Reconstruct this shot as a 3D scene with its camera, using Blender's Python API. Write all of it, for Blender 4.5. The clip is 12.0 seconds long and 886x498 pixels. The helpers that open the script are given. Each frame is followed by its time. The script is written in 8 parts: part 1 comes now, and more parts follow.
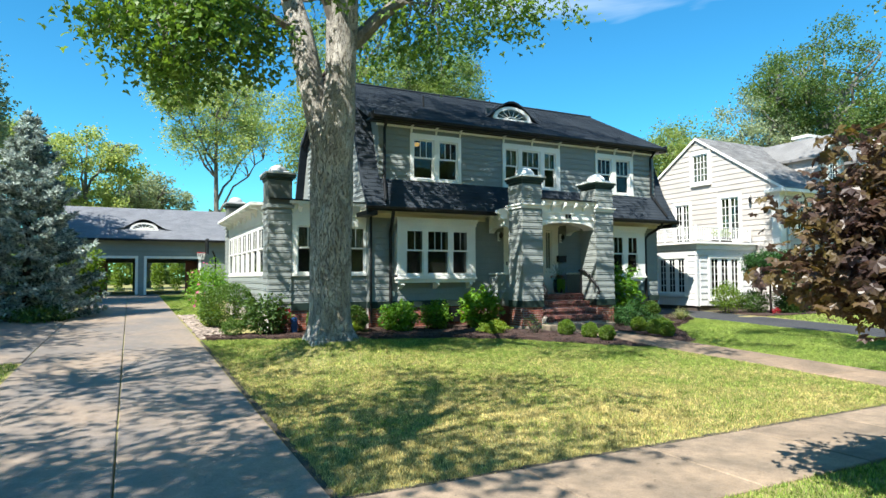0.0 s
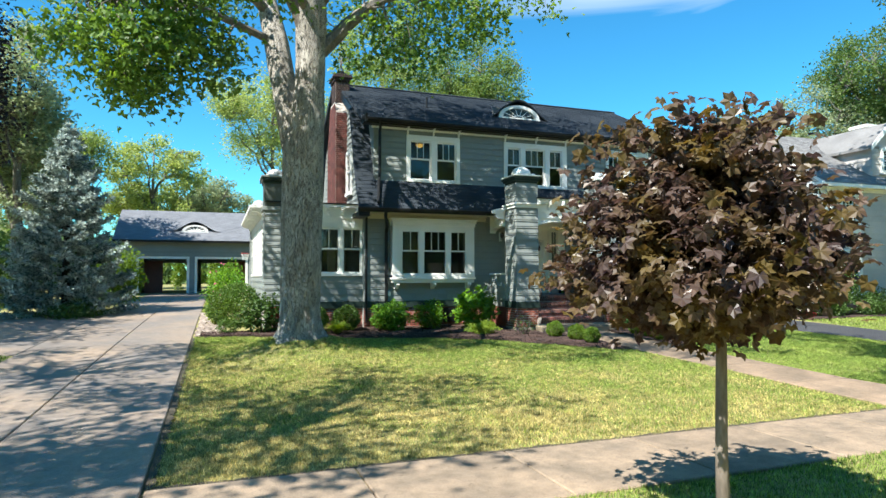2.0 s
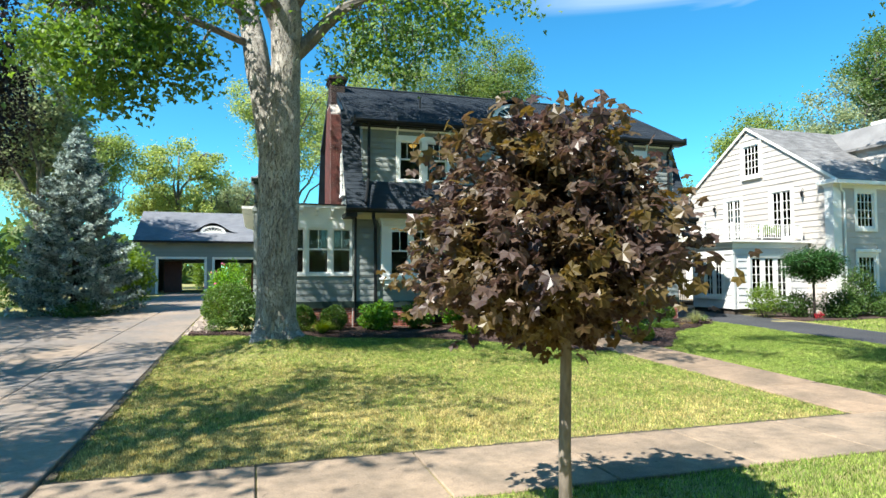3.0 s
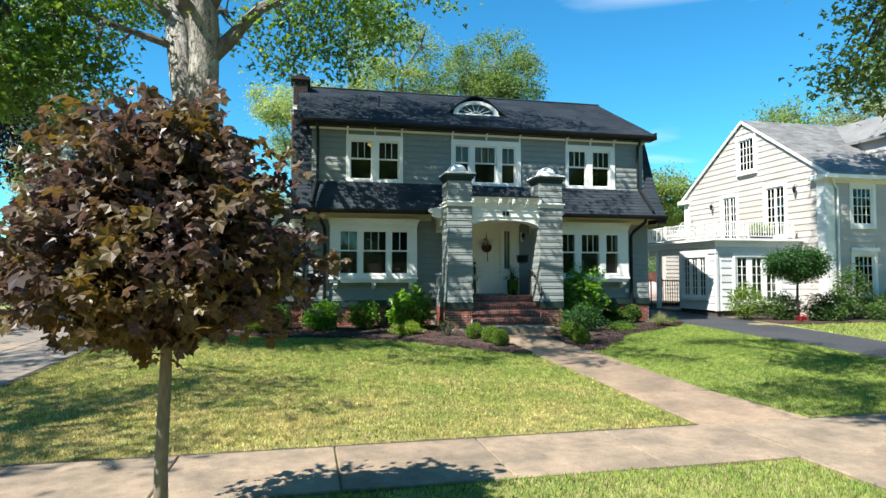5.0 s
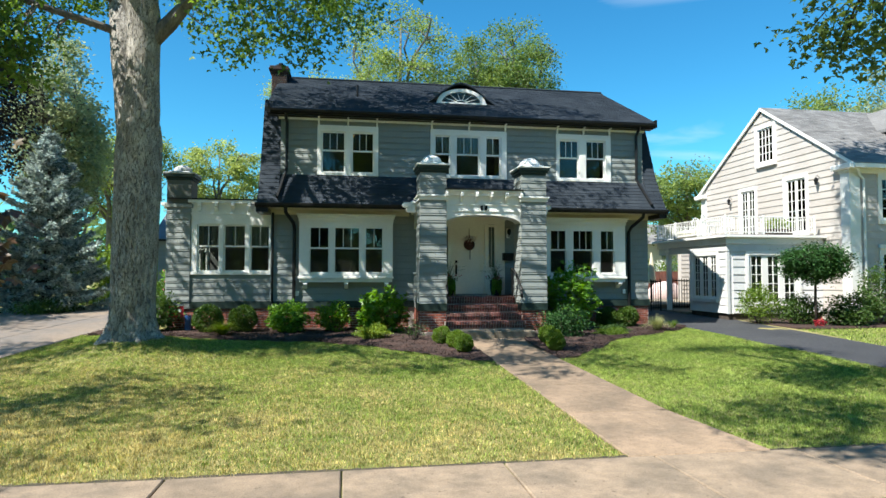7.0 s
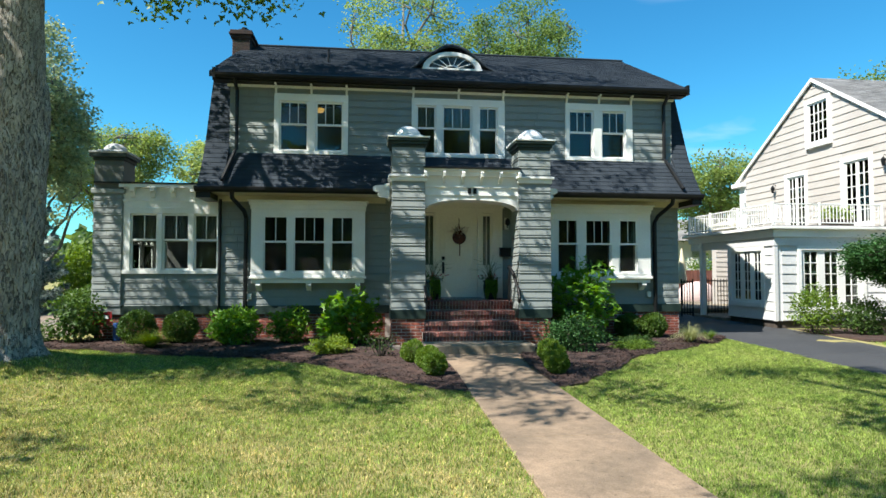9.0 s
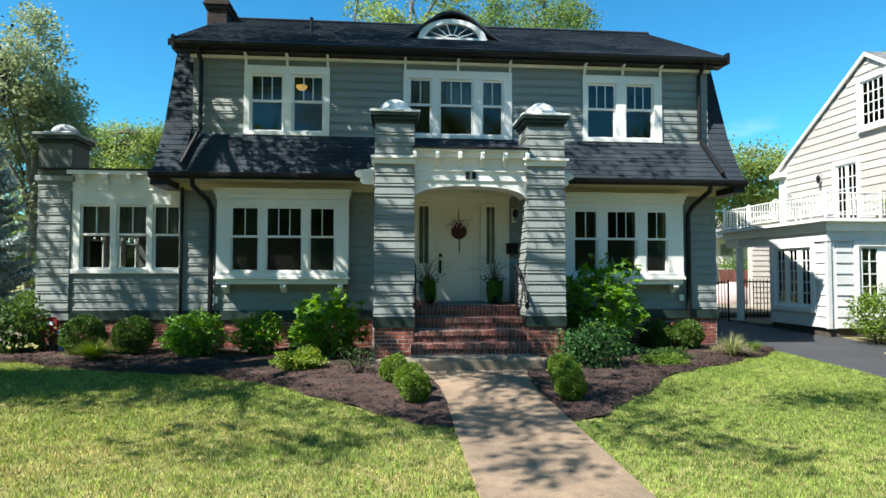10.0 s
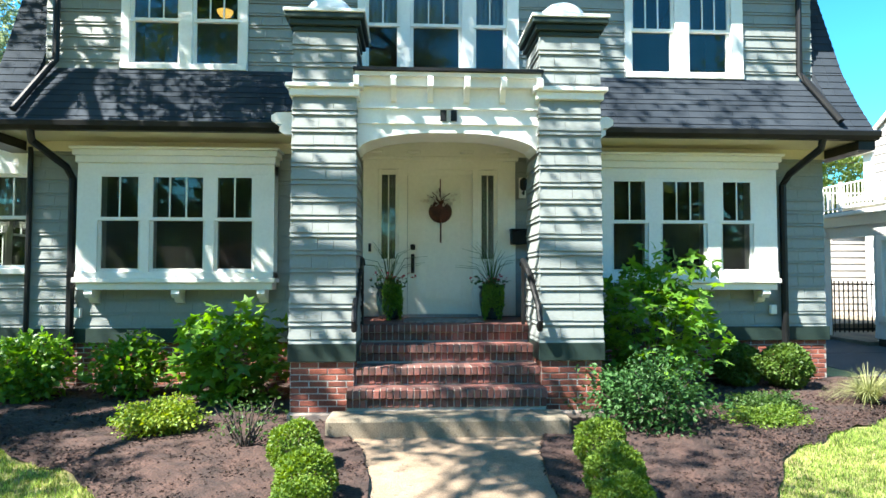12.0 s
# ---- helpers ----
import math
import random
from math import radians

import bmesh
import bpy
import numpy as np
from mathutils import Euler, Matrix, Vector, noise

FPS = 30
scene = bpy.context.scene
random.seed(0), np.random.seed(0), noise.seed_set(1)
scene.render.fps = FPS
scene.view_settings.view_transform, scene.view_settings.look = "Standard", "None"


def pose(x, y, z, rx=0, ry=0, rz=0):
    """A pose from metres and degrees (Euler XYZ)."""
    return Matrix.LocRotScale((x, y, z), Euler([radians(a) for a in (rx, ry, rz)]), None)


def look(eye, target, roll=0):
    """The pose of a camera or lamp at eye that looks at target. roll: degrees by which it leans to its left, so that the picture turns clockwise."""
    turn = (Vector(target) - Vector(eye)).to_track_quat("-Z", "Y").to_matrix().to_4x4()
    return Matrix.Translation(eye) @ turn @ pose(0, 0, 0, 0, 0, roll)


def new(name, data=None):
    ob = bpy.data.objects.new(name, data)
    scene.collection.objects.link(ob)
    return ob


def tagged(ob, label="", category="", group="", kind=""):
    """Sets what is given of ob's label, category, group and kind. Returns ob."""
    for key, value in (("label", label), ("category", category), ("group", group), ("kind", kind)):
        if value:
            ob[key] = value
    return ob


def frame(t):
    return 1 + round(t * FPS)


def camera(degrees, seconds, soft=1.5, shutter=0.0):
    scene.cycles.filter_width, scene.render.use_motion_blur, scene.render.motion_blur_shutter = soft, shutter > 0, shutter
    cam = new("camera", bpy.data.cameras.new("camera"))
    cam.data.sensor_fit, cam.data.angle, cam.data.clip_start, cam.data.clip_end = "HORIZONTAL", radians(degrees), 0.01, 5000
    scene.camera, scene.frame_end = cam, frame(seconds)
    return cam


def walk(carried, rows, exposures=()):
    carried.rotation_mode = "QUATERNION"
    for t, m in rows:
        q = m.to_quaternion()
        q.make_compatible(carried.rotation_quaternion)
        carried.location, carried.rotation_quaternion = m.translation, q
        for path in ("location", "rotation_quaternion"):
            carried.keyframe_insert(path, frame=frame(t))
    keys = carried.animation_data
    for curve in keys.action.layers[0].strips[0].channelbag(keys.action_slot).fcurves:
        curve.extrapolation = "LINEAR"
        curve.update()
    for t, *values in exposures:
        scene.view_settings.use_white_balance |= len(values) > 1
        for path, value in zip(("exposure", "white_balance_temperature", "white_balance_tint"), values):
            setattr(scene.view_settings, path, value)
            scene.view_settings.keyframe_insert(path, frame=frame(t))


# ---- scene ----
cam = camera(71.3, 12.0)
METRES, EYE, TILT, LEAN, TURN = 19.01, 1.92, 0.0, 0.0, -26.9
ROWS = [
    (0.0, 0.0, 0.0, 0.0, 0.01, 2.58, 0.29),
    (0.5, 0.0273, -0.0013, 0.0001, 1.32, 2.58, 0.28),
    (1.0, 0.0581, -0.0008, -0.0001, 2.93, 2.6, 0.26),
    (1.5, 0.0914, 0.0008, 0.0001, 4.98, 2.6, 0.22),
    (2.0, 0.126, 0.004, 0.0002, 6.9, 2.59, 0.19),
    (2.5, 0.1606, 0.0084, 0.0005, 8.54, 2.58, 0.18),
    (3.0, 0.1963, 0.0146, 0.0006, 9.99, 2.58, 0.16),
    (5.0, 0.3481, 0.0612, 0.0007, 14.42, 2.55, 0.06),
    (5.5, 0.375, 0.0788, 0.0007, 15.29, 2.53, 0.03),
    (6.0, 0.3954, 0.099, 0.0008, 16.15, 2.52, 0.0),
    (6.5, 0.4101, 0.1223, 0.0008, 17.01, 2.49, -0.02),
    (7.0, 0.4193, 0.1507, 0.0009, 17.83, 2.47, -0.04),
    (9.0, 0.4181, 0.3297, 0.0014, 20.16, 2.38, -0.06),
    (9.5, 0.4124, 0.3864, 0.0019, 21.05, 2.35, -0.09),
    (10.0, 0.4034, 0.4445, 0.0022, 21.99, 2.32, -0.1),
    (10.5, 0.3913, 0.5022, 0.0029, 22.8, 2.28, -0.11),
    (11.0, 0.3777, 0.5595, 0.0028, 23.4, 2.28, -0.08),
    (11.5, 0.3644, 0.6158, 0.003, 23.65, 2.26, -0.09),
    (12.0, 0.3518, 0.6689, 0.0025, 23.95, 2.33, -0.07),
]
walk(cam, [(t, pose(0, 0, EYE, TILT, LEAN, TURN) @ pose(METRES * x, METRES * y, METRES * z, 90 + pitch, roll, yaw)) for t, x, y, z, yaw, pitch, roll in ROWS],
     [(0.0, 1.28), (3.0, 1.38), (5.0, 1.26), (7.0, 1.13), (9.5, 1.12), (10.5, 1.50), (11.2, 1.90), (12.0, 2.22)])

# ---- world, sun, exposure ----
SUN_TO = Vector((0.71, 0.40, -1.0)).normalized()
sun_el = math.asin(-SUN_TO.z)
world = bpy.data.worlds.new("sky")
scene.world = world
world.use_nodes = True
wn, wl = world.node_tree.nodes, world.node_tree.links
bg = wn["Background"]
sky = wn.new("ShaderNodeTexSky")
sky.sky_type = "NISHITA"
sky.sun_disc = False
sky.sun_elevation = sun_el
sky.sun_rotation = math.atan2(-SUN_TO.x, -SUN_TO.y)
sky.air_density, sky.dust_density, sky.ozone_density = 1.0, 0.2, 1.6
bg.inputs["Strength"].default_value = 0.081
# thin high cloud streaks
wtc = wn.new("ShaderNodeTexCoord")
wmap = wn.new("ShaderNodeMapping")
wmap.inputs["Scale"].default_value = (1.2, 1.2, 7.0)
wnz = wn.new("ShaderNodeTexNoise")
wnz.inputs["Scale"].default_value = 2.2
wnz.inputs["Detail"].default_value = 6.0
wnz.inputs["Distortion"].default_value = 0.6
wramp = wn.new("ShaderNodeValToRGB")
wramp.color_ramp.elements[0].position, wramp.color_ramp.elements[0].color = 0.61, (0, 0, 0, 1)
wramp.color_ramp.elements[1].position, wramp.color_ramp.elements[1].color = 0.86, (0.55, 0.55, 0.55, 1)
wmix = wn.new("ShaderNodeMixRGB")
wmix.inputs[2].default_value = (6.5, 7.2, 7.8, 1)
wl.new(wtc.outputs["Generated"], wmap.inputs[0])
wl.new(wmap.outputs[0], wnz.inputs["Vector"])
wl.new(wnz.outputs["Fac"], wramp.inputs[0])
wl.new(wramp.outputs[0], wmix.inputs[0])
whs = wn.new("ShaderNodeHueSaturation")
whs.inputs["Saturation"].default_value = 1.25
wl.new(sky.outputs[0], whs.inputs["Color"])
wtint = wn.new("ShaderNodeMixRGB")
wtint.blend_type = "MULTIPLY"
wtint.inputs[0].default_value = 1.0
wtint.inputs[2].default_value = (0.42, 1.08, 1.13, 1)
wl.new(whs.outputs[0], wtint.inputs[1])
wl.new(wtint.outputs[0], wmix.inputs[1])
wl.new(wmix.outputs[0], bg.inputs["Color"])

sun_data = bpy.data.lights.new("sun", "SUN")
sun_data.energy, sun_data.angle, sun_data.color = 5.0, radians(0.53), (1.0, 0.955, 0.87)
sun = new("sun", sun_data)
sun.matrix_world = look((0, 0, 30), Vector((0, 0, 30)) + SUN_TO)

rng = np.random.default_rng(7)


# ---- materials ----
def mat(name, c1, c2=None, scale=2.0, fine=45.0, rough=0.6, bump=0.15, metallic=0.0, rnd=0.0, island=0.0,
        grain=0.25, stretch=(1, 1, 1), spec=0.5, coat=0.0):
    """A painted, wooden, stone or metal surface: broad patches from c1 to c2, fine grain, relief, and a value that varies from piece to piece."""
    m = bpy.data.materials.new(name)
    m.use_nodes = True
    n, l = m.node_tree.nodes, m.node_tree.links
    p = n["Principled BSDF"]
    c2 = c2 or tuple(min(1, c * 0.86) for c in c1)
    geo = n.new("ShaderNodeNewGeometry")
    mp = n.new("ShaderNodeMapping")
    mp.inputs["Scale"].default_value = stretch
    l.new(geo.outputs["Position"], mp.inputs[0])
    a = n.new("ShaderNodeTexNoise")
    a.inputs["Scale"].default_value, a.inputs["Detail"].default_value = scale, 5
    b = n.new("ShaderNodeTexNoise")
    b.inputs["Scale"].default_value, b.inputs["Detail"].default_value = fine, 4
    l.new(mp.outputs[0], a.inputs["Vector"])
    l.new(mp.outputs[0], b.inputs["Vector"])
    ra = n.new("ShaderNodeMapRange")
    ra.inputs[1].default_value, ra.inputs[2].default_value = 0.35, 0.65
    l.new(a.outputs["Fac"], ra.inputs[0])
    mix = n.new("ShaderNodeMixRGB")
    mix.inputs[1].default_value, mix.inputs[2].default_value = (*c1, 1), (*c2, 1)
    l.new(ra.outputs[0], mix.inputs[0])
    hsv = n.new("ShaderNodeHueSaturation")
    l.new(mix.outputs[0], hsv.inputs["Color"])
    val = n.new("ShaderNodeMapRange")
    val.inputs[1].default_value, val.inputs[2].default_value = 0.25, 0.75
    val.inputs[3].default_value, val.inputs[4].default_value = 1 - grain, 1 + grain
    l.new(b.outputs["Fac"], val.inputs[0])
    last = val.outputs[0]
    for amount, node, out in ((rnd, "ShaderNodeObjectInfo", "Random"), (island, "ShaderNodeNewGeometry", "Random Per Island")):
        if amount:
            info = n.new(node)
            r = n.new("ShaderNodeMapRange")
            r.inputs[3].default_value, r.inputs[4].default_value = 1 - amount, 1 + amount
            l.new(info.outputs[out], r.inputs[0])
            mul = n.new("ShaderNodeMath")
            mul.operation = "MULTIPLY"
            l.new(last, mul.inputs[0])
            l.new(r.outputs[0], mul.inputs[1])
            last = mul.outputs[0]
    l.new(last, hsv.inputs["Value"])
    l.new(hsv.outputs[0], p.inputs["Base Color"])
    p.inputs["Roughness"].default_value = rough
    p.inputs["Metallic"].default_value = metallic
    p.inputs["Specular IOR Level"].default_value = spec
    p.inputs["Coat Weight"].default_value = coat
    if bump:
        bp = n.new("ShaderNodeBump")
        bp.inputs["Strength"].default_value = bump
        bp.inputs["Distance"].default_value = 0.02
        l.new(b.outputs["Fac"], bp.inputs["Height"])
        l.new(bp.outputs[0], p.inputs["Normal"])
    return m


def leaf_mat(name, c1, c2, glow=0.35, rough=0.5, patch=0.6, spec=0.4):
    """Leaves: colour from leaf to leaf and in patches over the crown; light comes through them."""
    m = bpy.data.materials.new(name)
    m.use_nodes = True
    n, l = m.node_tree.nodes, m.node_tree.links
    p, out = n["Principled BSDF"], n["Material Output"]
    geo = n.new("ShaderNodeNewGeometry")
    a = n.new("ShaderNodeTexNoise")
    a.inputs["Scale"].default_value, a.inputs["Detail"].default_value, a.inputs["Roughness"].default_value = patch, 6, 0.65
    l.new(geo.outputs["Position"], a.inputs["Vector"])
    add = n.new("ShaderNodeMath")
    add.operation = "MULTIPLY_ADD"
    add.inputs[1].default_value = 0.75
    l.new(geo.outputs["Random Per Island"], add.inputs[0])
    sub = n.new("ShaderNodeMapRange")
    sub.inputs[1].default_value, sub.inputs[2].default_value = 0.3, 0.7
    sub.inputs[3].default_value, sub.inputs[4].default_value = -0.3, 0.5
    l.new(a.outputs["Fac"], sub.inputs[0])
    l.new(sub.outputs[0], add.inputs[2])
    mix = n.new("ShaderNodeMixRGB")
    mix.use_clamp = True
    mix.inputs[1].default_value, mix.inputs[2].default_value = (*c1, 1), (*c2, 1)
    l.new(add.outputs[0], mix.inputs[0])
    l.new(mix.outputs[0], p.inputs["Base Color"])
    p.inputs["Roughness"].default_value = rough
    p.inputs["Specular IOR Level"].default_value = spec
    tr = n.new("ShaderNodeBsdfTranslucent")
    hs = n.new("ShaderNodeHueSaturation")
    hs.inputs["Hue"].default_value, hs.inputs["Saturation"].default_value, hs.inputs["Value"].default_value = 0.485, 1.15, 1.5
    l.new(mix.outputs[0], hs.inputs["Color"])
    l.new(hs.outputs[0], tr.inputs["Color"])
    ms = n.new("ShaderNodeMixShader")
    ms.inputs[0].default_value = glow
    l.new(p.outputs[0], ms.inputs[1])
    l.new(tr.outputs[0], ms.inputs[2])
    l.new(ms.outputs[0], out.inputs["Surface"])
    return m


def two_tone(m, other, scale, lo, hi):
    """Gives a leaf material a second colour in drifts over the crown."""
    n, l = m.node_tree.nodes, m.node_tree.links
    mix = [k for k in n if k.bl_idname == "ShaderNodeMixRGB"][0]
    geo = n.new("ShaderNodeNewGeometry")
    a = n.new("ShaderNodeTexNoise")
    a.inputs["Scale"].default_value, a.inputs["Detail"].default_value = scale, 5
    l.new(geo.outputs["Position"], a.inputs["Vector"])
    ra = n.new("ShaderNodeMapRange")
    ra.inputs[1].default_value, ra.inputs[2].default_value = lo, hi
    l.new(a.outputs["Fac"], ra.inputs[0])
    over = n.new("ShaderNodeMixRGB")
    over.inputs[2].default_value = (*other, 1)
    l.new(ra.outputs[0], over.inputs[0])
    outs = [k.to_socket for k in mix.outputs[0].links]
    l.new(mix.outputs[0], over.inputs[1])
    for q in outs:
        l.new(over.outputs[0], q)


def bark_mat(name, c1, c2, crack, width=11.0):
    """Old bark: pale plates between dark upright furrows."""
    m = mat(name, c1, c2, 4.5, 38, 0.95, 0.0, grain=0.25, stretch=(1, 1, 0.6), spec=0.2)
    n, l = m.node_tree.nodes, m.node_tree.links
    p = n["Principled BSDF"]
    colour = p.inputs["Base Color"].links[0].from_socket
    geo = n.new("ShaderNodeNewGeometry")
    mp = n.new("ShaderNodeMapping")
    mp.inputs["Scale"].default_value = (1, 1, 0.22)
    l.new(geo.outputs["Position"], mp.inputs[0])
    a = n.new("ShaderNodeTexNoise")
    a.inputs["Scale"].default_value, a.inputs["Detail"].default_value, a.inputs["Distortion"].default_value = width, 5, 0.9
    l.new(mp.outputs[0], a.inputs["Vector"])
    sub = n.new("ShaderNodeMath")
    sub.operation = "SUBTRACT"
    sub.inputs[1].default_value = 0.5
    ab = n.new("ShaderNodeMath")
    ab.operation = "ABSOLUTE"
    l.new(a.outputs["Fac"], sub.inputs[0])
    l.new(sub.outputs[0], ab.inputs[0])
    r = n.new("ShaderNodeMapRange")
    r.inputs[1].default_value, r.inputs[2].default_value = 0.0, 0.035
    l.new(ab.outputs[0], r.inputs[0])
    mix = n.new("ShaderNodeMixRGB")
    mix.inputs[1].default_value = (*crack, 1)
    l.new(r.outputs[0], mix.inputs[0])
    l.new(colour, mix.inputs[2])
    l.new(mix.outputs[0], p.inputs["Base Color"])
    bp = n.new("ShaderNodeBump")
    bp.inputs["Strength"].default_value, bp.inputs["Distance"].default_value = 0.9, 0.05
    l.new(r.outputs[0], bp.inputs["Height"])
    l.new(bp.outputs[0], p.inputs["Normal"])
    return m


def grass_mat(name, green, straw, broad=0.45):
    """Grass blades: green and straw in broad drifts and small tufts, and a tone of its own for each blade."""
    m = leaf_mat(name, green, straw, 0.3, 0.6, broad, 0.25)
    n, l = m.node_tree.nodes, m.node_tree.links
    mix = [k for k in n if k.bl_idname == "ShaderNodeMixRGB"][0]
    geo = n.new("ShaderNodeNewGeometry")
    a = n.new("ShaderNodeTexNoise")
    a.inputs["Scale"].default_value, a.inputs["Detail"].default_value = 9.0, 6
    l.new(geo.outputs["Position"], a.inputs["Vector"])
    r = n.new("ShaderNodeMapRange")
    r.inputs[1].default_value, r.inputs[2].default_value, r.inputs[3].default_value, r.inputs[4].default_value = 0.32, 0.68, 0.55, 1.35
    l.new(a.outputs["Fac"], r.inputs[0])
    r2 = n.new("ShaderNodeMapRange")
    r2.inputs[3].default_value, r2.inputs[4].default_value = 0.42, 1.5
    l.new(geo.outputs["Random Per Island"], r2.inputs[0])
    mul = n.new("ShaderNodeMath")
    mul.operation = "MULTIPLY"
    l.new(r.outputs[0], mul.inputs[0])
    l.new(r2.outputs[0], mul.inputs[1])
    hsv = n.new("ShaderNodeHueSaturation")
    l.new(mul.outputs[0], hsv.inputs["Value"])
    outs = [k.to_socket for k in mix.outputs[0].links]
    l.new(mix.outputs[0], hsv.inputs["Color"])
    for s in outs:
        l.new(hsv.outputs[0], s)
    return m


def glass_mat(name, tint=(0.75, 0.8, 0.78)):
    m = bpy.data.materials.new(name)
    m.use_nodes = True
    n, l = m.node_tree.nodes, m.node_tree.links
    out = n["Material Output"]
    n.remove(n["Principled BSDF"])
    t, g, f, ms = (n.new("ShaderNodeBsdf" + s) if s in ("Transparent", "Glossy") else n.new(s) for s in ("Transparent", "Glossy", "ShaderNodeFresnel", "ShaderNodeMixShader"))
    t.inputs[0].default_value = (*tint, 1)
    g.inputs["Roughness"].default_value = 0.015
    f.inputs[0].default_value = 1.5
    l.new(f.outputs[0], ms.inputs[0])
    l.new(t.outputs[0], ms.inputs[1])
    l.new(g.outputs[0], ms.inputs[2])
    l.new(ms.outputs[0], out.inputs[0])
    return m


def screen_mat(name):
    m = bpy.data.materials.new(name)
    m.use_nodes = True
    n, l = m.node_tree.nodes, m.node_tree.links
    d, t, ms = n.new("ShaderNodeBsdfDiffuse"), n.new("ShaderNodeBsdfTransparent"), n.new("ShaderNodeMixShader")
    d.inputs[0].default_value = (0.11, 0.11, 0.108, 1)
    ms.inputs[0].default_value = 0.05
    l.new(t.outputs[0], ms.inputs[1])
    l.new(d.outputs[0], ms.inputs[2])
    l.new(ms.outputs[0], n["Material Output"].inputs[0])
    return m


def concrete_mat(name, c1, c2, scale, rough=0.85, rnd=0.0, crack=0.5):
    """Weathered concrete: broad and small blotches, dark specks and a few hairline cracks."""
    m = mat(name, c1, c2, scale, 70, rough, 0.35, rnd=rnd, grain=0.28)
    n, l = m.node_tree.nodes, m.node_tree.links
    p = n["Principled BSDF"]
    colour = p.inputs["Base Color"].links[0].from_socket
    geo = n.new("ShaderNodeNewGeometry")
    blot = n.new("ShaderNodeTexNoise")
    blot.inputs["Scale"].default_value, blot.inputs["Detail"].default_value, blot.inputs["Roughness"].default_value = 6.5, 7, 0.7
    l.new(geo.outputs["Position"], blot.inputs["Vector"])
    br = n.new("ShaderNodeMapRange")
    br.inputs[1].default_value, br.inputs[2].default_value, br.inputs[3].default_value, br.inputs[4].default_value = 0.3, 0.7, 0.74, 1.2
    l.new(blot.outputs["Fac"], br.inputs[0])
    spot = n.new("ShaderNodeTexNoise")
    spot.inputs["Scale"].default_value, spot.inputs["Detail"].default_value = 19, 3
    l.new(geo.outputs["Position"], spot.inputs["Vector"])
    sr = n.new("ShaderNodeMapRange")
    sr.inputs[1].default_value, sr.inputs[2].default_value, sr.inputs[3].default_value, sr.inputs[4].default_value = 0.66, 0.74, 1.0, 0.5
    l.new(spot.outputs["Fac"], sr.inputs[0])
    warp = n.new("ShaderNodeMixRGB")
    warp.inputs[0].default_value = 0.18
    l.new(geo.outputs["Position"], warp.inputs[1])
    l.new(blot.outputs["Color"], warp.inputs[2])
    vor = n.new("ShaderNodeTexVoronoi")
    vor.feature = "DISTANCE_TO_EDGE"
    vor.inputs["Scale"].default_value = crack
    l.new(warp.outputs[0], vor.inputs["Vector"])
    cr = n.new("ShaderNodeMapRange")
    cr.inputs[1].default_value, cr.inputs[2].default_value, cr.inputs[3].default_value, cr.inputs[4].default_value = 0.0, 0.003, 0.84, 1.0
    l.new(vor.outputs["Distance"], cr.inputs[0])
    last = br.outputs[0]
    for k in (sr, cr):
        mul = n.new("ShaderNodeMath")
        mul.operation = "MULTIPLY"
        l.new(last, mul.inputs[0])
        l.new(k.outputs[0], mul.inputs[1])
        last = mul.outputs[0]
    hsv = n.new("ShaderNodeHueSaturation")
    l.new(colour, hsv.inputs["Color"])
    l.new(last, hsv.inputs["Value"])
    l.new(hsv.outputs[0], p.inputs["Base Color"])
    return m


M_SCREEN = screen_mat("fine_insect_mesh")
M_SIDING = mat("grey_shingle_paint", (0.235, 0.262, 0.252), (0.205, 0.23, 0.222), 0.8, 30, 0.6, 0.06, rnd=0.03, island=0.025, grain=0.06)
M_WHITE = mat("white_trim_paint", (0.80, 0.80, 0.77), (0.72, 0.73, 0.70), 1.2, 25, 0.45, 0.05, grain=0.04)
M_CREAM = mat("cream_soffit_paint", (0.62, 0.58, 0.42), (0.56, 0.52, 0.38), 1.5, 25, 0.5, 0.05, grain=0.05)
M_GREEN = mat("dark_green_water_table_paint", (0.022, 0.040, 0.034), (0.017, 0.031, 0.027), 2, 30, 0.5, 0.1, grain=0.12, spec=0.3)
M_GARAGEROOF = mat("slate_grey_asphalt_shingle", (0.135, 0.145, 0.165), (0.165, 0.175, 0.195), 1.3, 140, 0.8, 0.3, island=0.08, grain=0.2)
M_ROOF = mat("black_asphalt_shingle", (0.027, 0.035, 0.045), (0.043, 0.053, 0.065), 1.3, 140, 0.75, 0.3, island=0.06, grain=0.2, spec=0.04)
M_BLACK = mat("black_metal_paint", (0.008, 0.009, 0.010), (0.012, 0.013, 0.014), 3, 40, 0.42, 0.05, grain=0.2, spec=0.25)
M_BRICK = mat("red_brick", (0.27, 0.078, 0.048), (0.17, 0.055, 0.038), 6, 70, 0.85, 0.35, rnd=0.35, island=0.3, grain=0.3)
M_STEPBRICK = mat("worn_step_brick", (0.185, 0.062, 0.048), (0.105, 0.060, 0.052), 5, 60, 0.85, 0.35, rnd=0.45, island=0.3, grain=0.3)
M_DARKBRICK = mat("sooty_brick", (0.045, 0.022, 0.019), (0.022, 0.015, 0.014), 4, 60, 0.9, 0.35, island=0.3, grain=0.3)
M_MORTAR = mat("mortar", (0.46, 0.42, 0.38), (0.34, 0.31, 0.28), 6, 80, 0.95, 0.4, grain=0.25)
# Pier caps: the maple's shade on them is put into this grey.
M_CAP_SHADED = mat("tree_shaded_cap_paint", (0.46, 0.47, 0.47), (0.36, 0.37, 0.375), 2.5, 30, 0.5, 0.08, grain=0.1)
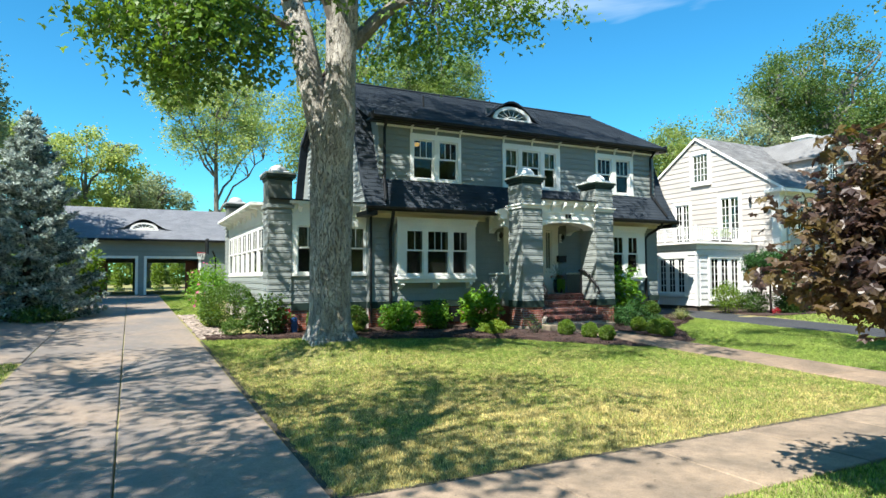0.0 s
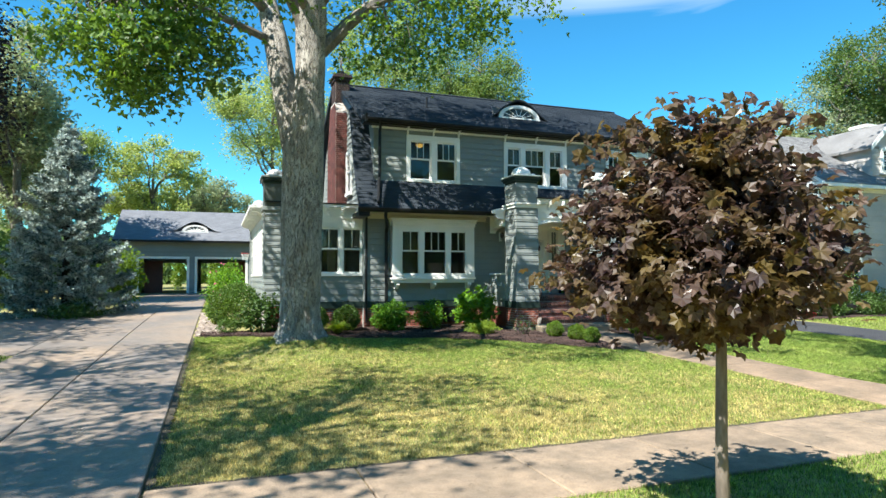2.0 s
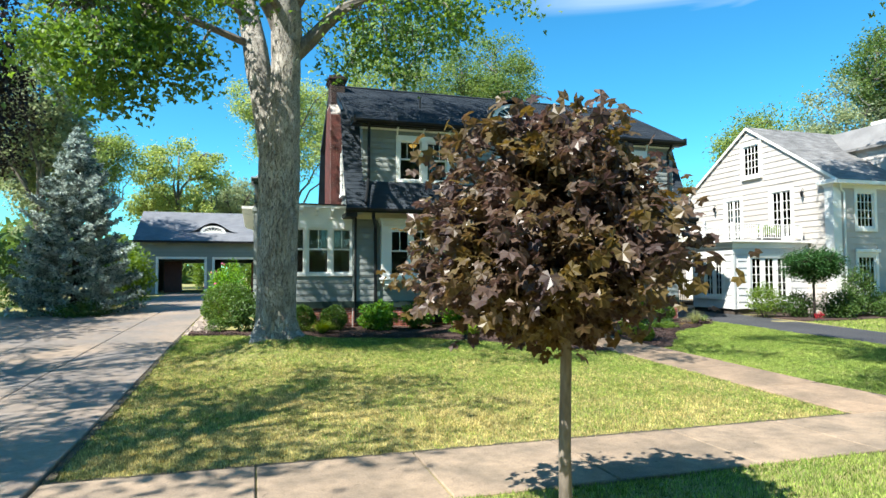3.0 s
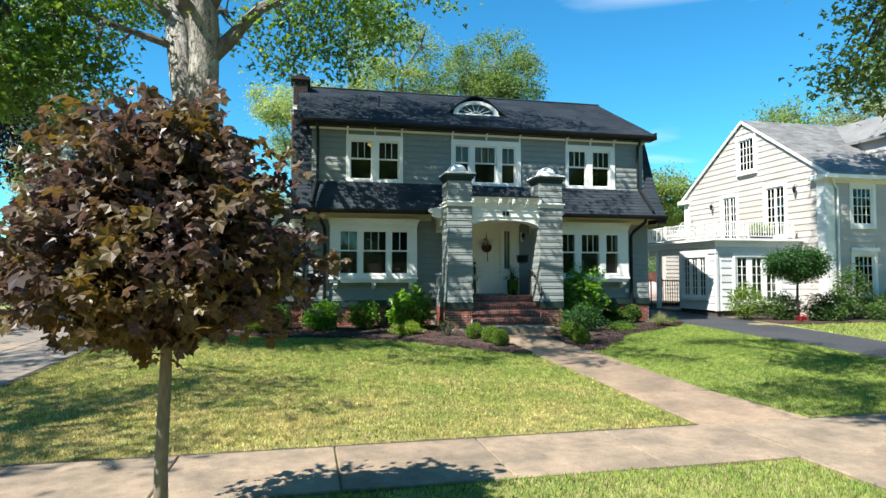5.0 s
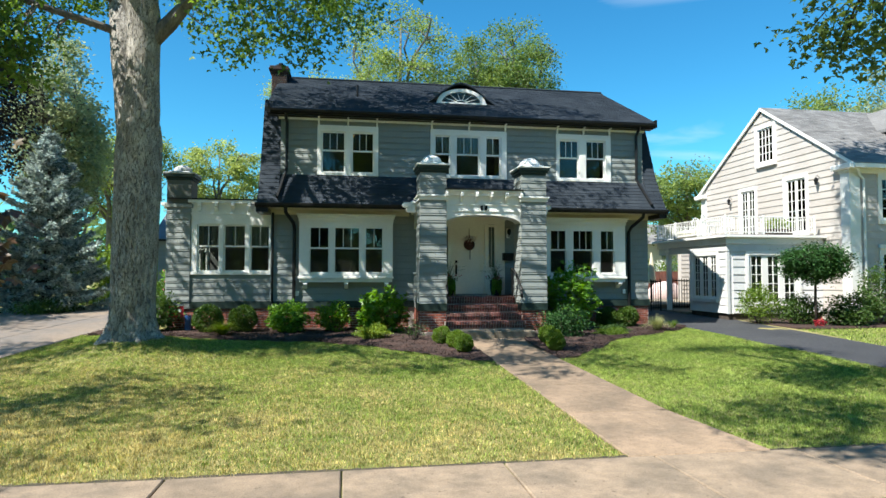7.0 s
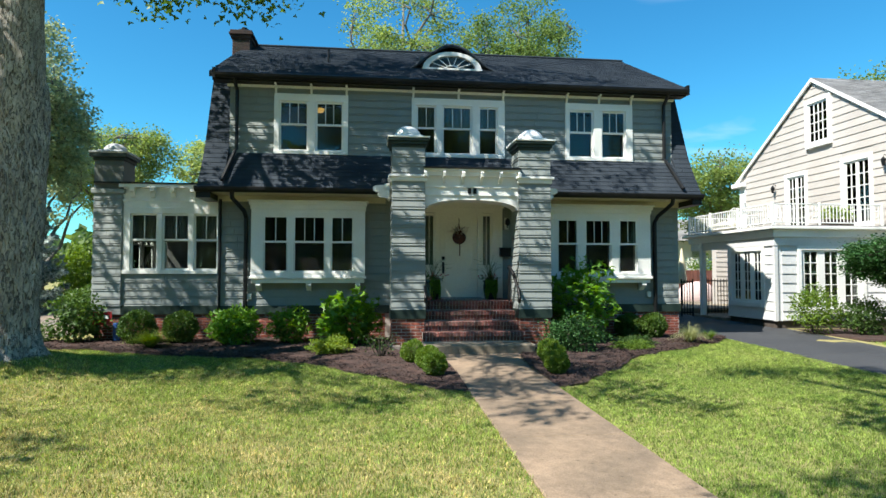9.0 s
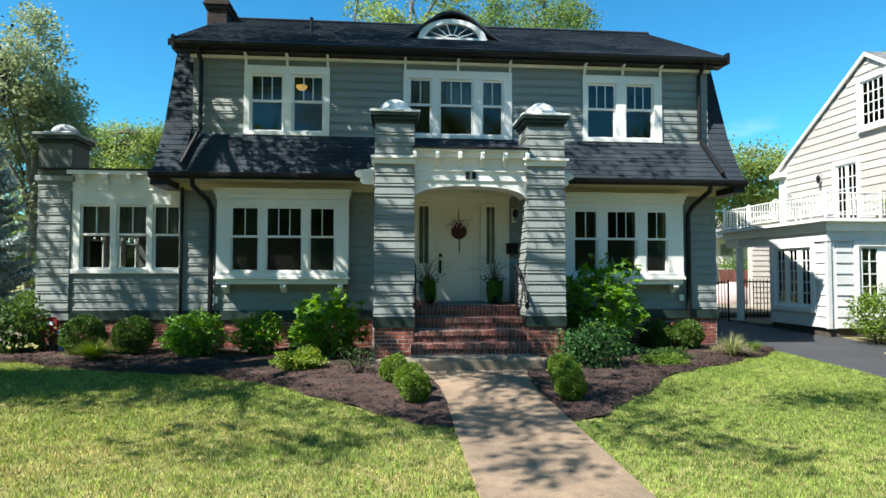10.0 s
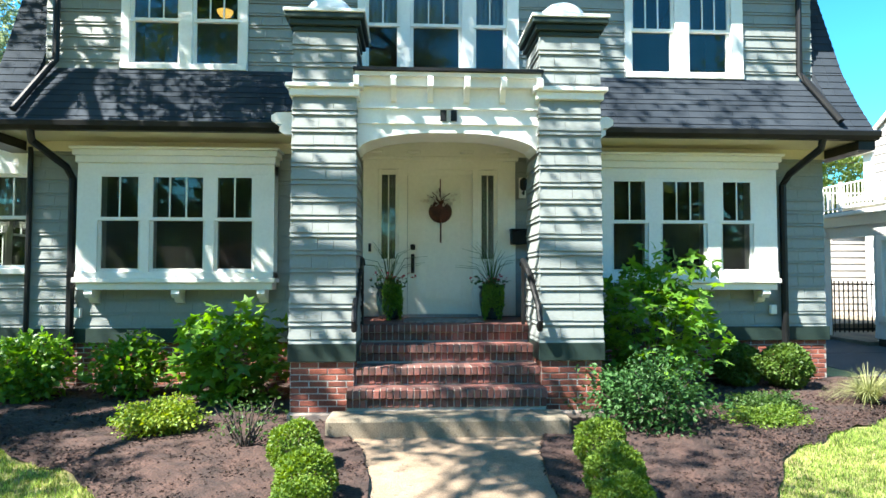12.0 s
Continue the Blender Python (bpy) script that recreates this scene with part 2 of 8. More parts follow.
M_DOOR = mat("ivory_door_paint", (0.86, 0.84, 0.73), (0.82, 0.80, 0.69), 1.5, 20, 0.4, 0.04, grain=0.04)
M_GLASS = glass_mat("window_glass")
# Dark grey that puts the gloom of unlit rooms into the colour.
M_INSIDE = mat("darkened_interior", (0.17, 0.17, 0.165), (0.12, 0.12, 0.117), 1.5, 20, 0.8, 0.0)
M_CURTAIN = mat("sheer_curtain", (0.62, 0.62, 0.58), (0.45, 0.45, 0.42), 2, 30, 0.9, 0.2, stretch=(12, 12, 1))
M_CONC = concrete_mat("weathered_driveway_concrete", (0.285, 0.22, 0.165), (0.175, 0.157, 0.142), 0.6, 0.62, 0.0, 0.30)
M_WALK = concrete_mat("tan_sidewalk_concrete", (0.285, 0.215, 0.15), (0.175, 0.138, 0.10), 1.7, 0.85, 0.10, 0.55)
M_FRONTWALK = concrete_mat("brown_tan_walk_concrete", (0.285, 0.205, 0.138), (0.185, 0.138, 0.095), 1.2, 0.85, 0.10, 0.5)
M_STEPCONC = concrete_mat("old_step_concrete", (0.25, 0.205, 0.145), (0.15, 0.128, 0.093), 2.5, 0.9, 0.0, 0.7)
M_ASPHALT = mat("dark_asphalt", (0.034, 0.036, 0.041), (0.047, 0.049, 0.054), 0.8, 140, 0.85, 0.5, grain=0.4)
M_SOIL = mat("lawn_soil_thatch", (0.29, 0.25, 0.10), (0.17, 0.18, 0.055), 1.7, 55, 0.95, 0.6, grain=0.4)
M_EDGE = mat("dark_cut_lawn_edge", (0.075, 0.06, 0.04), (0.045, 0.04, 0.028), 5, 50, 0.95, 0.8, grain=0.4)
M_MULCH = mat("brown_bark_mulch", (0.060, 0.033, 0.026), (0.028, 0.017, 0.0145), 4, 45, 0.95, 0.9, island=0.5, grain=0.5)
M_STONE = mat("pale_river_stone", (0.31, 0.255, 0.215), (0.21, 0.17, 0.145), 9, 60, 0.8, 0.3, island=0.4, grain=0.2)
M_BARK = bark_mat("grey_furrowed_bark", (0.42, 0.40, 0.36), (0.26, 0.245, 0.215), (0.11, 0.10, 0.085), 24.0)
M_PANEL = mat("dark_grey_green_panel", (0.105, 0.118, 0.108), (0.090, 0.102, 0.094), 1.2, 25, 0.6, 0.06, grain=0.06)
M_LIMB = mat("grey_brown_limb_bark", (0.19, 0.175, 0.15), (0.10, 0.09, 0.078), 4, 30, 0.95, 0.6, grain=0.35, stretch=(1, 1, 0.4))
M_YOUNGBARK = mat("smooth_grey_brown_bark", (0.20, 0.17, 0.14), (0.11, 0.09, 0.075), 5, 40, 0.9, 0.4, grain=0.3, stretch=(1, 1, 0.3))
M_DARKBARK = mat("dark_bark", (0.075, 0.06, 0.048), (0.045, 0.036, 0.03), 3, 25, 0.95, 0.8, grain=0.35, stretch=(1, 1, 0.3))
M_NB = mat("cream_clapboard_paint", (0.46, 0.43, 0.40), (0.41, 0.38, 0.35), 1.0, 20, 0.55, 0.1, rnd=0.05, grain=0.07)
# Brighter copy of the cream clapboard paint, with sunlight put into the colour.
M_NB_SUNLIT = mat("sunlit_clapboard_paint", (0.66, 0.67, 0.66), (0.58, 0.59, 0.59), 1.0, 20, 0.5, 0.1, rnd=0.05, grain=0.07)
M_NBROOF = mat("grey_asphalt_shingle", (0.20, 0.20, 0.20), (0.15, 0.15, 0.15), 1.2, 120, 0.9, 0.4, island=0.25, grain=0.3)
M_GARAGE = mat("grey_garage_siding", (0.225, 0.255, 0.25), (0.20, 0.225, 0.22), 1.0, 25, 0.6, 0.1, rnd=0.06, grain=0.06)
M_REDDOOR = mat("brown_red_wood", (0.16, 0.045, 0.03), (0.10, 0.03, 0.022), 3, 40, 0.5, 0.2, stretch=(8, 8, 1))
M_POT = mat("blue_green_glazed_pot", (0.012, 0.045, 0.05), (0.02, 0.03, 0.045), 4, 30, 0.15, 0.05, coat=0.6)
M_BASKET = mat("rust_brown_wicker", (0.10, 0.028, 0.016), (0.05, 0.016, 0.01), 8, 60, 0.8, 0.6, grain=0.4)
M_MAT = mat("woven_door_mat", (0.30, 0.28, 0.25), (0.12, 0.115, 0.11), 14, 90, 0.95, 0.5, grain=0.4)
M_LAMPGLASS = mat("frosted_lamp_glass", (0.8, 0.78, 0.7), (0.75, 0.73, 0.66), 4, 20, 0.2, 0.0, grain=0.03)
M_METAL = mat("grey_metal_flashing", (0.30, 0.31, 0.32), (0.24, 0.25, 0.26), 3, 40, 0.4, 0.1, 0.7)
M_FENCE = mat("red_brown_fence", (0.20, 0.075, 0.05), (0.14, 0.055, 0.04), 3, 40, 0.8, 0.2, rnd=0.2)
L_BIG = leaf_mat("street_maple_leaf", (0.036, 0.095, 0.022), (0.185, 0.30, 0.060), 0.42)
L_PURPLE = leaf_mat("purple_maple_leaf", (0.034, 0.022, 0.026), (0.140, 0.094, 0.070), 0.40, 0.42, 2.4, 0.55)
L_TREE = leaf_mat("far_tree_leaf", (0.11, 0.178, 0.05), (0.30, 0.375, 0.12), 0.46)
# Olive drifts put the look of backlit leaves into the purple crown's colour.
two_tone(L_PURPLE, (0.120, 0.088, 0.026), 2.6, 0.45, 0.62)
# Olive leaves, made paler so that distance haze lies in their colour.
L_OLIVE_HAZE = leaf_mat("haze_paled_olive_leaf", (0.19, 0.26, 0.085), (0.40, 0.46, 0.17), 0.5)
L_MID = leaf_mat("mid_green_tree_leaf", (0.075, 0.135, 0.04), (0.21, 0.29, 0.085), 0.42)
L_TREE2 = leaf_mat("far_dark_tree_leaf", (0.05, 0.10, 0.03), (0.145, 0.215, 0.06), 0.4)
L_GREY = leaf_mat("far_grey_green_leaf", (0.17, 0.22, 0.12), (0.34, 0.39, 0.22), 0.4)
L_DARKRED = leaf_mat("dark_copper_leaf", (0.018, 0.012, 0.014), (0.045, 0.028, 0.025), 0.2)
# Wide range: gloom between branches and lit tips are put into needle colours.
L_SPRUCE = leaf_mat("blue_spruce_needle", (0.045, 0.085, 0.07), (0.63, 0.71, 0.67), 0.2, 0.6, 1.4)
L_BOX = leaf_mat("boxwood_leaf", (0.032, 0.085, 0.014), (0.105, 0.18, 0.028), 0.3)
L_HYD = leaf_mat("hydrangea_leaf", (0.05, 0.15, 0.02), (0.20, 0.37, 0.052), 0.45, 0.42, 2.5)
L_SHRUB = leaf_mat("shrub_leaf", (0.026, 0.066, 0.014), (0.085, 0.155, 0.030), 0.3)
L_HOLLY = leaf_mat("holly_leaf", (0.02, 0.066, 0.018), (0.058, 0.145, 0.038), 0.2, 0.5, 1.5, 0.25)
L_GOLD = leaf_mat("golden_leaf", (0.10, 0.20, 0.02), (0.28, 0.34, 0.045), 0.35)
L_VINE = leaf_mat("trailing_vine_leaf", (0.058, 0.125, 0.015), (0.17, 0.26, 0.034), 0.36)
L_GRASS = grass_mat("lawn_grass", (0.275, 0.268, 0.078), (0.61, 0.505, 0.225), 1.6)
L_GRASS2 = grass_mat("greener_lawn_grass", (0.125, 0.222, 0.04), (0.30, 0.375, 0.092), 1.2)
L_PINK = leaf_mat("pink_flower", (0.45, 0.06, 0.16), (0.55, 0.12, 0.25), 0.3)
L_RED = leaf_mat("red_flower", (0.35, 0.02, 0.03), (0.5, 0.05, 0.06), 0.3)
L_PALE = leaf_mat("pale_flower", (0.6, 0.55, 0.48), (0.7, 0.66, 0.58), 0.3)


# ---- mesh helpers ----
def put(name, bm, material, parent=None, label="", smooth=False):
    me = bpy.data.meshes.new(name)
    bm.to_mesh(me)
    bm.free()
    me.materials.append(material)
    if smooth:
        me.shade_smooth()
    ob = new(name, me)
    if parent is not None:
        ob.parent = parent
    if label:
        ob["label"] = label
    return ob


def part(name, bm, material, parent, label="", smooth=False):
    """One mesh under a thing or under a part."""
    return put(name, bm, material, parent, label, smooth)


def thing(name, label, category, group="", kind="", at=(0, 0, 0)):
    ob = new(name)
    ob.empty_display_size = 0.2
    ob.location = at
    return tagged(ob, label, category, group, kind)


def box(bm, x0, x1, y0, y1, z0, z1, bevel=0.0):
    m = Matrix.LocRotScale(((x0 + x1) / 2, (y0 + y1) / 2, (z0 + z1) / 2), None, (x1 - x0, y1 - y0, z1 - z0))
    r = bmesh.ops.create_cube(bm, size=1, matrix=m)
    if bevel:
        es = {e for v in r["verts"] for e in v.link_edges}
        bmesh.ops.bevel(bm, geom=list(es), offset=bevel, segments=1, affect="EDGES")
    return bm


def boxes(*rows, bevel=0.0):
    bm = bmesh.new()
    for r in rows:
        box(bm, *r, bevel=bevel)
    return bm


def prism(bm, pts, axis, a, b):
    """Extrude a closed outline of 2D points along an axis from a to b."""
    def at(p, s):
        return (s, p[0], p[1]) if axis == "x" else (p[0], s, p[1]) if axis == "y" else (p[0], p[1], s)
    va, vb = [bm.verts.new(at(p, a)) for p in pts], [bm.verts.new(at(p, b)) for p in pts]
    n = len(pts)
    bm.faces.new(va)
    bm.faces.new(vb[::-1])
    for i in range(n):
        bm.faces.new((va[i], vb[i], vb[(i + 1) % n], va[(i + 1) % n]))
    bmesh.ops.recalc_face_normals(bm, faces=bm.faces)
    return bm


def tube(bm, path, radii, sides=8, cap=True):
    """A tapered round bar along a path."""
    path = [Vector(p) for p in path]
    if not hasattr(radii, "__len__"):
        radii = [radii] * len(path)
    rings, ref = [], Vector((0.31, 0.17, 0.93))
    for i, p in enumerate(path):
        d = (path[min(i + 1, len(path) - 1)] - path[max(i - 1, 0)]).normalized()
        if abs(d.dot(ref)) > 0.97:
            ref = Vector((0.93, 0.3, 0.1))
        u = d.cross(ref).normalized()
        v = d.cross(u)
        rings.append([bm.verts.new(p + radii[i] * (math.cos(k) * u + math.sin(k) * v)) for k in (2 * math.pi * j / sides for j in range(sides))])
    for a, b in zip(rings, rings[1:]):
        for j in range(sides):
            bm.faces.new((a[j], a[(j + 1) % sides], b[(j + 1) % sides], b[j]))
    if cap:
        bm.faces.new(rings[0][::-1])
        bm.faces.new(rings[-1])
    return bm


def lathe(bm, cx, cy, profile, sides=20):
    """A turned shape: rows of radius and height round an upright axis."""
    rings = []
    for r, z in profile:
        rings.append([bm.verts.new((cx + r * math.cos(2 * math.pi * j / sides), cy + r * math.sin(2 * math.pi * j / sides), z)) for j in range(sides)])
    for a, b in zip(rings, rings[1:]):
        for j in range(sides):
            bm.faces.new((a[j], a[(j + 1) % sides], b[(j + 1) % sides], b[j]))
    bm.faces.new(rings[0][::-1])
    bm.faces.new(rings[-1])
    return bm


def arrays(name, verts, faces, material, parent=None, label="", smooth=False):
    """A mesh from numpy arrays: verts (n, 3), faces (m, k)."""
    me = bpy.data.meshes.new(name)
    m, k = faces.shape
    me.vertices.add(len(verts))
    me.vertices.foreach_set("co", np.ascontiguousarray(verts, np.float32).ravel())
    me.loops.add(m * k)
    me.loops.foreach_set("vertex_index", np.ascontiguousarray(faces, np.int32).ravel())
    me.polygons.add(m)
    me.polygons.foreach_set("loop_start", np.arange(0, m * k, k, dtype=np.int32))
    me.polygons.foreach_set("loop_total", np.full(m, k, np.int32))
    me.update(calc_edges=True)
    me.materials.append(material)
    me.shade_smooth() if smooth else me.shade_flat()
    ob = new(name, me)
    if parent is not None:
        ob.parent = parent
    if label:
        ob["label"] = label
    return ob


def unit(v):
    return v / np.maximum(np.linalg.norm(v, axis=-1, keepdims=True), 1e-9)


KITE = (np.array([(0, 0, 0), (-0.33, 0.45, 0.06), (0, 1, -0.06), (0.33, 0.45, 0.06)]), np.array([(0, 3, 2), (0, 2, 1)]))
BLADE = (np.array([(-0.5, 0, 0), (0.5, 0, 0), (0, 1, 0)]), np.array([(0, 1, 2)]))


def lobed(n, deep, point=0.12):
    """A lobed leaf as a fan round its middle."""
    pts = [(0, 0.38, 0.03)]
    for i in range(2 * n + 1):
        a = radians(-150 + 300 * i / (2 * n))
        r = (0.62 - 0.14 * abs(a) / 2.7) if i % 2 else deep
        pts.append((r * math.sin(a) * 0.95, 0.38 + r * math.cos(a), -point * (i % 2)))
    return np.array(pts), np.array([(0, i + 2, i + 1) for i in range(1, 2 * n)] + [(0, 2, 1)])


MAPLE, OAKLEAF, MAPLE_FAR = lobed(5, 0.40), lobed(4, 0.25, 0.05), lobed(3, 0.30)


def leaves(name, pts, size, shape, material, parent, up=0.5, droop=0.2, out=None, seed=1, label=""):
    """Many leaves in one mesh: at pts, turned at random, their faces tending up and their tips outward and down."""
    g = np.random.default_rng(seed)
    n = len(pts)
    nor = unit(g.normal(size=(n, 3)) + np.array([0, 0, up * 2.2]))
    tip = g.normal(size=(n, 3)) - np.array([0, 0, droop * 2])
    if out is not None:
        tip = tip + out
    tip = unit(tip - nor * (tip * nor).sum(1, keepdims=True))
    side = np.cross(tip, nor)
    s = size * g.uniform(0.65, 1.25, (n, 1, 1))
    tv, tf = shape
    v = pts[:, None] + s * (tv[None, :, :1] * side[:, None] + tv[None, :, 1:2] * tip[:, None] + tv[None, :, 2:] * nor[:, None])
    f = tf[None] + (np.arange(n) * len(tv))[:, None, None]
    return arrays(name, v.reshape(-1, 3), f.reshape(-1, 3), material, parent, label)


def ground_z(x, y):
    z = np.where(y < 5.2, 0.0, np.where(y < 16, 0.031 * (y - 5.2), 0.335 + 0.0222 * (y - 16)))
    z = np.minimum(z, 1.0)
    return z + 0.42 * np.exp(-(((x - 3.95) / 1.25) ** 2 + ((y - 13.1) / 1.25) ** 2))


def turf_z(x, y):
    """Height of the slightly uneven turf."""
    return ground_z(x, y) + 0.012 * np.sin(x * 1.7 + 0.6 * y) * np.sin(y * 1.3)


def gz(x, y):
    return float(ground_z(np.float64(x), np.float64(y)))


# ---- ground, paving, beds ----
def edges(lo, hi, step, far):
    inner = np.arange(lo, hi + step / 2, step)
    outer = np.array([1.5, 4, 10, 25, 60, 150, 400, 1000, far])
    return np.concatenate([(lo - outer)[::-1], inner, hi + outer])


gx, gy = np.meshgrid(edges(-14, 32, 0.5, 2400), edges(-8, 50, 0.5, 2400), indexing="ij")
gv = np.stack([gx, gy, turf_z(gx, gy)], -1)
ni, nj = gx.shape
ii, jj = np.meshgrid(np.arange(ni - 1), np.arange(nj - 1), indexing="ij")
gi = (ii * nj + jj).ravel()
ground = arrays("ground", gv.reshape(-1, 3), np.stack([gi, gi + nj, gi + nj + 1, gi + 1], 1), M_SOIL, smooth=True)
tagged(ground, "sun-dried lawn ground sloping gently up to the house", "ground", kind="structure")


def slab(name, outline, parent, material, top=0.03, deep=0.12, bevel=0.012):
    """A cast slab whose top follows the ground."""
    bm = bmesh.new()
    up = [bm.verts.new((x, y, gz(x, y) + top)) for x, y in outline]
    lo = [bm.verts.new((x, y, gz(x, y) + top - deep)) for x, y in outline]
    f = bm.faces.new(up)
    n = len(up)
    for i in range(n):
        bm.faces.new((lo[i], lo[(i + 1) % n], up[(i + 1) % n], up[i]))
    bmesh.ops.recalc_face_normals(bm, faces=bm.faces)
    if f.normal.z < 0:
        bmesh.ops.reverse_faces(bm, faces=bm.faces)
    bmesh.ops.bevel(bm, geom=list(f.edges), offset=bevel, segments=1, affect="EDGES")
    return part(name, bm, material, parent)


driveway = thing("driveway", "pale weathered concrete driveway leading to the garage", "driveway", kind="structure")
JOINT = 0.008
dys = [-6, -1.5, 3.6, 8.2, 14.3, 19.4, 24.6, 30, 35.5, 41.6]
for y0, y1 in zip(dys, dys[1:]):
    for x0, x1 in ((-1.82, -0.10), (-0.10, 1.56)):
        slab("slab", [(x0 + JOINT, y0 + 0.003), (x1 - JOINT, y0 + 0.003), (x1 - JOINT, y1 - 0.003), (x0 + JOINT, y1 - 0.003)], driveway, M_CONC)
for x0, x1 in ((-7.2, -1.82), (-13.0, -7.2)):
    slab("slab", [(x0 + JOINT, 14.4), (x1 - JOINT, 14.4), (x1 - JOINT, 24.4), (x0 + JOINT, 24.4)], driveway, M_CONC)

sidewalk = thing("sidewalk", "tan concrete sidewalk with jointed slabs and worn edges", "sidewalk", kind="structure")
xs = [5.12 + 1.637 * k for k in range(-2, 17)]
xs[0] = 1.57
for x0, x1 in zip(xs, xs[1:]):
    slab("slab", [(x0 + JOINT, 3.72), (x1 - JOINT, 3.72), (x1 - JOINT, 5.16), (x0 + JOINT, 5.16)], sidewalk, M_WALK)
front_walk = thing("front_walk", "tan concrete front walk rising to the porch steps", "walkway", kind="structure")
slab("slab", [(11.55, 0.2), (13.0, 0.2), (13.0, 3.70), (11.55, 3.70)], front_walk, M_WALK)
wys = [5.18, 7.0, 8.8, 10.6, 12.5]
for y0, y1 in zip(wys, wys[1:]):
    flare = 0.22 if y0 < 6 else 0.0
    slab("slab", [(11.40, y0 + JOINT), (12.84 + flare, y0 + JOINT), (12.84, y1 - JOINT), (11.40, y1 - JOINT)], front_walk, M_FRONTWALK)
slab("slab", [(11.40, 12.5 + JOINT), (12.84, 12.5 + JOINT), (12.86, 13.4), (12.94, 14.1), (13.10, 14.66), (11.06, 14.66), (11.26, 14.1), (11.37, 13.4)], front_walk, M_FRONTWALK)

side_drive = thing("side_drive", "dark asphalt drive running beside the two houses", "driveway", kind="structure")
sdy = [-6, 2, 8, 14, 20, 28, 40]
for y0, y1 in zip(sdy, sdy[1:]):
    w0, w1 = (21.15 + 0.12 * max(0, y - 11) if y < 17 else 22.0 for y in (y0, y1))
    slab("slab", [(18.80, y0), (w0, y0), (w1, y1), (18.80, y1)], side_drive, M_ASPHALT, 0.02, 0.1, 0.03)

LEFT_EDGE = ([1.7, 3.2, 4.1, 5.3, 6.56, 7.6, 8.75, 9.7, 10.4, 11.2, 11.36], [16.5, 16.1, 15.9, 15.2, 14.75, 14.55, 13.8, 12.8, 12.0, 11.25, 11.1])
RIGHT_EDGE = ([12.88, 13.3, 14.4, 15.4, 16.9, 18.0, 18.8], [11.45, 11.6, 12.85, 14.15, 15.05, 15.75, 16.6])


def bed_edge(x):
    e = np.where(x < 12.1, np.interp(x, *LEFT_EDGE), np.interp(x, *RIGHT_EDGE))
    return e + 0.05 * np.sin(x * 5.1) + 0.03 * np.sin(x * 13.0)


WALK_L = ([12.5, 13.4, 14.1, 14.66], [11.40, 11.37, 11.26, 11.06])
WALK_R = ([12.5, 13.4, 14.1, 14.66], [12.84, 12.86, 12.94, 13.10])


def off_walk(x, y):
    """Keeps a bed's points beside the flared end of the front walk."""
    return np.where(x < 12.1, np.minimum(x, np.interp(y, *WALK_L) + 0.014), np.maximum(x, np.interp(y, *WALK_R) - 0.014))


def bed(name, x0, x1, label, back=17.42):
    nx, ny = int((x1 - x0) / 0.07), 70
    u, w = np.meshgrid(np.linspace(x0, x1, nx), np.linspace(0, 1, ny), indexing="ij")
    y = bed_edge(u) + w * (back - bed_edge(u))
    u = off_walk(u, y)
    g = np.random.default_rng(3)
    z = ground_z(u, y) + 0.02 + 0.035 * np.minimum(1, w * 6) + g.normal(0, 0.006, u.shape) + 0.012 * np.sin(u * 6) * np.sin(y * 7)
    v = np.stack([u, y, z], -1).reshape(-1, 3)
    a, b = np.meshgrid(np.arange(nx - 1), np.arange(ny - 1), indexing="ij")
    k = (a * ny + b).ravel()
    ob = arrays(name, v, np.stack([k, k + ny, k + ny + 1, k + 1], 1), M_MULCH)
    tagged(ob, label, "mulch bed", kind="structure")
    n = int(2600 * (x1 - x0))
    px = g.uniform(x0, x1, n)
    py = bed_edge(px) + g.uniform(0, 1, n) ** 1.2 * (back - bed_edge(px))
    px = off_walk(px, py)
    pts = np.stack([px, py, ground_z(px, py) + 0.055], 1)
    chips = leaves("bark_chips", pts, 0.034, KITE, M_MULCH, None, 1.2, 0, None, 5)
    tagged(chips, "loose dark brown bark chips lying on the mulch", "bark mulch", kind="stuff")


bed("mulch_bed", 1.75, 11.41, "brown bark mulch bed along the front of the house")
bed("mulch_bed", 12.83, 18.8, "brown bark mulch bed beside the front walk")

# river stones along the driveway edge
g = np.random.default_rng(11)
n = 520
sp = np.stack([g.uniform(1.62, 2.35, n), g.uniform(16.6, 24.5, n)], 1)
sv, sf = [], []
ico = bmesh.new()
bmesh.ops.create_icosphere(ico, subdivisions=1, radius=1)
iv = np.array([v.co for v in ico.verts])
iface = np.array([[v.index for v in f.verts] for f in ico.faces])
ico.free()
for i, (x, y) in enumerate(sp):
    s = g.uniform(0.03, 0.075) * np.array([g.uniform(0.8, 1.4), g.uniform(0.8, 1.4), 0.6])
    sv.append(iv * s * g.uniform(0.85, 1.15, iv.shape) + (x, y, gz(x, y) + 0.03))
    sf.append(iface + i * len(iv))
stones = arrays("river_stones", np.concatenate(sv), np.concatenate(sf), M_STONE)
tagged(stones, "pale tan river stones edging the driveway", "stones", kind="stuff")


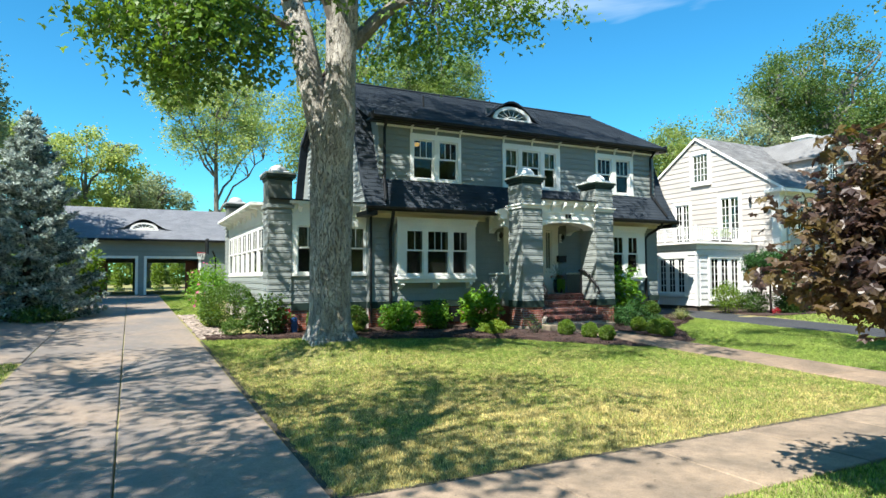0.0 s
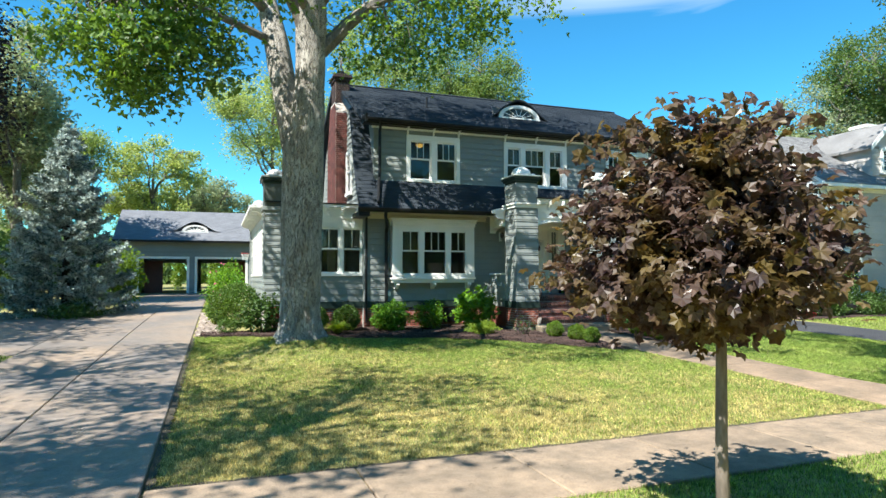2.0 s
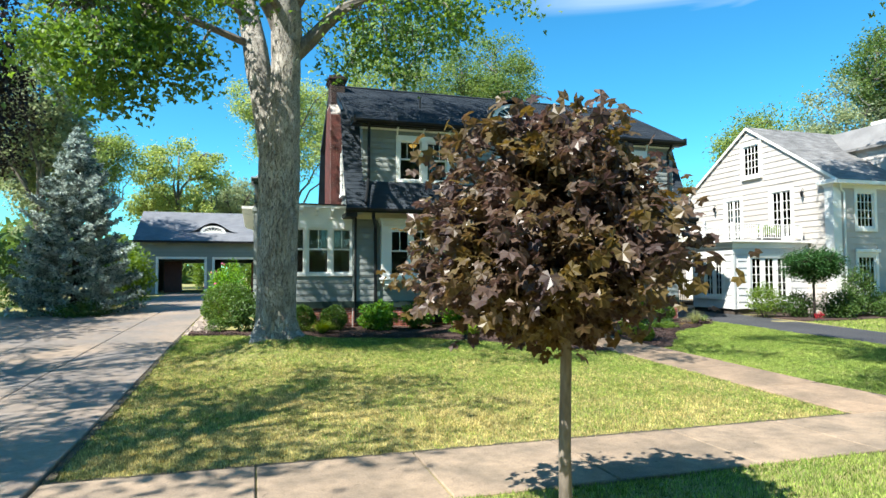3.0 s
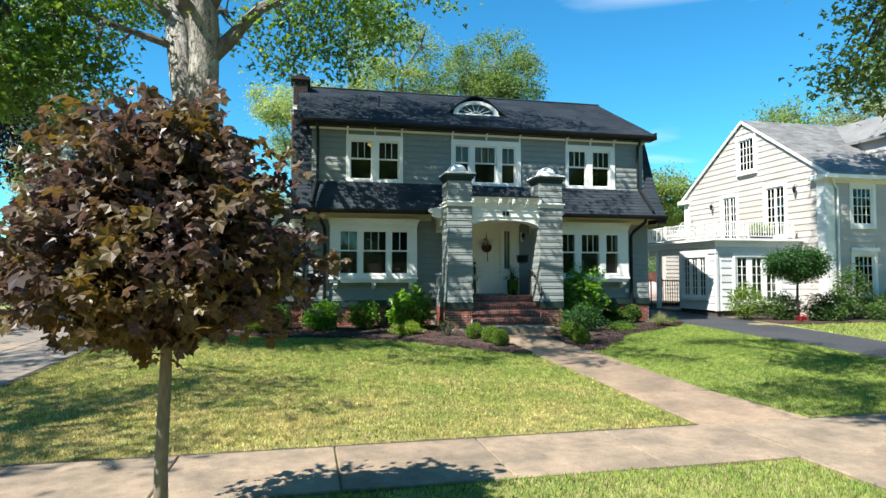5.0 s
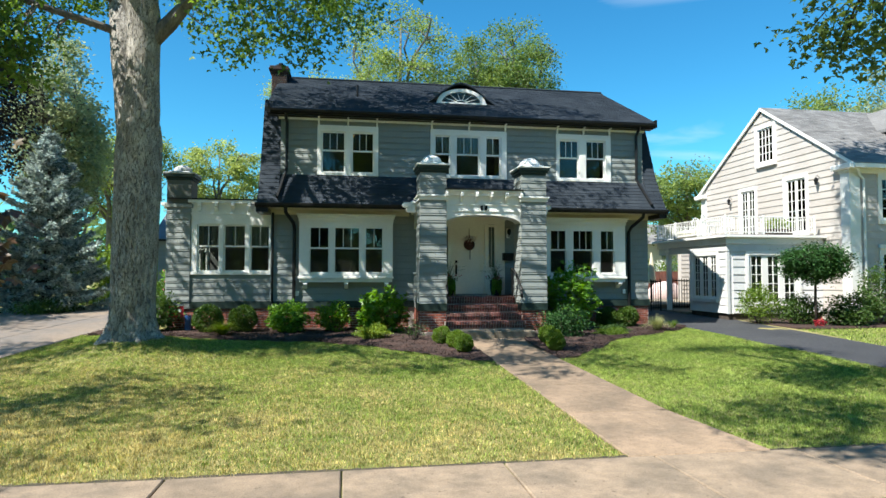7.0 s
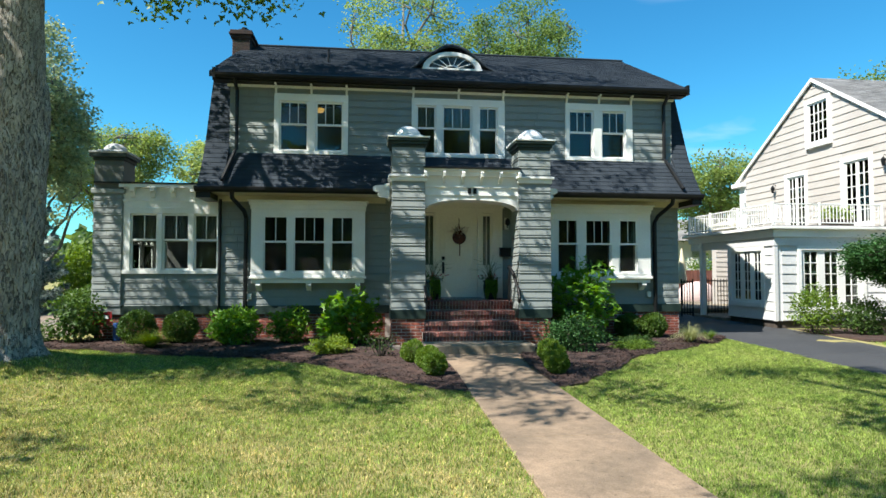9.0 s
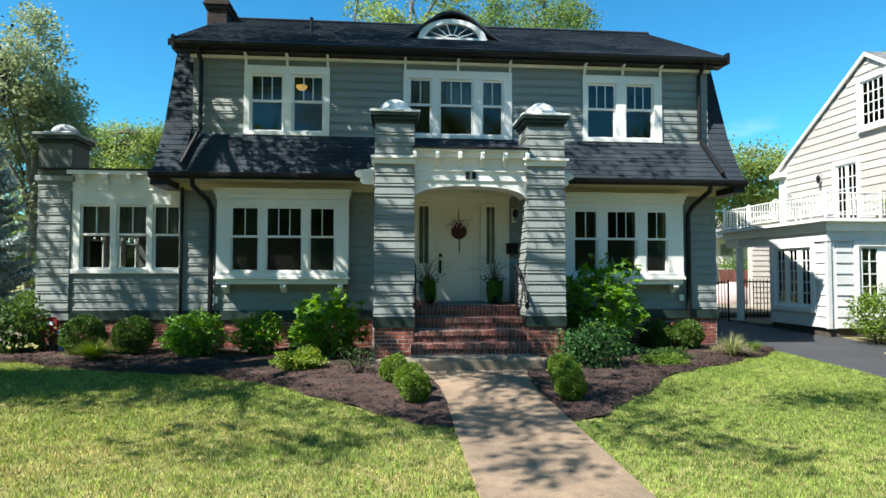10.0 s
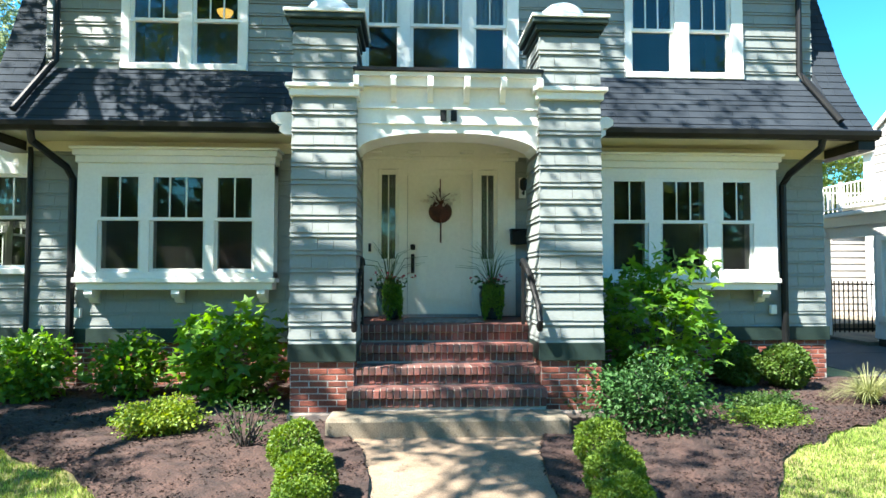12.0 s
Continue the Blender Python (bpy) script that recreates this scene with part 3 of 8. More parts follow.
# ---- building helpers ----
def wedges(rows):
    """Shingles as wedges: rows of x0, x1, z0, z1, thickness below and above. Local frame: x along the wall, -y outward."""
    r = np.array(rows, float)
    x0, x1, z0, z1, tb, tt = r.T
    o = np.zeros_like(x0)
    v = np.stack([np.stack(c, -1) for c in ((x0, -tb, z0), (x1, -tb, z0), (x1, -tt, z1), (x0, -tt, z1), (x0, o, z0), (x1, o, z0), (x1, o, z1), (x0, o, z1))], 1)
    q = np.array([(0, 1, 2, 3), (4, 5, 1, 0), (1, 5, 6, 2), (4, 0, 3, 7), (3, 2, 6, 7)])
    f = q[None] + (np.arange(len(r)) * 8)[:, None, None]
    return v.reshape(-1, 3), f.reshape(-1, 4)


def unit_wedge():
    v, f = wedges([(0, 1, 0, 0.15, 0.029, 0.004)])
    me = bpy.data.meshes.new("shingle")
    me.from_pydata([tuple(c) for c in v], [], [tuple(int(i) for i in q) for q in f])
    me.materials.append(M_SIDING)
    me.shade_flat()
    return me


SHINGLE = unit_wedge()


def free_spans(x0, x1, z0, z1, holes):
    spans = [(x0, x1)]
    for a, b, c, d in holes:
        if c < z1 - 0.02 and d > z0 + 0.02:
            spans = [s for lo, hi in spans for s in ((lo, min(hi, a)), (max(lo, b), hi)) if s[1] - s[0] > 0.02]
    return spans


def siding(parent, m, x0, x1, z0, z1, holes=(), pitch=0.187, as_parts=0, seed=1, taper=None, narrow=0.040):
    """Ribbon-coursed shingles: a narrow proud strip below each wide course. as_parts: how many of them become objects."""
    g = random.Random(seed)
    lips, rest, made = [], [], 0
    z = z0
    while z < z1 - 0.04:
        top = min(z + pitch, z1)
        e = taper(z) if taper else 0.0
        for lo, hi in free_spans(x0 - e, x1 + e, z, top, holes):
            lips.append((lo, hi, z, min(z + narrow, top), 0.026, 0.012))
            x = lo
            while x < hi - 0.01:
                w = g.choice((0.18, 0.24, 0.30, 0.38, 0.46))
                x2 = hi if hi - x - w < 0.09 else x + w
                a, b = x + 0.0018, x2 - 0.0018
                za, zb = min(z + narrow, top), top
                if zb - za > 0.05:
                    if made < as_parts:
                        ob = new("shingle", SHINGLE)
                        ob.parent = parent
                        ob.matrix_basis = m @ Matrix.LocRotScale((a, 0, za + g.uniform(-0.004, 0.004)), None, (b - a, 1, (zb - za) / 0.15))
                        made += 1
                    else:
                        rest.append((a, b, za + g.uniform(-0.004, 0.004), zb, 0.029 + g.uniform(-0.003, 0.003), 0.004))
                x = x2
        z = top
    for name, rows in (("shingle_edge", lips), ("shingle_course", rest)):
        if rows:
            v, f = wedges(rows)
            v = v @ np.array(m.to_3x3()).T + np.array(m.translation)
            ob = arrays(name, v, f, M_SIDING, parent)
            ob["kind"] = "stuff"


def wall_mesh(m, x0, x1, z0, z1, thick, holes):
    """A wall panel with openings that go through it, as one mesh."""
    xs = sorted({x0, x1, *(h[0] for h in holes), *(h[1] for h in holes)})
    zs = sorted({z0, z1, *(h[2] for h in holes), *(h[3] for h in holes)})
    bm = bmesh.new()
    for a, b in zip(xs, xs[1:]):
        for c, d in zip(zs, zs[1:]):
            if a < x0 - 1e-6 or b > x1 + 1e-6 or c < z0 - 1e-6 or d > z1 + 1e-6:
                continue
            if not any(h[0] - 1e-6 <= a and b <= h[1] + 1e-6 and h[2] - 1e-6 <= c and d <= h[3] + 1e-6 for h in holes):
                box(bm, a, b, 0, thick, c, d)
    bmesh.ops.remove_doubles(bm, verts=bm.verts, dist=1e-5)
    bm.transform(m)
    return bm


def face_y(y):
    """Local frame of a wall that faces -y."""
    return pose(0, y, 0)


def window(parent, m, casing, panes, lites=3, proud=0.03, trim=M_WHITE, muntins=True, upper=0.46, depth=0.10, grid=None, name="window", shade=0.0):
    """A group of double-hung windows in one casing. Local frame of the wall; casing and panes are x0, x1, z0, z1."""
    x0, x1, z0, z1 = casing
    bm = bmesh.new()
    xs = [x0] + [v for p in panes for v in (p[0] - 0.045, p[1] + 0.045)] + [x1]
    pz0, pz1 = panes[0][2] - 0.045, panes[0][3] + 0.045
    box(bm, x0, x1, -proud, depth, pz1, z1, 0.004)
    bm.transform(m)
    w = part(name, bm, trim, parent)
    for nm, bm in [("mullion", boxes((a, b, -proud, depth, pz0, pz1))) for a, b in zip(xs[0::2], xs[1::2])] + [("bottom_casing", boxes((x0, x1, -proud - 0.03, depth, z0, pz0), bevel=0.006))]:
        bm.transform(m)
        part(nm, bm, trim, w)
    for p0, p1, q0, q1 in panes:
        mid = q1 - upper * (q1 - q0)
        own = lites or (3 if p1 - p0 > 0.53 else 2)
        for nm, s0, s1, off, cols in (("upper_sash", mid - 0.02, q1, 0.0, own), ("lower_sash", q0, mid + 0.02, 0.03, 0)):
            bm = bmesh.new()
            a, b, c, d, r = p0 - 0.044, p1 + 0.044, s0 - (0.044 if nm[0] == "l" else 0), s1 + (0.044 if nm[0] == "u" else 0), 0.044
            box(bm, a, a + r, off, off + 0.035, c, d)
            box(bm, b - r, b, off, off + 0.035, c, d)
            box(bm, a + r, b - r, off, off + 0.035, c, c + r)
            box(bm, a + r, b - r, off, off + 0.035, d - r, d)
            if grid:
                nx, nz = grid
                for k in range(1, nx):
                    xx = a + r + (b - a - 2 * r) * k / nx
                    box(bm, xx - 0.011, xx + 0.011, off + 0.004, off + 0.03, c + r, d - r)
                for k in range(1, nz):
                    zz = c + r + (d - c - 2 * r) * k / nz
                    box(bm, a + r, b - r, off + 0.006, off + 0.028, zz - 0.011, zz + 0.011)
            elif muntins and cols > 1:
                for k in range(1, cols):
                    xx = a + r + (b - a - 2 * r) * k / cols
                    box(bm, xx - 0.009, xx + 0.009, off + 0.004, off + 0.03, c + r, d - r)
            bm.transform(m)
            part(nm, bm, trim, w)
            bm = boxes((a + r - 0.004, b - r + 0.004, off + 0.016, off + 0.020, c + r - 0.004, d - r + 0.004))
            bm.transform(m)
            gl = part("pane", bm, M_GLASS, w)
            gl.visible_shadow = False
            if nm[0] == "l" and name == "bay_window":
                bm = boxes((a + 0.01, b - 0.01, 0.004, 0.007, c + 0.01, d - 0.03))
                bm.transform(m)
                part("insect_screen", bm, M_SCREEN, w, "grey mesh insect screen").visible_shadow = False
        if shade:
            bm = bmesh.new()
            k = 14
            top = [(p0 - 0.03 + (p1 - p0 + 0.06) * i / k, depth + 0.05 + 0.012 * (i % 2)) for i in range(k + 1)]
            lo, hi = [bm.verts.new((x, y, q1 - shade * (q1 - q0))) for x, y in top], [bm.verts.new((x, y, q1 + 0.03)) for x, y in top]
            for i in range(k):
                bm.faces.new((lo[i], lo[i + 1], hi[i + 1], hi[i]))
            bmesh.ops.solidify(bm, geom=bm.faces[:], thickness=0.004)
            bm.transform(m)
            part("blind", bm, M_CURTAIN, w, "pale pleated window shade")
    return w


def roof_field(name, parent, a, b, up, exposure, tab, material, seed=1, thick=0.014, keep=None):
    """Courses of overlapping roof tabs between the eave line a-b and the way up the slope."""
    a, b, up = Vector(a), Vector(b), Vector(up)
    along, rise = (b - a), up
    w, h = along.length, rise.length
    ex, ez = along.normalized(), rise.normalized()
    ey = ez.cross(ex)
    g = random.Random(seed)
    rows, z, k = [], 0.0, 0
    while z < h - 0.02:
        x = -g.uniform(0, tab)
        while x < w:
            x2 = x + tab * g.choice((0.7, 1.0, 1.3))
            lo, hi = max(x, 0), min(x2, w)
            if hi - lo > 0.03 and (keep is None or keep((lo + hi) / 2, z)):
                rows.append((lo + 0.002, hi - 0.002, z, min(z + exposure * 1.05, h), thick + g.uniform(-0.001, 0.001), 0.004))
            x = x2
        z += exposure
    v, f = wedges(rows)
    rot = np.array([list(ex), list(ey), list(ez)])
    ob = arrays(name, v @ rot + np.array(a), f, material, parent)
    ob["kind"] = "stuff"
    return ob


def brick_mesh(w, d, h, material):
    bm = boxes((-w / 2, w / 2, -d / 2, d / 2, -h / 2, h / 2))
    bmesh.ops.bevel(bm, geom=[e for e in bm.edges if abs(e.verts[0].co.y + d / 2) < 1e-5 and abs(e.verts[1].co.y + d / 2) < 1e-5], offset=0.006, segments=1, affect="EDGES")
    me = bpy.data.meshes.new("brick")
    bm.to_mesh(me)
    bm.free()
    me.materials.append(material)
    return me


def brick_face(parent, m, x0, x1, z0, z1, brick, course=0.0695, length=0.205, limit=400, seed=2):
    """Running-bond bricks on a face, each an object; then a half brick fills the course's end."""
    g = random.Random(seed)
    me, made, z, k = brick, 0, z0, 0
    while z < z1 - 0.03:
        x = x0 - (length / 2 if k % 2 else 0)
        while x < x1 - 0.01:
            a, b = max(x, x0), min(x + length, x1)
            if b - a > 0.03 and made < limit:
                ob = new("brick", me)
                ob.parent = parent
                hz = min(course, z1 - z)
                ob.matrix_basis = m @ Matrix.LocRotScale(((a + b) / 2, g.uniform(-0.003, 0.003), z + hz / 2), None, ((b - a - 0.011) / 0.2, 1, (hz - 0.011) / 0.06))
                made += 1
            x += length
        z += course
        k += 1


BRICK = brick_mesh(0.2, 0.03, 0.06, M_BRICK)
ROWLOCK = brick_mesh(0.06, 0.19, 0.09, M_STEPBRICK)

# ---- the main house ----
house = thing("house", "grey shingled two-storey house with a black gambrel roof and white trim", "house")
WY, DY = 17.30, 17.20          # planes of the ground-floor wall and of the dormer wall
HX0, HX1 = 6.30, 17.92
FLOOR = 1.36

BAY_L = dict(outer=(7.12, 9.80), panes=[(7.44, 7.94), (8.14, 8.82), (9.02, 9.49)])
BAY_R = dict(outer=(14.36, 17.04), panes=[(14.63, 15.09), (15.35, 15.96), (16.24, 16.65)])
door_hole = (11.12, 13.14, FLOOR, 3.60)
holes = [(7.36, 9.57, 1.95, 3.40), (14.55, 16.73, 1.95, 3.40), door_hole]
front_wall = part("front_wall", wall_mesh(face_y(WY), HX0, HX1, 1.0, 4.10, 0.2, holes), M_SIDING, house, "grey-painted shingle wall")
shell = [(7.12, 9.80, 1.76, 3.72), (14.36, 17.04, 1.76, 3.72), (11.02, 13.24, FLOOR - 0.2, 3.95)]
siding(front_wall, face_y(WY), HX0, HX1, 1.20, 4.05, shell, as_parts=300, seed=4)
part("water_table", boxes((HX0 - 0.03, HX1 + 0.03, WY - 0.05, WY, 1.0, 1.20)), M_GREEN, house, "dark green water-table board")
found = part("foundation", boxes((HX0, HX1, WY, WY + 0.25, 0.1, 1.0)), M_MORTAR, house, "red brick foundation")
for a, b in ((HX0, 10.3), (14.0, HX1)):
    brick_face(found, face_y(WY + 0.008), a, b, 0.30, 1.0, BRICK, limit=300, seed=int(a))

# side and back walls, gambrel gables
PROFILE = [(16.50, 3.92), (16.85, 4.45), (17.15, 4.98), (18.03, 7.25), (21.20, 8.95), (24.37, 7.25), (25.25, 4.98), (25.55, 4.45), (25.90, 3.92)]
for nm, xa, xb in (("gable_wall", HX0, HX0 + 0.2), ("gable_wall", HX1 - 0.2, HX1)):
    bm = bmesh.new()
    prism(bm, [(WY + 0.2, 1.0), (WY + 0.2, 4.95), (18.06, 7.15), (21.2, 8.85), (24.34, 7.15), (25.1, 4.95), (25.1, 1.0)], "x", xa, xb)
    gw = part(nm, bm, M_SIDING, house)
    if xa == HX0:
        siding(gw, pose(HX0, 25.1, 0, 0, 0, -90), 0, 7.6, 1.2, 4.9, seed=8)
        siding(gw, pose(HX0, 24.3, 0, 0, 0, -90), 0.0, 6.1, 4.9, 7.1, seed=9)
        siding(gw, pose(HX0, 23.0, 0, 0, 0, -90), 0.0, 3.6, 7.1, 7.9, seed=9)
part("back_wall", boxes((HX0 + 0.2, HX1 - 0.2, 25.0, 25.1, 1.0, 4.9)), M_SIDING, house)
part("foundation_side", boxes((HX0, HX0 + 0.2, WY + 0.25, 25.1, 0.1, 1.0), (HX1 - 0.2, HX1, WY + 0.25, 25.1, 0.1, 1.0)), M_BRICK, house)
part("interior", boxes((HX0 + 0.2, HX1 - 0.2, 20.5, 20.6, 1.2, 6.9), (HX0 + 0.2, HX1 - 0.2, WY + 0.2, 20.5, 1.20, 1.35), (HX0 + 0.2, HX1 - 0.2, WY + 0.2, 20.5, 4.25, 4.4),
                       (10.6, 10.7, WY + 0.2, 20.5, 1.35, 6.5), (13.7, 13.8, WY + 0.2, 20.5, 1.35, 6.5)), M_INSIDE, house, "interior walls and floors darkened to look unlit")

# roof: the lower steep slopes, the upper slopes, rake boards
T = 0.10
for nm, xa, xb in (("roof_strip", 6.0, 6.56), ("roof_strip", 17.72, 18.16)):
    bm = bmesh.new()
    pr = PROFILE[:4]
    prism(bm, pr + [(y + 0.12, z - 0.02) for y, z in pr[::-1]], "x", xa, xb)
    st = part(nm, bm, M_ROOF, house, "black shingled strip of the steep lower roof")
    for (ya, za), (yb, zb) in zip(pr, pr[1:]):
        roof_field("roof_covering", st, (xa, ya, za), (xb, ya, za), (0, yb - ya, zb - za), 0.14, 0.3, M_ROOF, 5)
bm = bmesh.new()
pr = [PROFILE[0], PROFILE[1], (17.16, 4.86)]
prism(bm, pr + [(y + 0.10, z - 0.03) for y, z in pr[::-1]], "x", 6.56, 17.72)
skirt = part("roof_skirt", bm, M_ROOF, house, "black shingled skirt roof below the dormer windows")
for (ya, za), (yb, zb) in zip(pr, pr[1:]):
    roof_field("roof_covering", skirt, (6.56, ya, za), (17.72, ya, za), (0, yb - ya, zb - za), 0.135, 0.32, M_ROOF, 6)
UP0, RIDGE = (16.86, 6.72), (21.20, 8.95)
bm = bmesh.new()
prism(bm, [UP0, RIDGE, (RIDGE[0], RIDGE[1] - 0.12), (UP0[0] + 0.02, UP0[1] - 0.12)], "x", 6.14, 18.06)
upper_roof = part("upper_roof", bm, M_ROOF, house, "black asphalt-shingled upper roof slope")
roof_field("roof_covering", upper_roof, (6.14, *UP0), (18.06, *UP0), (0, RIDGE[0] - UP0[0], RIDGE[1] - UP0[1]), 0.14, 0.32, M_ROOF, 7)
part("ridge_cap", boxes((6.1, 18.1, RIDGE[0] - 0.1, RIDGE[0] + 0.1, RIDGE[1] - 0.03, RIDGE[1] + 0.03), bevel=0.02), M_ROOF, house)
bm = bmesh.new()
back = [(21.20, 8.95), (24.37, 7.25), (25.25, 4.98), (25.90, 3.92)]
prism(bm, back + [(y - 0.08, z - 0.12) for y, z in back[::-1]], "x", 6.0, 18.16)
part("back_roof", bm, M_ROOF, house)
for xa, xb in ((6.10, 6.15), (18.05, 18.10)):
    bm = bmesh.new()
    pr = PROFILE[3:6]
    prism(bm, [(y, z - 0.02) for y, z in pr] + [(y, z - 0.26) for y, z in pr[::-1]], "x", xa - 0.004, xb + 0.004)
    part("rake_board", bm, M_BLACK, house)
part("roof_vent_pipe", lathe(bmesh.new(), 8.78, 18.7, [(0.035, 7.6), (0.035, 8.0), (0.045, 8.0), (0.045, 8.03)], 10), M_BLACK, house)

# dormer wall with its windows
W1 = ((7.60, 9.37, 4.86, 6.34), [(7.76, 8.37), (8.63, 9.21)])
W2 = ((10.93, 13.28, 4.86, 6.34), [(11.09, 11.50), (11.74, 12.40), (12.66, 13.06)])
W3 = ((14.86, 16.65, 4.86, 6.34), [(15.00, 15.57), (15.87, 16.43)])
dh = [(w[0][0] + 0.08, w[0][1] - 0.08, 4.92, 6.24) for w in (W1, W2, W3)]
dormer = part("dormer_wall", wall_mesh(face_y(DY), 6.56, 17.72, 4.70, 6.62, 0.15, dh), M_SIDING, house, "grey shingled dormer wall")
siding(dormer, face_y(DY), 6.56, 17.72, 4.78, 6.52, [w[0] for w in (W1, W2, W3)], 0.180, seed=12)
for xa, xb in ((6.56, 6.66), (17.62, 17.72)):
    bm = bmesh.new()
    prism(bm, [(DY + 0.15, 4.9), (DY + 0.15, 6.7), (17.95, 6.95)], "x", xa, xb)
    part("dormer_cheek", bm, M_SIDING, house)
part("dormer_frieze", boxes((6.5, 17.78, DY - 0.055, DY, 6.47, 6.53)), M_WHITE, house, "white frieze moulding")
bm = bmesh.new()
box(bm, 6.2, 18.0, 16.93, DY + 0.02, 6.55, 6.60)
part("upper_soffit", bm, M_BLACK, house)
for c, ps in (W1, W2, W3):
    window(house, face_y(DY), c, [(a, b, 4.99, 6.12) for a, b in ps], 0, 0.05, shade=0.45 if c is W2[0] else 0.0)
    xa, xb = c[0], c[1]
    for k in range(3):
        xx = xa + 0.04 + (xb - xa - 0.08) * k / 2
        bm = bmesh.new()
        prism(bm, [(DY - 0.03, 6.34), (DY - 0.07, 6.36), (DY - 0.10, 6.50), (DY - 0.22, 6.55), (DY - 0.03, 6.55)], "x", xx - 0.025, xx + 0.025)
        part("bracket", bm, M_WHITE, house)


def gutter(name, x0, x1, y, z):
    bm = bmesh.new()
    prism(bm, [(y, z + 0.13), (y - 0.03, z + 0.11), (y - 0.02, z + 0.05), (y + 0.03, z), (y + 0.12, z), (y + 0.12, z + 0.13), (y + 0.10, z + 0.13), (y + 0.10, z + 0.02), (y + 0.04, z + 0.02), (y, z + 0.07)], "x", x0, x1)
    return part(name, bm, M_BLACK, house, "black metal gutter")


gutter("upper_gutter", 6.26, 18.0, 16.80, 6.58)
gutter("lower_gutter", 5.96, 10.30, 16.44, 3.83)
gutter("lower_gutter", 14.00, 18.18, 16.44, 3.83)
for xx in (6.25, 17.99):
    bm = boxes((xx - 0.02, xx + 0.04, 16.78, 16.93, 6.56, 6.80))
    part("gutter_end", bm, M_BLACK, house)
for xa, xb in ((6.02, 10.3), (14.0, 18.14)):
    part("lower_soffit", boxes((xa, xb, 16.55, WY - 0.03, 3.84, 3.88)), M_CREAM, house, "cream-painted soffit")
    part("frieze_board", boxes((max(xa, HX0), min(xb, HX1), WY - 0.06, WY - 0.035, 3.70, 3.84)), M_CREAM, house, "cream frieze board")
for xa, xb in ((5.98, HX0), (HX1, 18.16)):
    part("eave_return", boxes((xa, xb, 16.52, 17.5, 3.70, 3.83)), M_BLACK, house)


def downspout(path, w=0.052):
    bm = bmesh.new()
    tube(bm, path, w, 8)
    part("downspout", bm, M_BLACK, house, "black downspout")


downspout([(6.72, 16.87, 6.62), (6.72, 16.95, 6.50), (6.74, 17.10, 6.36), (6.74, 17.11, 4.95), (6.70, 17.02, 4.82), (6.55, 16.52, 4.10)], 0.045)
downspout([(17.50, 16.87, 6.62), (17.50, 16.95, 6.50), (17.48, 17.10, 6.34), (17.48, 17.11, 4.95), (17.52, 17.00, 4.80), (17.68, 16.52, 4.10)], 0.045)
downspout([(6.78, 16.50, 3.88), (6.78, 16.55, 3.70), (6.95, 17.05, 3.45), (6.97, 17.20, 3.30), (6.97, 17.20, 0.55)])
downspout([(17.40, 16.50, 3.88), (17.40, 16.55, 3.72), (17.26, 17.05, 3.45), (17.24, 17.20, 3.30), (17.24, 17.20, 0.55)])
downspout([(6.36, 17.24, 3.75), (6.36, 17.24, 0.55)], 0.035)

# a narrow window in the gable beside the chimney
gm = pose(HX0 - 0.075, 25.1, 0, 0, 0, -90)
gwin = window(house, gm, (5.40, 6.20, 4.62, 6.15), [(5.54, 6.06, 4.78, 5.98)], 2, 0.02, depth=0.05)
# A black sheet close behind the glass stands in for the unlit room.
bm = boxes((5.45, 6.15, 0.044, 0.048, 4.70, 6.05))
bm.transform(gm)
part("dim_room", bm, M_BLACK, gwin)

# box-bay window groups
for bay in (BAY_L, BAY_R):
    x0, x1 = bay["outer"]
    fm = face_y(17.03)
    panes = [(a, b, 2.04, 3.31) for a, b in bay["panes"]]
    w = window(house, fm, (x0, x1, 1.90, 3.50), panes, 0, 0.0, depth=0.27, name="bay_window")
    part("crown", boxes((x0 - 0.02, x1 + 0.02, 16.99, WY, 3.50, 3.60), (x0 - 0.05, x1 + 0.05, 16.96, WY, 3.60, 3.68), (x0 - 0.08, x1 + 0.08, 16.92, WY, 3.68, 3.72), bevel=0.008), M_WHITE, w)
    part("sill", boxes((x0 - 0.03, x1 + 0.03, 16.98, WY, 1.845, 1.91), (x0 + 0.01, x1 - 0.01, 17.03, WY, 1.745, 1.845), bevel=0.008), M_WHITE, w)
    for xx in (x0 + 0.17, (x0 + x1) / 2, x1 - 0.17):
        bm = bmesh.new()
        prism(bm, [(17.04, 1.745), (17.03, 1.69), (17.08, 1.63), (17.16, 1.64), (17.20, 1.57), (WY, 1.55), (WY, 1.745)], "x", xx - 0.055, xx + 0.055)
        part("corbel", bm, M_WHITE, w)
    for xa in (x0, x1 - 0.04):
        part("panel_return", boxes((xa, xa + 0.04, 17.04, WY, 1.91, 3.5)), M_WHITE, w)

# eyebrow window in the roof
ex0, ex1, ez, ey = 11.05, 13.15, 7.40, 18.40
bm = bmesh.new()
cols = 28
slope = (RIDGE[1] - UP0[1]) / (RIDGE[0] - UP0[0])


def roof_z(y):
    return UP0[1] + slope * (y - UP0[0])


def brow(u):
    return 0.70 * (0.5 + 0.5 * math.cos(math.pi * max(-1, min(1, u)))) ** 0.8


front, rear = [], []
for i in range(cols + 1):
    u = -1.25 + 2.5 * i / cols
    x = (ex0 + ex1) / 2 + u * (ex1 - ex0) / 2
    z = roof_z(ey - 0.12) + 0.015 + brow(u / 1.2)
    front.append((x, ey - 0.12, z))
    rear.append((x, UP0[0] + (z + 0.0 - UP0[1]) / slope + 0.03, z + 0.0))
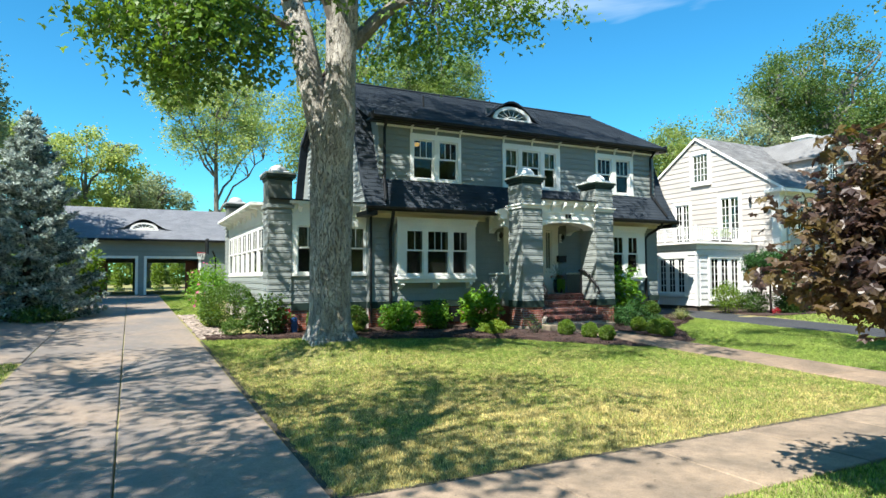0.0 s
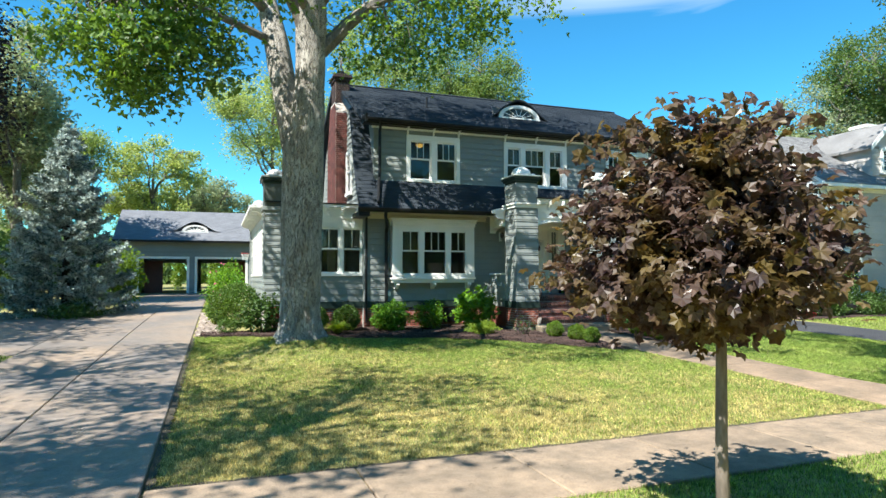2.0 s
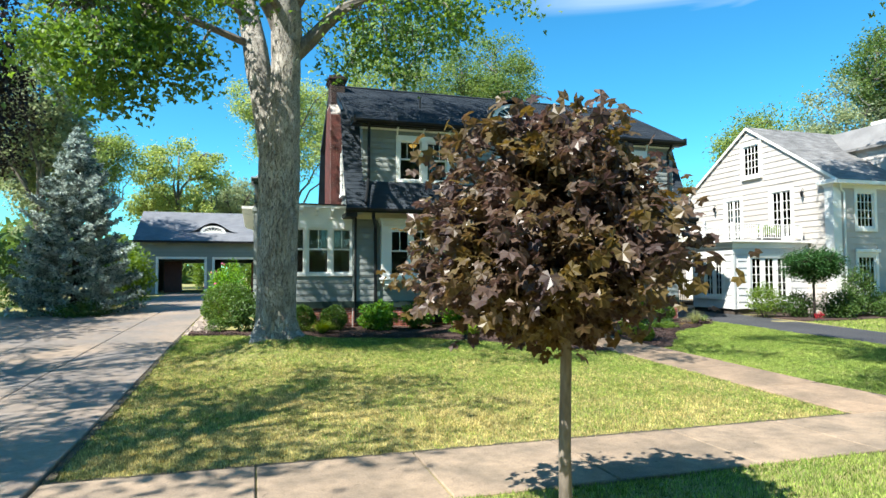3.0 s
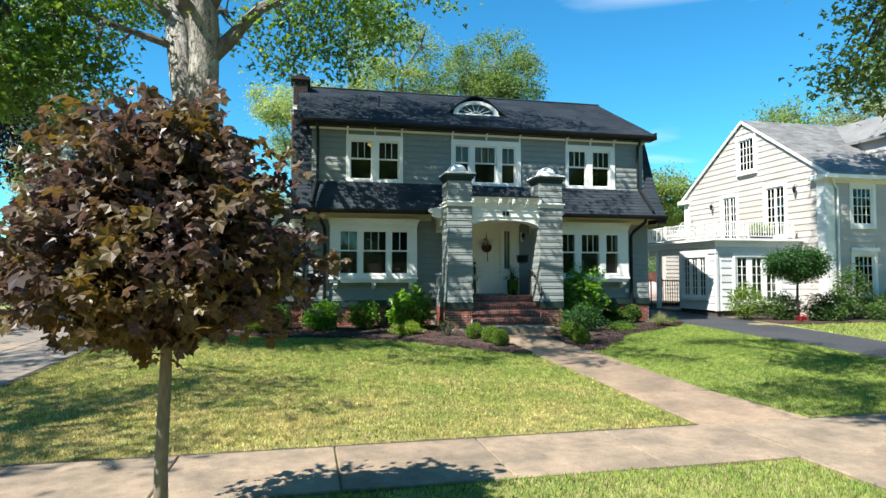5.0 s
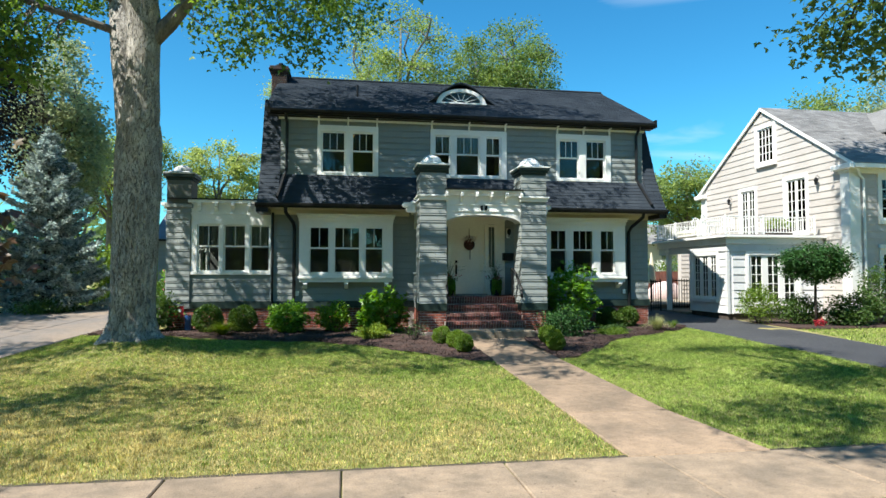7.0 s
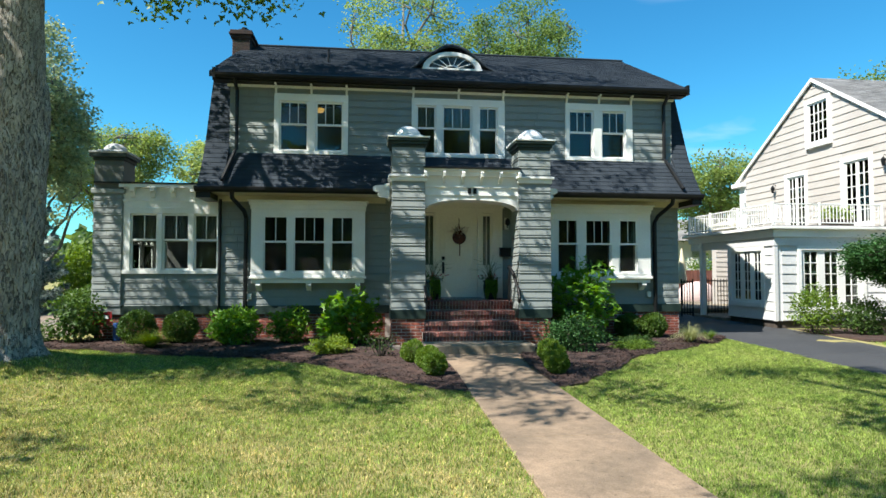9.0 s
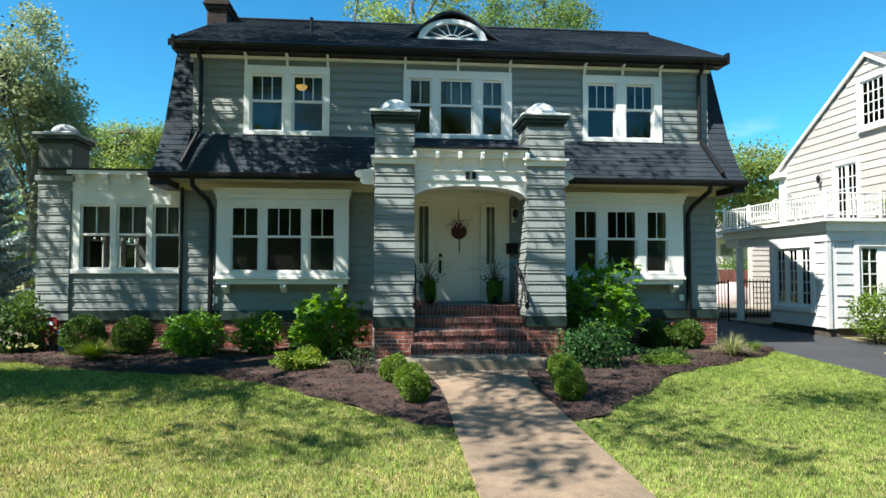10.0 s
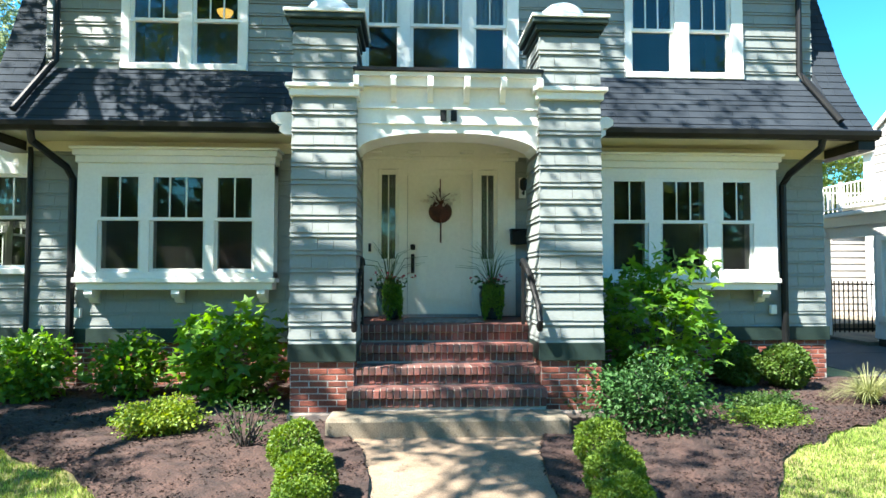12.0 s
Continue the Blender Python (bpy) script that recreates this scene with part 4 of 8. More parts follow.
fv, rv = [bm.verts.new(p) for p in front], [bm.verts.new(p) for p in rear]
fl = [bm.verts.new((p[0], p[1], p[2] - 0.07)) for p in front]
bl = [bm.verts.new((p[0], p[1] + 0.1, p[2] - 0.07)) for p in front]
for i in range(cols):
    bm.faces.new((fv[i], fv[i + 1], rv[i + 1], rv[i]))
    bm.faces.new((fl[i], fl[i + 1], fv[i + 1], fv[i]))
    bm.faces.new((bl[i], bl[i + 1], fl[i + 1], fl[i]))
brow_ob = part("eyebrow_dormer", bm, M_ROOF, house, "black shingled eyebrow dormer", smooth=True)


def arch_ring(r0x, r0z, r1x, r1z, cx, y0, y1, z0, n=24):
    bm = bmesh.new()
    prev = None
    for i in range(n + 1):
        a = math.pi * i / n
        ring = [bm.verts.new((cx - r * math.cos(a), y, z0 + h * math.sin(a))) for y in (y0, y1) for r, h in ((r0x, r0z), (r1x, r1z))]
        if prev:
            for p, q in ((0, 1), (1, 3), (3, 2), (2, 0)):
                bm.faces.new((prev[p], prev[q], ring[q], ring[p]))
        prev = ring
    return bm


ecx, ebz = (ex0 + ex1) / 2, roof_z(ey - 0.05) + 0.01
part("arch_frame", arch_ring(0.64, 0.37, 0.80, 0.47, ecx, ey - 0.08, ey + 0.08, ebz), M_WHITE, brow_ob, "white arched window frame")
part("arch_sill", boxes((ecx - 0.82, ecx + 0.82, ey - 0.10, ey + 0.05, ebz - 0.05, ebz + 0.02)), M_WHITE, brow_ob)
bm = bmesh.new()
for a in range(30, 180, 24):
    d = Vector((math.cos(radians(a)) * 0.64, 0, math.sin(radians(a)) * 0.37))
    tube(bm, [Vector((ecx, ey - 0.02, ebz)) + d * 0.3, Vector((ecx, ey - 0.02, ebz)) + d], 0.012, 5)
part("fan_muntins", bm, M_WHITE, brow_ob)
part("fan_hub", arch_ring(0.17, 0.10, 0.21, 0.125, ecx, ey - 0.035, ey - 0.01, ebz), M_WHITE, brow_ob)
bm = bmesh.new()
fan = [bm.verts.new((ecx - 0.65 * math.cos(math.pi * i / 20), ey + 0.0, ebz + 0.38 * math.sin(math.pi * i / 20))) for i in range(21)]
bm.faces.new(fan)
bmesh.ops.solidify(bm, geom=bm.faces[:], thickness=0.004)
part("fan_pane", bm, M_GLASS, brow_ob)
# Dark sheet in place of the unlit attic.
part("dark_attic_sheet", boxes((ecx - 0.85, ecx + 0.85, ey + 0.3, ey + 0.35, ebz - 0.1, ebz + 0.45)), M_INSIDE, brow_ob)

# brick chimney on the gable side
chim_bm = boxes((5.94, 6.42, 20.2, 20.95, 8.0, 8.86))
prism(chim_bm, [(19.9, 0.3), (19.9, 7.62), (20.2, 8.0), (20.95, 8.0), (21.5, 6.4), (21.5, 0.3)], "x", 5.90, HX0)
chim = part("chimney", chim_bm, M_MORTAR, house, "dark weathered red brick chimney")


def brick_rows(parent, m, span, z0, z1, material):
    rows, z, k = [], z0, 0
    while z < z1 - 0.03:
        lo, wid = span(z)
        x = lo - (0.1 if k % 2 else 0)
        while x < wid - 0.02:
            rows.append((max(x, lo) + 0.005, min(x + 0.205, wid) - 0.005, z + 0.005, z + 0.064, 0.012, 0.012))
            x += 0.205
        z += 0.0695
        k += 1
    v, f = wedges(rows)
    v = v @ np.array(m.to_3x3()).T + np.array(m.translation)
    arrays("brickwork", v, f, material, parent)["kind"] = "stuff"


def shoulder(z):
    """Reach of the stack's side face, narrowing above the shoulder; measured from its back corner."""
    return 0.55 * max(0.0, min(1.0, (z - 6.4) / 1.6)), 1.6 - 0.3 * max(0.0, min(1.0, (z - 7.62) / 0.38))


M_STACK = mat("weathered_dark_red_brick", (0.13, 0.036, 0.028), (0.075, 0.026, 0.022), 5, 60, 0.9, 0.35, island=0.3, grain=0.3)
brick_rows(chim, pose(5.90, 21.5, 0, 0, 0, -90), shoulder, 4.1, 7.95, M_STACK)
brick_rows(chim, pose(5.90, 19.9, 0), lambda z: (0, 0.40), 4.1, 7.6, M_STACK)
brick_rows(chim, pose(5.94, 20.95, 0, 0, 0, -90), lambda z: (0, 0.75), 8.0, 8.84, M_DARKBRICK)
brick_rows(chim, pose(5.94, 20.2, 0), lambda z: (0, 0.48), 7.6, 8.84, M_DARKBRICK)
brick_rows(chim, pose(6.42, 20.2, 0, 0, 0, 90), lambda z: (0, 0.75), 8.0, 8.84, M_DARKBRICK)
part("chimney_cap", boxes((5.89, 6.47, 20.15, 21.0, 8.78, 8.88), (5.84, 6.52, 20.10, 21.05, 8.88, 8.95), (5.87, 6.49, 20.13, 21.02, 8.95, 9.02), bevel=0.012), M_DARKBRICK, chim, "dark corbelled chimney cap")
part("flue_cap", lathe(bmesh.new(), 6.2, 20.55, [(0.10, 9.02), (0.10, 9.10), (0.18, 9.11), (0.18, 9.15), (0.08, 9.18), (0.08, 9.23)], 14), M_BLACK, chim)

# ---- the porch ----
PY = 15.25
PILLARS = ((10.40, 11.08), (13.19, 13.865))


def batter(z):
    return 0.004 * (3.95 - z)


LEAN_OUT = Matrix(((1, 0, 0, 0), (0, 1, 0.004, -0.004 * 3.95), (0, 0, 1, 0), (0, 0, 0, 1)))


for k, (x0, x1) in enumerate(PILLARS):
    y0, y1 = PY, PY + 0.72
    pil = part("porch_pillar", boxes((x0, x1, y0, y1, 1.2, 4.72)), M_SIDING, house, "tapered shingled porch pillar")
    for m, wid, cnt in ((pose(x0, y0, 0), x1 - x0, 90), (pose(x0, y1, 0, 0, 0, -90), y1 - y0, 90), (pose(x1, y0, 0, 0, 0, 90), y1 - y0, 90), (pose(x1, y1, 0, 0, 0, 180), x1 - x0, 0)):
        siding(pil, m @ LEAN_OUT, -0.018, wid + 0.018, 1.20, 3.95, (), 0.1965, cnt, 20 + k, batter, 0.05)
        siding(pil, m, -0.018, wid + 0.018, 4.10, 4.70, (), 0.1965, 0, 30 + k, None, 0.05)
    part("band", boxes((x0 - 0.05, x1 + 0.05, y0 - 0.05, y1 + 0.05, 3.96, 4.05), (x0 - 0.09, x1 + 0.09, y0 - 0.09, y1 + 0.09, 4.05, 4.10), bevel=0.008), M_WHITE, pil, "white moulded band")
    part("skirt_board", boxes((x0 - 0.038, x1 + 0.038, y0 - 0.045, y1 + 0.04, 1.00, 1.20), bevel=0.006), M_GREEN, pil, "dark green skirt board")
    base = part("brick_base", boxes((x0 - 0.009, x1 + 0.009, y0 - 0.009, y1, 0.25, 0.999)), M_MORTAR, pil, "red brick pillar base")
    brick_face(base, pose(x0, y0, 0), -0.01, x1 - x0 + 0.01, 0.44, 1.0, BRICK, seed=k)
    brick_face(base, pose(x0, y1, 0, 0, 0, -90), 0, y1 - y0, 0.44, 1.0, BRICK, seed=k + 5)
    brick_face(base, pose(x1, y0, 0, 0, 0, 90), 0, y1 - y0, 0.44, 1.0, BRICK, seed=k + 8)
    part("stone_footing", boxes((x0 - 0.04, x1 + 0.04, y0 - 0.04, y1, 0.2, 0.44), bevel=0.02), M_STONE, pil)
    part("cap_moulding", boxes((x0 - 0.02, x1 + 0.02, y0 - 0.02, y1 + 0.02, 4.70, 4.76), (x0 - 0.06, x1 + 0.06, y0 - 0.06, y1 + 0.06, 4.76, 4.83), (x0 - 0.10, x1 + 0.10, y0 - 0.10, y1 + 0.10, 4.83, 4.895), bevel=0.01), M_GREEN, pil, "dark green cap moulding")
    cap = bmesh.new()
    cx, cy = (x0 + x1) / 2, (y0 + y1) / 2
    box(cap, x0 - 0.115, x1 + 0.115, y0 - 0.115, y1 + 0.115, 4.895, 4.935, 0.006)
    box(cap, x0 + 0.02, x1 - 0.02, y0 + 0.02, y1 - 0.02, 4.935, 4.99, 0.02)
    capped = part("cap_plate", cap, M_WHITE, pil, "white moulded cap plate")
    part("dome", lathe(bmesh.new(), cx, cy, [(0.30 * math.cos(q), 4.985 + 0.25 * math.sin(q)) for q in (radians(d) for d in (0, 12, 24, 36, 48, 60, 70, 78, 84, 88))], 32), M_WHITE, capped, "white domed metal cap", smooth=True)

# entablature with an arch between the pillars and at both sides
def arch_panel(m, x0, x1, spring, crown, top, thick, name):
    bm = bmesh.new()
    n = 24
    lo = []
    for i in range(n + 1):
        t = -1 + 2 * i / n
        lo.append((x0 + (x1 - x0) * i / n, spring + (crown - spring) * (1 - abs(t) ** 2.6) ** (1 / 1.7)))
    prism(bm, lo + [(x1, top), (x0, top)], "y", 0, thick)
    bm.transform(m)
    return part(name, bm, M_WHITE, house, "white arched porch beam")


XA, XB = PILLARS[0][1], PILLARS[1][0]
arch_panel(pose(0, PY + 0.08, 0), XA, XB, 3.36, 3.585, 4.22, 0.5, "porch_arch")
ent = part("entablature", boxes((XA, XB, PY - 0.06, PY + 0.6, 4.20, 4.245)), M_WHITE, house, "white entablature cornice")
for y0, z0, z1 in ((PY + 0.055, 3.68, 3.70), (PY + 0.05, 3.855, 3.885), (PY, 4.10, 4.20)):
    part("moulding", boxes((XA, XB, y0, PY + 0.08, z0, z1)), M_WHITE, ent)
part("porch_roof_edge", boxes((XA - 0.02, XB + 0.02, PY - 0.10, WY - 0.5, 4.25, 4.285)), M_BLACK, house, "black flat porch roof edge")
part("porch_ceiling", boxes((XA - 0.5, XB + 0.5, PY + 0.58, WY - 0.03, 3.93, 3.98)), M_WHITE, house)
for k in range(6):
    xx = XA + 0.02 + (XB - XA - 0.04) * k / 5
    bm = bmesh.new()
    prism(bm, [(PY + 0.08, 3.93), (PY + 0.03, 3.935), (PY + 0.0, 3.98), (PY - 0.02, 4.02), (PY - 0.06, 4.06), (PY - 0.12, 4.07), (PY - 0.13, 4.15), (PY - 0.09, 4.19), (PY + 0.08, 4.19)], "x", xx - 0.032, xx + 0.032)
    part("scroll_bracket", bm, M_WHITE, house)
for xo, sgn in ((PILLARS[0][0], -1), (PILLARS[1][1], 1)):
    m = pose(xo - sgn * 0.06 - (0.2 if sgn > 0 else 0.0), WY, 0, 0, 0, -90)
    arch_panel(m, 0.0, WY - PY - 0.70, 3.30, 3.50, 3.96, 0.2, "side_arch")
    xa, xb = (xo - 0.02, xo + 0.30) if sgn < 0 else (xo - 0.30, xo + 0.02)
    part("side_cornice", boxes((xa - 0.06 * (sgn < 0), xb + 0.06 * (sgn > 0), PY + 0.8, WY - 0.03, 3.86, 3.95), (xa - 0.14 * (sgn < 0), xb + 0.14 * (sgn > 0), PY + 0.8, WY - 0.4, 3.95, 4.02), bevel=0.01), M_WHITE, house)
    for yy in (PY + 0.85, PY + 1.25, PY + 1.6):
        bm = bmesh.new()
        e = xo + sgn * 0.02
        prism(bm, [(e, 3.70), (e + sgn * 0.05, 3.74), (e + sgn * 0.10, 3.82), (e + sgn * 0.20, 3.84), (e + sgn * 0.21, 3.93), (e, 3.93)], "y", yy - 0.035, yy + 0.035)
        part("scroll_bracket", bm, M_WHITE, house)
    bm = bmesh.new()
    e = xo + sgn * 0.06
    prism(bm, [(e, 3.69), (e + sgn * 0.20, 3.70), (e + sgn * 0.26, 3.74), (e + sgn * 0.26, 3.79), (e + sgn * 0.22, 3.82), (e + sgn * 0.30, 3.83), (e + sgn * 0.36, 3.87), (e + sgn * 0.36, 3.93), (e + sgn * 0.30, 3.97), (e, 3.98)], "y", PY + 0.74, PY + 0.86)
    part("scroll_bracket", bm, M_WHITE, house)
    low = part("porch_side_wall", boxes((xo + 0.06, xo + 0.26, PY + 0.72, WY, 1.0, 1.98) if sgn < 0 else (xo - 0.26, xo - 0.06, PY + 0.72, WY, 1.0, 1.98)), M_SIDING, house, "low shingled porch side wall")
    part("coping", boxes((xo + 0.02, xo + 0.30, PY + 0.73, WY - 0.03, 1.98, 2.04) if sgn < 0 else (xo - 0.30, xo - 0.02, PY + 0.73, WY - 0.03, 1.98, 2.04), bevel=0.01), M_WHITE, low)
    siding(low, pose(xo + 0.06, WY, 0, 0, 0, -90) if sgn < 0 else pose(xo - 0.06, PY + 0.72, 0, 0, 0, 90), 0, WY - PY - 0.72, 1.2, 1.97, seed=40)
    part("side_brick", boxes((xo + 0.06, xo + 0.26, PY + 0.72, WY, 0.2, 1.0) if sgn < 0 else (xo - 0.26, xo - 0.06, PY + 0.72, WY, 0.2, 1.0)), M_BRICK, low)

# the house number, drawn as plain bars
for xx in (12.08, 12.20):
    part("number_bar", boxes((xx - 0.035, xx + 0.035, PY + 0.04, PY + 0.077, 3.72, 3.84)), M_BLACK, house, "black house number bar")

# brick steps
steps = part("porch_steps", boxes((11.04, 13.18, 15.0, 15.3, 0.3, 0.70), (11.04, 13.18, 15.3, 15.6, 0.3, 0.90), (11.0, 13.2, 15.6, 15.9, 0.3, 1.11), (10.7, 13.6, 15.9, WY, 0.3, 1.315)), M_MORTAR, house, "worn red brick porch steps")
g = random.Random(9)
for yy, top, x0, x1 in ((14.95, 0.735, 11.03, 13.19), (15.25, 0.935, 11.04, 13.18), (15.55, 1.145, 11.06, 13.16), (15.85, 1.355, 11.06, 13.16)):
    n = int((x1 - x0) / 0.0705)
    for i in range(n):
        for dz, dy, dep in ((-0.0475, 0.095, 1.0), (-0.147, 0.13, 1.0)):
            ob = new("brick", ROWLOCK)
            ob.parent = steps
            ob.matrix_basis = Matrix.LocRotScale((x0 + (i + 0.5) * (x1 - x0) / n, yy + dy + g.uniform(-0.004, 0.004), top + dz + g.uniform(-0.003, 0.003)), None, (1, 1, 1))
    part("mortar_bed", boxes((x0 + 0.002, x1 - 0.002, yy + 0.012, yy + 0.2, top - 0.093, top - 0.012), (x0 + 0.004, x1 - 0.004, yy + 0.048, yy + 0.2, top - 0.205, top - 0.0935)), M_MORTAR, steps)
    part("tread", boxes((x0, x1, yy + 0.20, yy + 0.34, top - 0.06, top - 0.006)), M_STEPBRICK, steps)
part("porch_floor", boxes((10.65, 13.65, 16.03, WY, 1.25, 1.35)), M_STEPBRICK, house, "brick porch floor")
step_slab = put("step_slab", boxes((10.86, 13.36, 14.60, 15.02, 0.15, 0.51), bevel=0.03), M_STEPCONC)
tagged(step_slab, "old stained concrete step below the brick stairs", "step", kind="structure")

# front door with side lights
surround = part("door_surround", boxes((11.02, 13.24, WY - 0.04, WY, 3.50, 3.62)), M_DOOR, house, "ivory door surround")
for xa, xb, zt in ((11.02, 11.24, 3.50), (11.53, 11.66, 3.50), (12.61, 12.70, 3.50), (12.97, 13.24, 3.50)):
    part("jamb", boxes((xa, xb, WY - 0.03, WY + 0.1, FLOOR, zt), bevel=0.004), M_DOOR, surround)
for xa, xb in ((11.24, 11.53), (12.70, 12.97)):
    part("base_panel", boxes((xa, xb, WY - 0.015, WY + 0.1, FLOOR, 2.14)), M_DOOR, surround)
part("head_moulding", boxes((10.98, 13.28, WY - 0.07, WY, 3.62, 3.68), bevel=0.008), M_DOOR, surround)
part("door_head", boxes((11.66, 12.61, WY, WY + 0.1, 3.42, 3.5)), M_DOOR, surround)
part("overdoor_panel", boxes((10.62, 13.66, WY - 0.045, WY, 3.682, 3.93)), M_DOOR, surround, "cream panel over the door")
for xx in (11.2, 11.75, 12.52, 13.05):
    part("overdoor_corbel", boxes((xx - 0.10, xx + 0.10, WY - 0.12, WY - 0.045, 3.72, 3.76), bevel=0.01), M_DOOR, surround)
for xa, xb in ((11.24, 11.53), (12.70, 12.97)):
    bm = boxes((xa + 0.001, xa + 0.045, WY + 0.001, WY + 0.04, 2.142, 3.498), (xb - 0.045, xb - 0.001, WY + 0.001, WY + 0.04, 2.142, 3.498), (xa + 0.045, xb - 0.045, WY + 0.002, WY + 0.038, 2.145, 2.19), (xa + 0.045, xb - 0.045, WY + 0.002, WY + 0.038, 3.42, 3.495), ((xa + xb) / 2 - 0.008, (xa + xb) / 2 + 0.008, WY + 0.01, WY + 0.03, 2.19, 3.42))
    sl = part("side_light", bm, M_DOOR, house, "narrow side light with a lace curtain")
    gl = part("pane", boxes((xa + 0.03, xb - 0.03, WY + 0.02, WY + 0.024, 2.17, 3.44)), M_GLASS, sl)
    gl.visible_shadow = False
    bm = bmesh.new()
    k = 10
    for i in range(k):
        box(bm, xa + 0.03 + (xb - xa - 0.06) * i / k, xa + 0.03 + (xb - xa - 0.06) * (i + 0.8) / k, WY + 0.06 + 0.006 * (i % 2), WY + 0.07 + 0.006 * (i % 2), 2.16, 3.44)
    part("lace_curtain", bm, M_CURTAIN, sl, "pale pleated curtain")
door = part("front_door", boxes((11.665, 12.605, WY + 0.03, WY + 0.075, FLOOR + 0.03, 3.42)), M_DOOR, house, "ivory front door with a raised panel")
part("panel_moulding", boxes((11.80, 11.83, WY + 0.015, WY + 0.03, 1.62, 3.25), (12.44, 12.47, WY + 0.015, WY + 0.03, 1.62, 3.25), (11.80, 12.47, WY + 0.015, WY + 0.03, 1.59, 1.62), (11.80, 12.47, WY + 0.015, WY + 0.03, 3.25, 3.28)), M_DOOR, door)
part("deadbolt", boxes((11.705, 11.775, WY - 0.0, WY + 0.03, 2.32, 2.40), bevel=0.01), M_BLACK, door, "black square deadbolt")
bm = boxes((11.715, 11.765, WY - 0.005, WY + 0.03, 1.98, 2.26), bevel=0.008)
tube(bm, [(11.74, WY, 2.22), (11.74, WY - 0.06, 2.20), (11.74, WY - 0.06, 2.02), (11.74, WY, 2.0)], 0.012, 8)
part("handle", bm, M_BLACK, door, "black door handle")
part("threshold", boxes((11.6, 12.68, WY - 0.12, WY + 0.1, FLOOR - 0.02, FLOOR + 0.03)), M_METAL, house)
part("doorbell", boxes((11.10, 11.14, WY - 0.06, WY - 0.03, 2.29, 2.41), bevel=0.005), M_BLACK, house, "black video doorbell")


def handrail(x, top, low, xl):
    bm = bmesh.new()
    tube(bm, [(x, 16.0, top - 0.05), (x, 15.9, top), (x, 15.6, top - 0.12), (xl, 15.15, low + 0.15), (xl, 15.08, low), (xl, 15.10, low - 0.09), (xl, 15.16, low - 0.05)], 0.034, 8)
    box(bm, x - 0.02, x + 0.02, 15.9, 15.93, top - 0.85, top - 0.02)
    tube(bm, [(xl, 15.2, low + 0.18), (xl, 15.3, low + 0.12)], 0.012, 6)
    return part("handrail", bm, M_BLACK, house, "black iron handrail")


handrail(11.12, 2.14, 1.45, 11.10)
handrail(13.10, 2.14, 1.45, 13.14)

# ---- sunroom wing ----
SY, SX = 17.50, 3.46
sun_holes = [(4.2, 6.28, 2.0, 3.45)]
sw = part("sunroom_wall", wall_mesh(face_y(SY), 4.06, HX0, 1.0, 4.05, 0.15, sun_holes), M_SIDING, house, "grey shingled sunroom wall")
siding(sw, face_y(SY), 4.06, HX0, 1.2, 1.96, (), seed=50)
part("sunroom_water_table", boxes((3.40, HX0, SY - 0.05, SY, 1.0, 1.2), (SX - 0.05, SX, SY, 26.0, 1.0, 1.2)), M_GREEN, house)
sf = part("sunroom_foundation", boxes((SX, HX0, SY, SY + 0.2, 0.1, 1.0), (SX, SX + 0.2, SY + 0.2, 26.0, 0.1, 1.0)), M_MORTAR, house)
brick_face(sf, face_y(SY + 0.008), SX, HX0, 0.36, 1.0, BRICK, limit=220, seed=3)
window(house, face_y(SY), (4.08, HX0 - 0.01, 1.96, 3.55), [(4.28, 4.82, 2.09, 3.36), (5.01, 5.55, 2.09, 3.36), (5.74, 6.22, 2.09, 3.36)], 2, 0.04, shade=0.5)
part("sunroom_frieze", boxes((4.06, HX0, SY - 0.03, SY + 0.15, 3.55, 4.08), (4.06, HX0, SY - 0.055, SY, 3.70, 3.73), (4.0, HX0, SY - 0.14, SY + 0.2, 4.02, 4.10)), M_WHITE, house, "white sunroom frieze")
part("sunroom_roof", boxes((SX - 0.02, HX0, SY - 0.16, 26.0, 4.105, 4.14)), M_BLACK, house, "flat sunroom roof with a black edge")
for k in range(5):
    xx = 4.3 + 0.46 * k
    bm = bmesh.new()
    prism(bm, [(SY - 0.03, 3.78), (SY - 0.07, 3.80), (SY - 0.10, 3.90), (SY - 0.17, 3.93), (SY - 0.17, 4.02), (SY - 0.03, 4.02)], "x", xx - 0.05, xx + 0.05)
    part("scroll_bracket", bm, M_WHITE, house)


